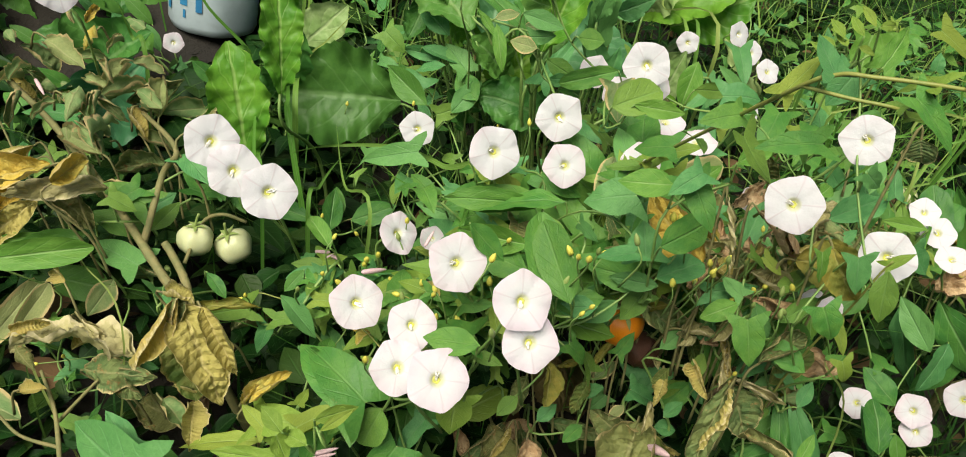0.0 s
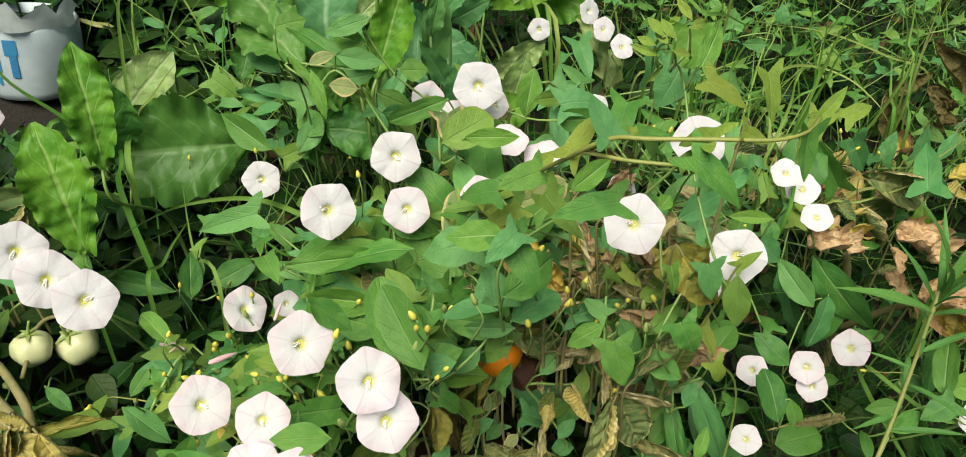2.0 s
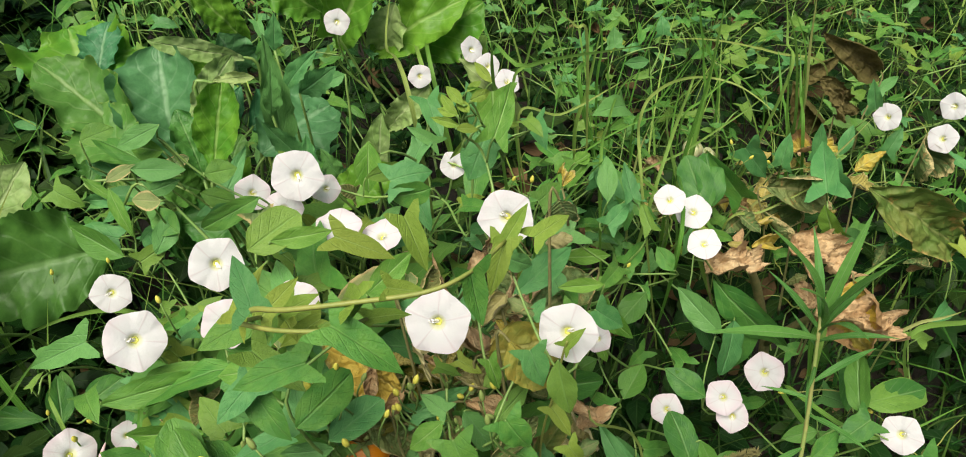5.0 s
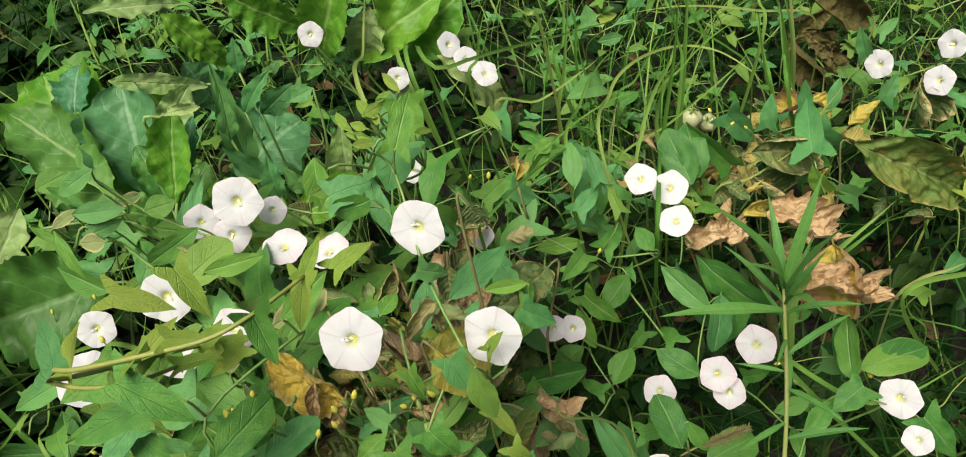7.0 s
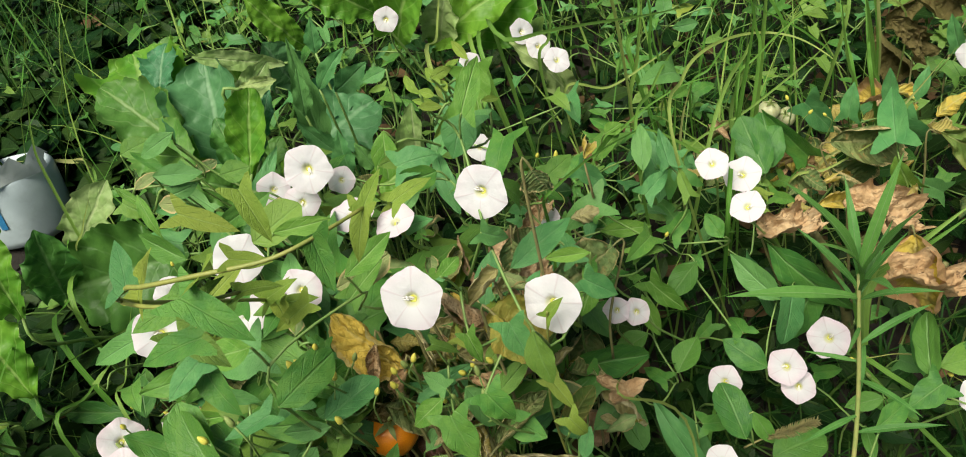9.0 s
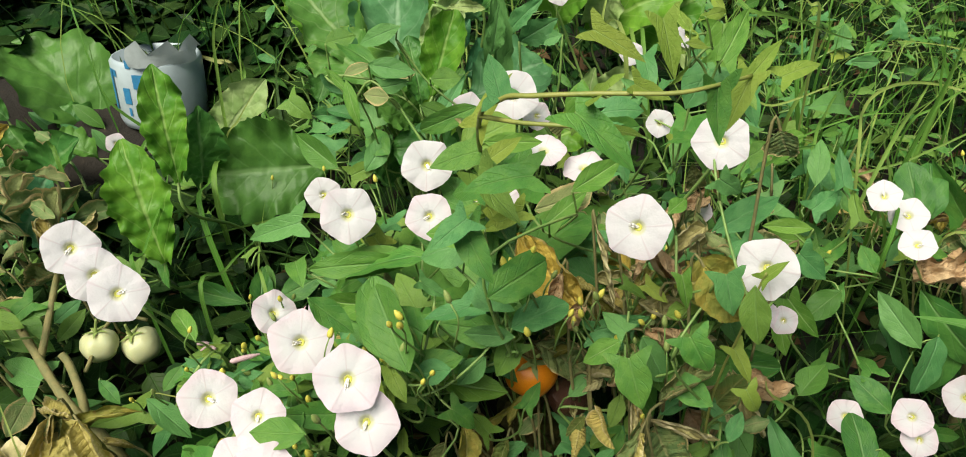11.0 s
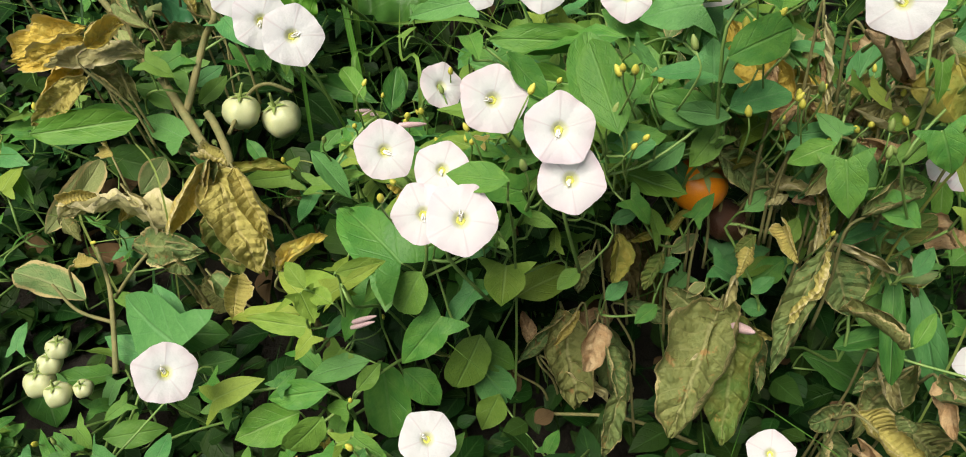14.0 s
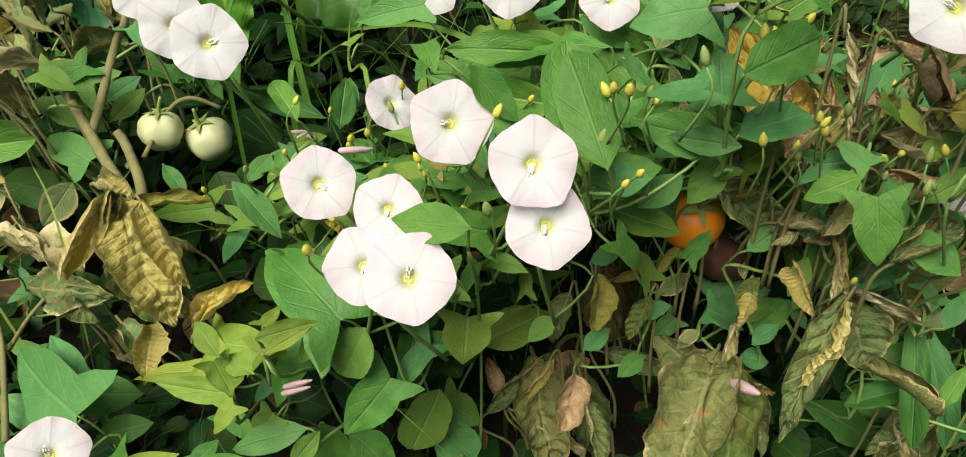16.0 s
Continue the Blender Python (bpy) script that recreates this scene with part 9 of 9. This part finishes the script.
grass_blade([(0.480, 0.712, 0.134), (0.480, 0.692, 0.244), (0.490, 0.688, 0.317), (0.496, 0.684, 0.365), (0.502, 0.680, 0.417)], 0.0025, BLADE)
grass_blade([(0.597, 0.728, 0.158), (0.597, 0.708, 0.268), (0.593, 0.704, 0.346), (0.591, 0.700, 0.396)], 0.0020, STRAW_BLADE)
grass_blade([(0.632, 0.752, 0.182), (0.632, 0.732, 0.292), (0.576, 0.728, 0.326), (0.511, 0.724, 0.356), (0.452, 0.720, 0.371)], 0.0012, STRAW_BLADE)
grass_blade([(0.412, 0.692, 0.150), (0.412, 0.672, 0.260), (0.469, 0.668, 0.289), (0.522, 0.664, 0.320), (0.538, 0.660, 0.337)], 0.0011, BLADE)
grass_blade([(0.498, 0.632, 0.144), (0.498, 0.612, 0.254), (0.540, 0.608, 0.272), (0.568, 0.604, 0.301), (0.591, 0.600, 0.331)], 0.0013, STRAW_BLADE)
grass_blade([(0.316, 0.652, 0.174), (0.316, 0.632, 0.284), (0.359, 0.628, 0.334), (0.405, 0.624, 0.357), (0.442, 0.620, 0.359)], 0.0010, BLADE)
grass_blade([(0.425, 0.608, 0.174), (0.425, 0.588, 0.284), (0.386, 0.584, 0.346), (0.350, 0.580, 0.372)], 0.0014, BLADE)
grass_blade([(0.562, 0.828, 0.142), (0.562, 0.808, 0.252), (0.540, 0.804, 0.320), (0.534, 0.800, 0.363)], 0.0019, BLADE)
grass_blade([(0.418, 0.778, 0.206), (0.418, 0.758, 0.316), (0.424, 0.754, 0.360), (0.417, 0.750, 0.400)], 0.0014, BLADE)
grass_blade([(-0.062, 0.648, 0.261), (-0.062, 0.628, 0.371), (-0.041, 0.624, 0.402), (-0.015, 0.620, 0.430)], 0.0009, STRAW_BLADE)
grass_blade([(-0.138, 0.870, 0.233), (-0.138, 0.850, 0.343), (-0.159, 0.854, 0.358), (-0.212, 0.858, 0.376)], 0.0031, STRAW_BLADE)
grass_blade([(-0.083, 0.692, 0.221), (-0.083, 0.672, 0.331), (-0.066, 0.668, 0.431), (-0.053, 0.664, 0.465), (-0.031, 0.660, 0.499)], 0.0014, BLADE)
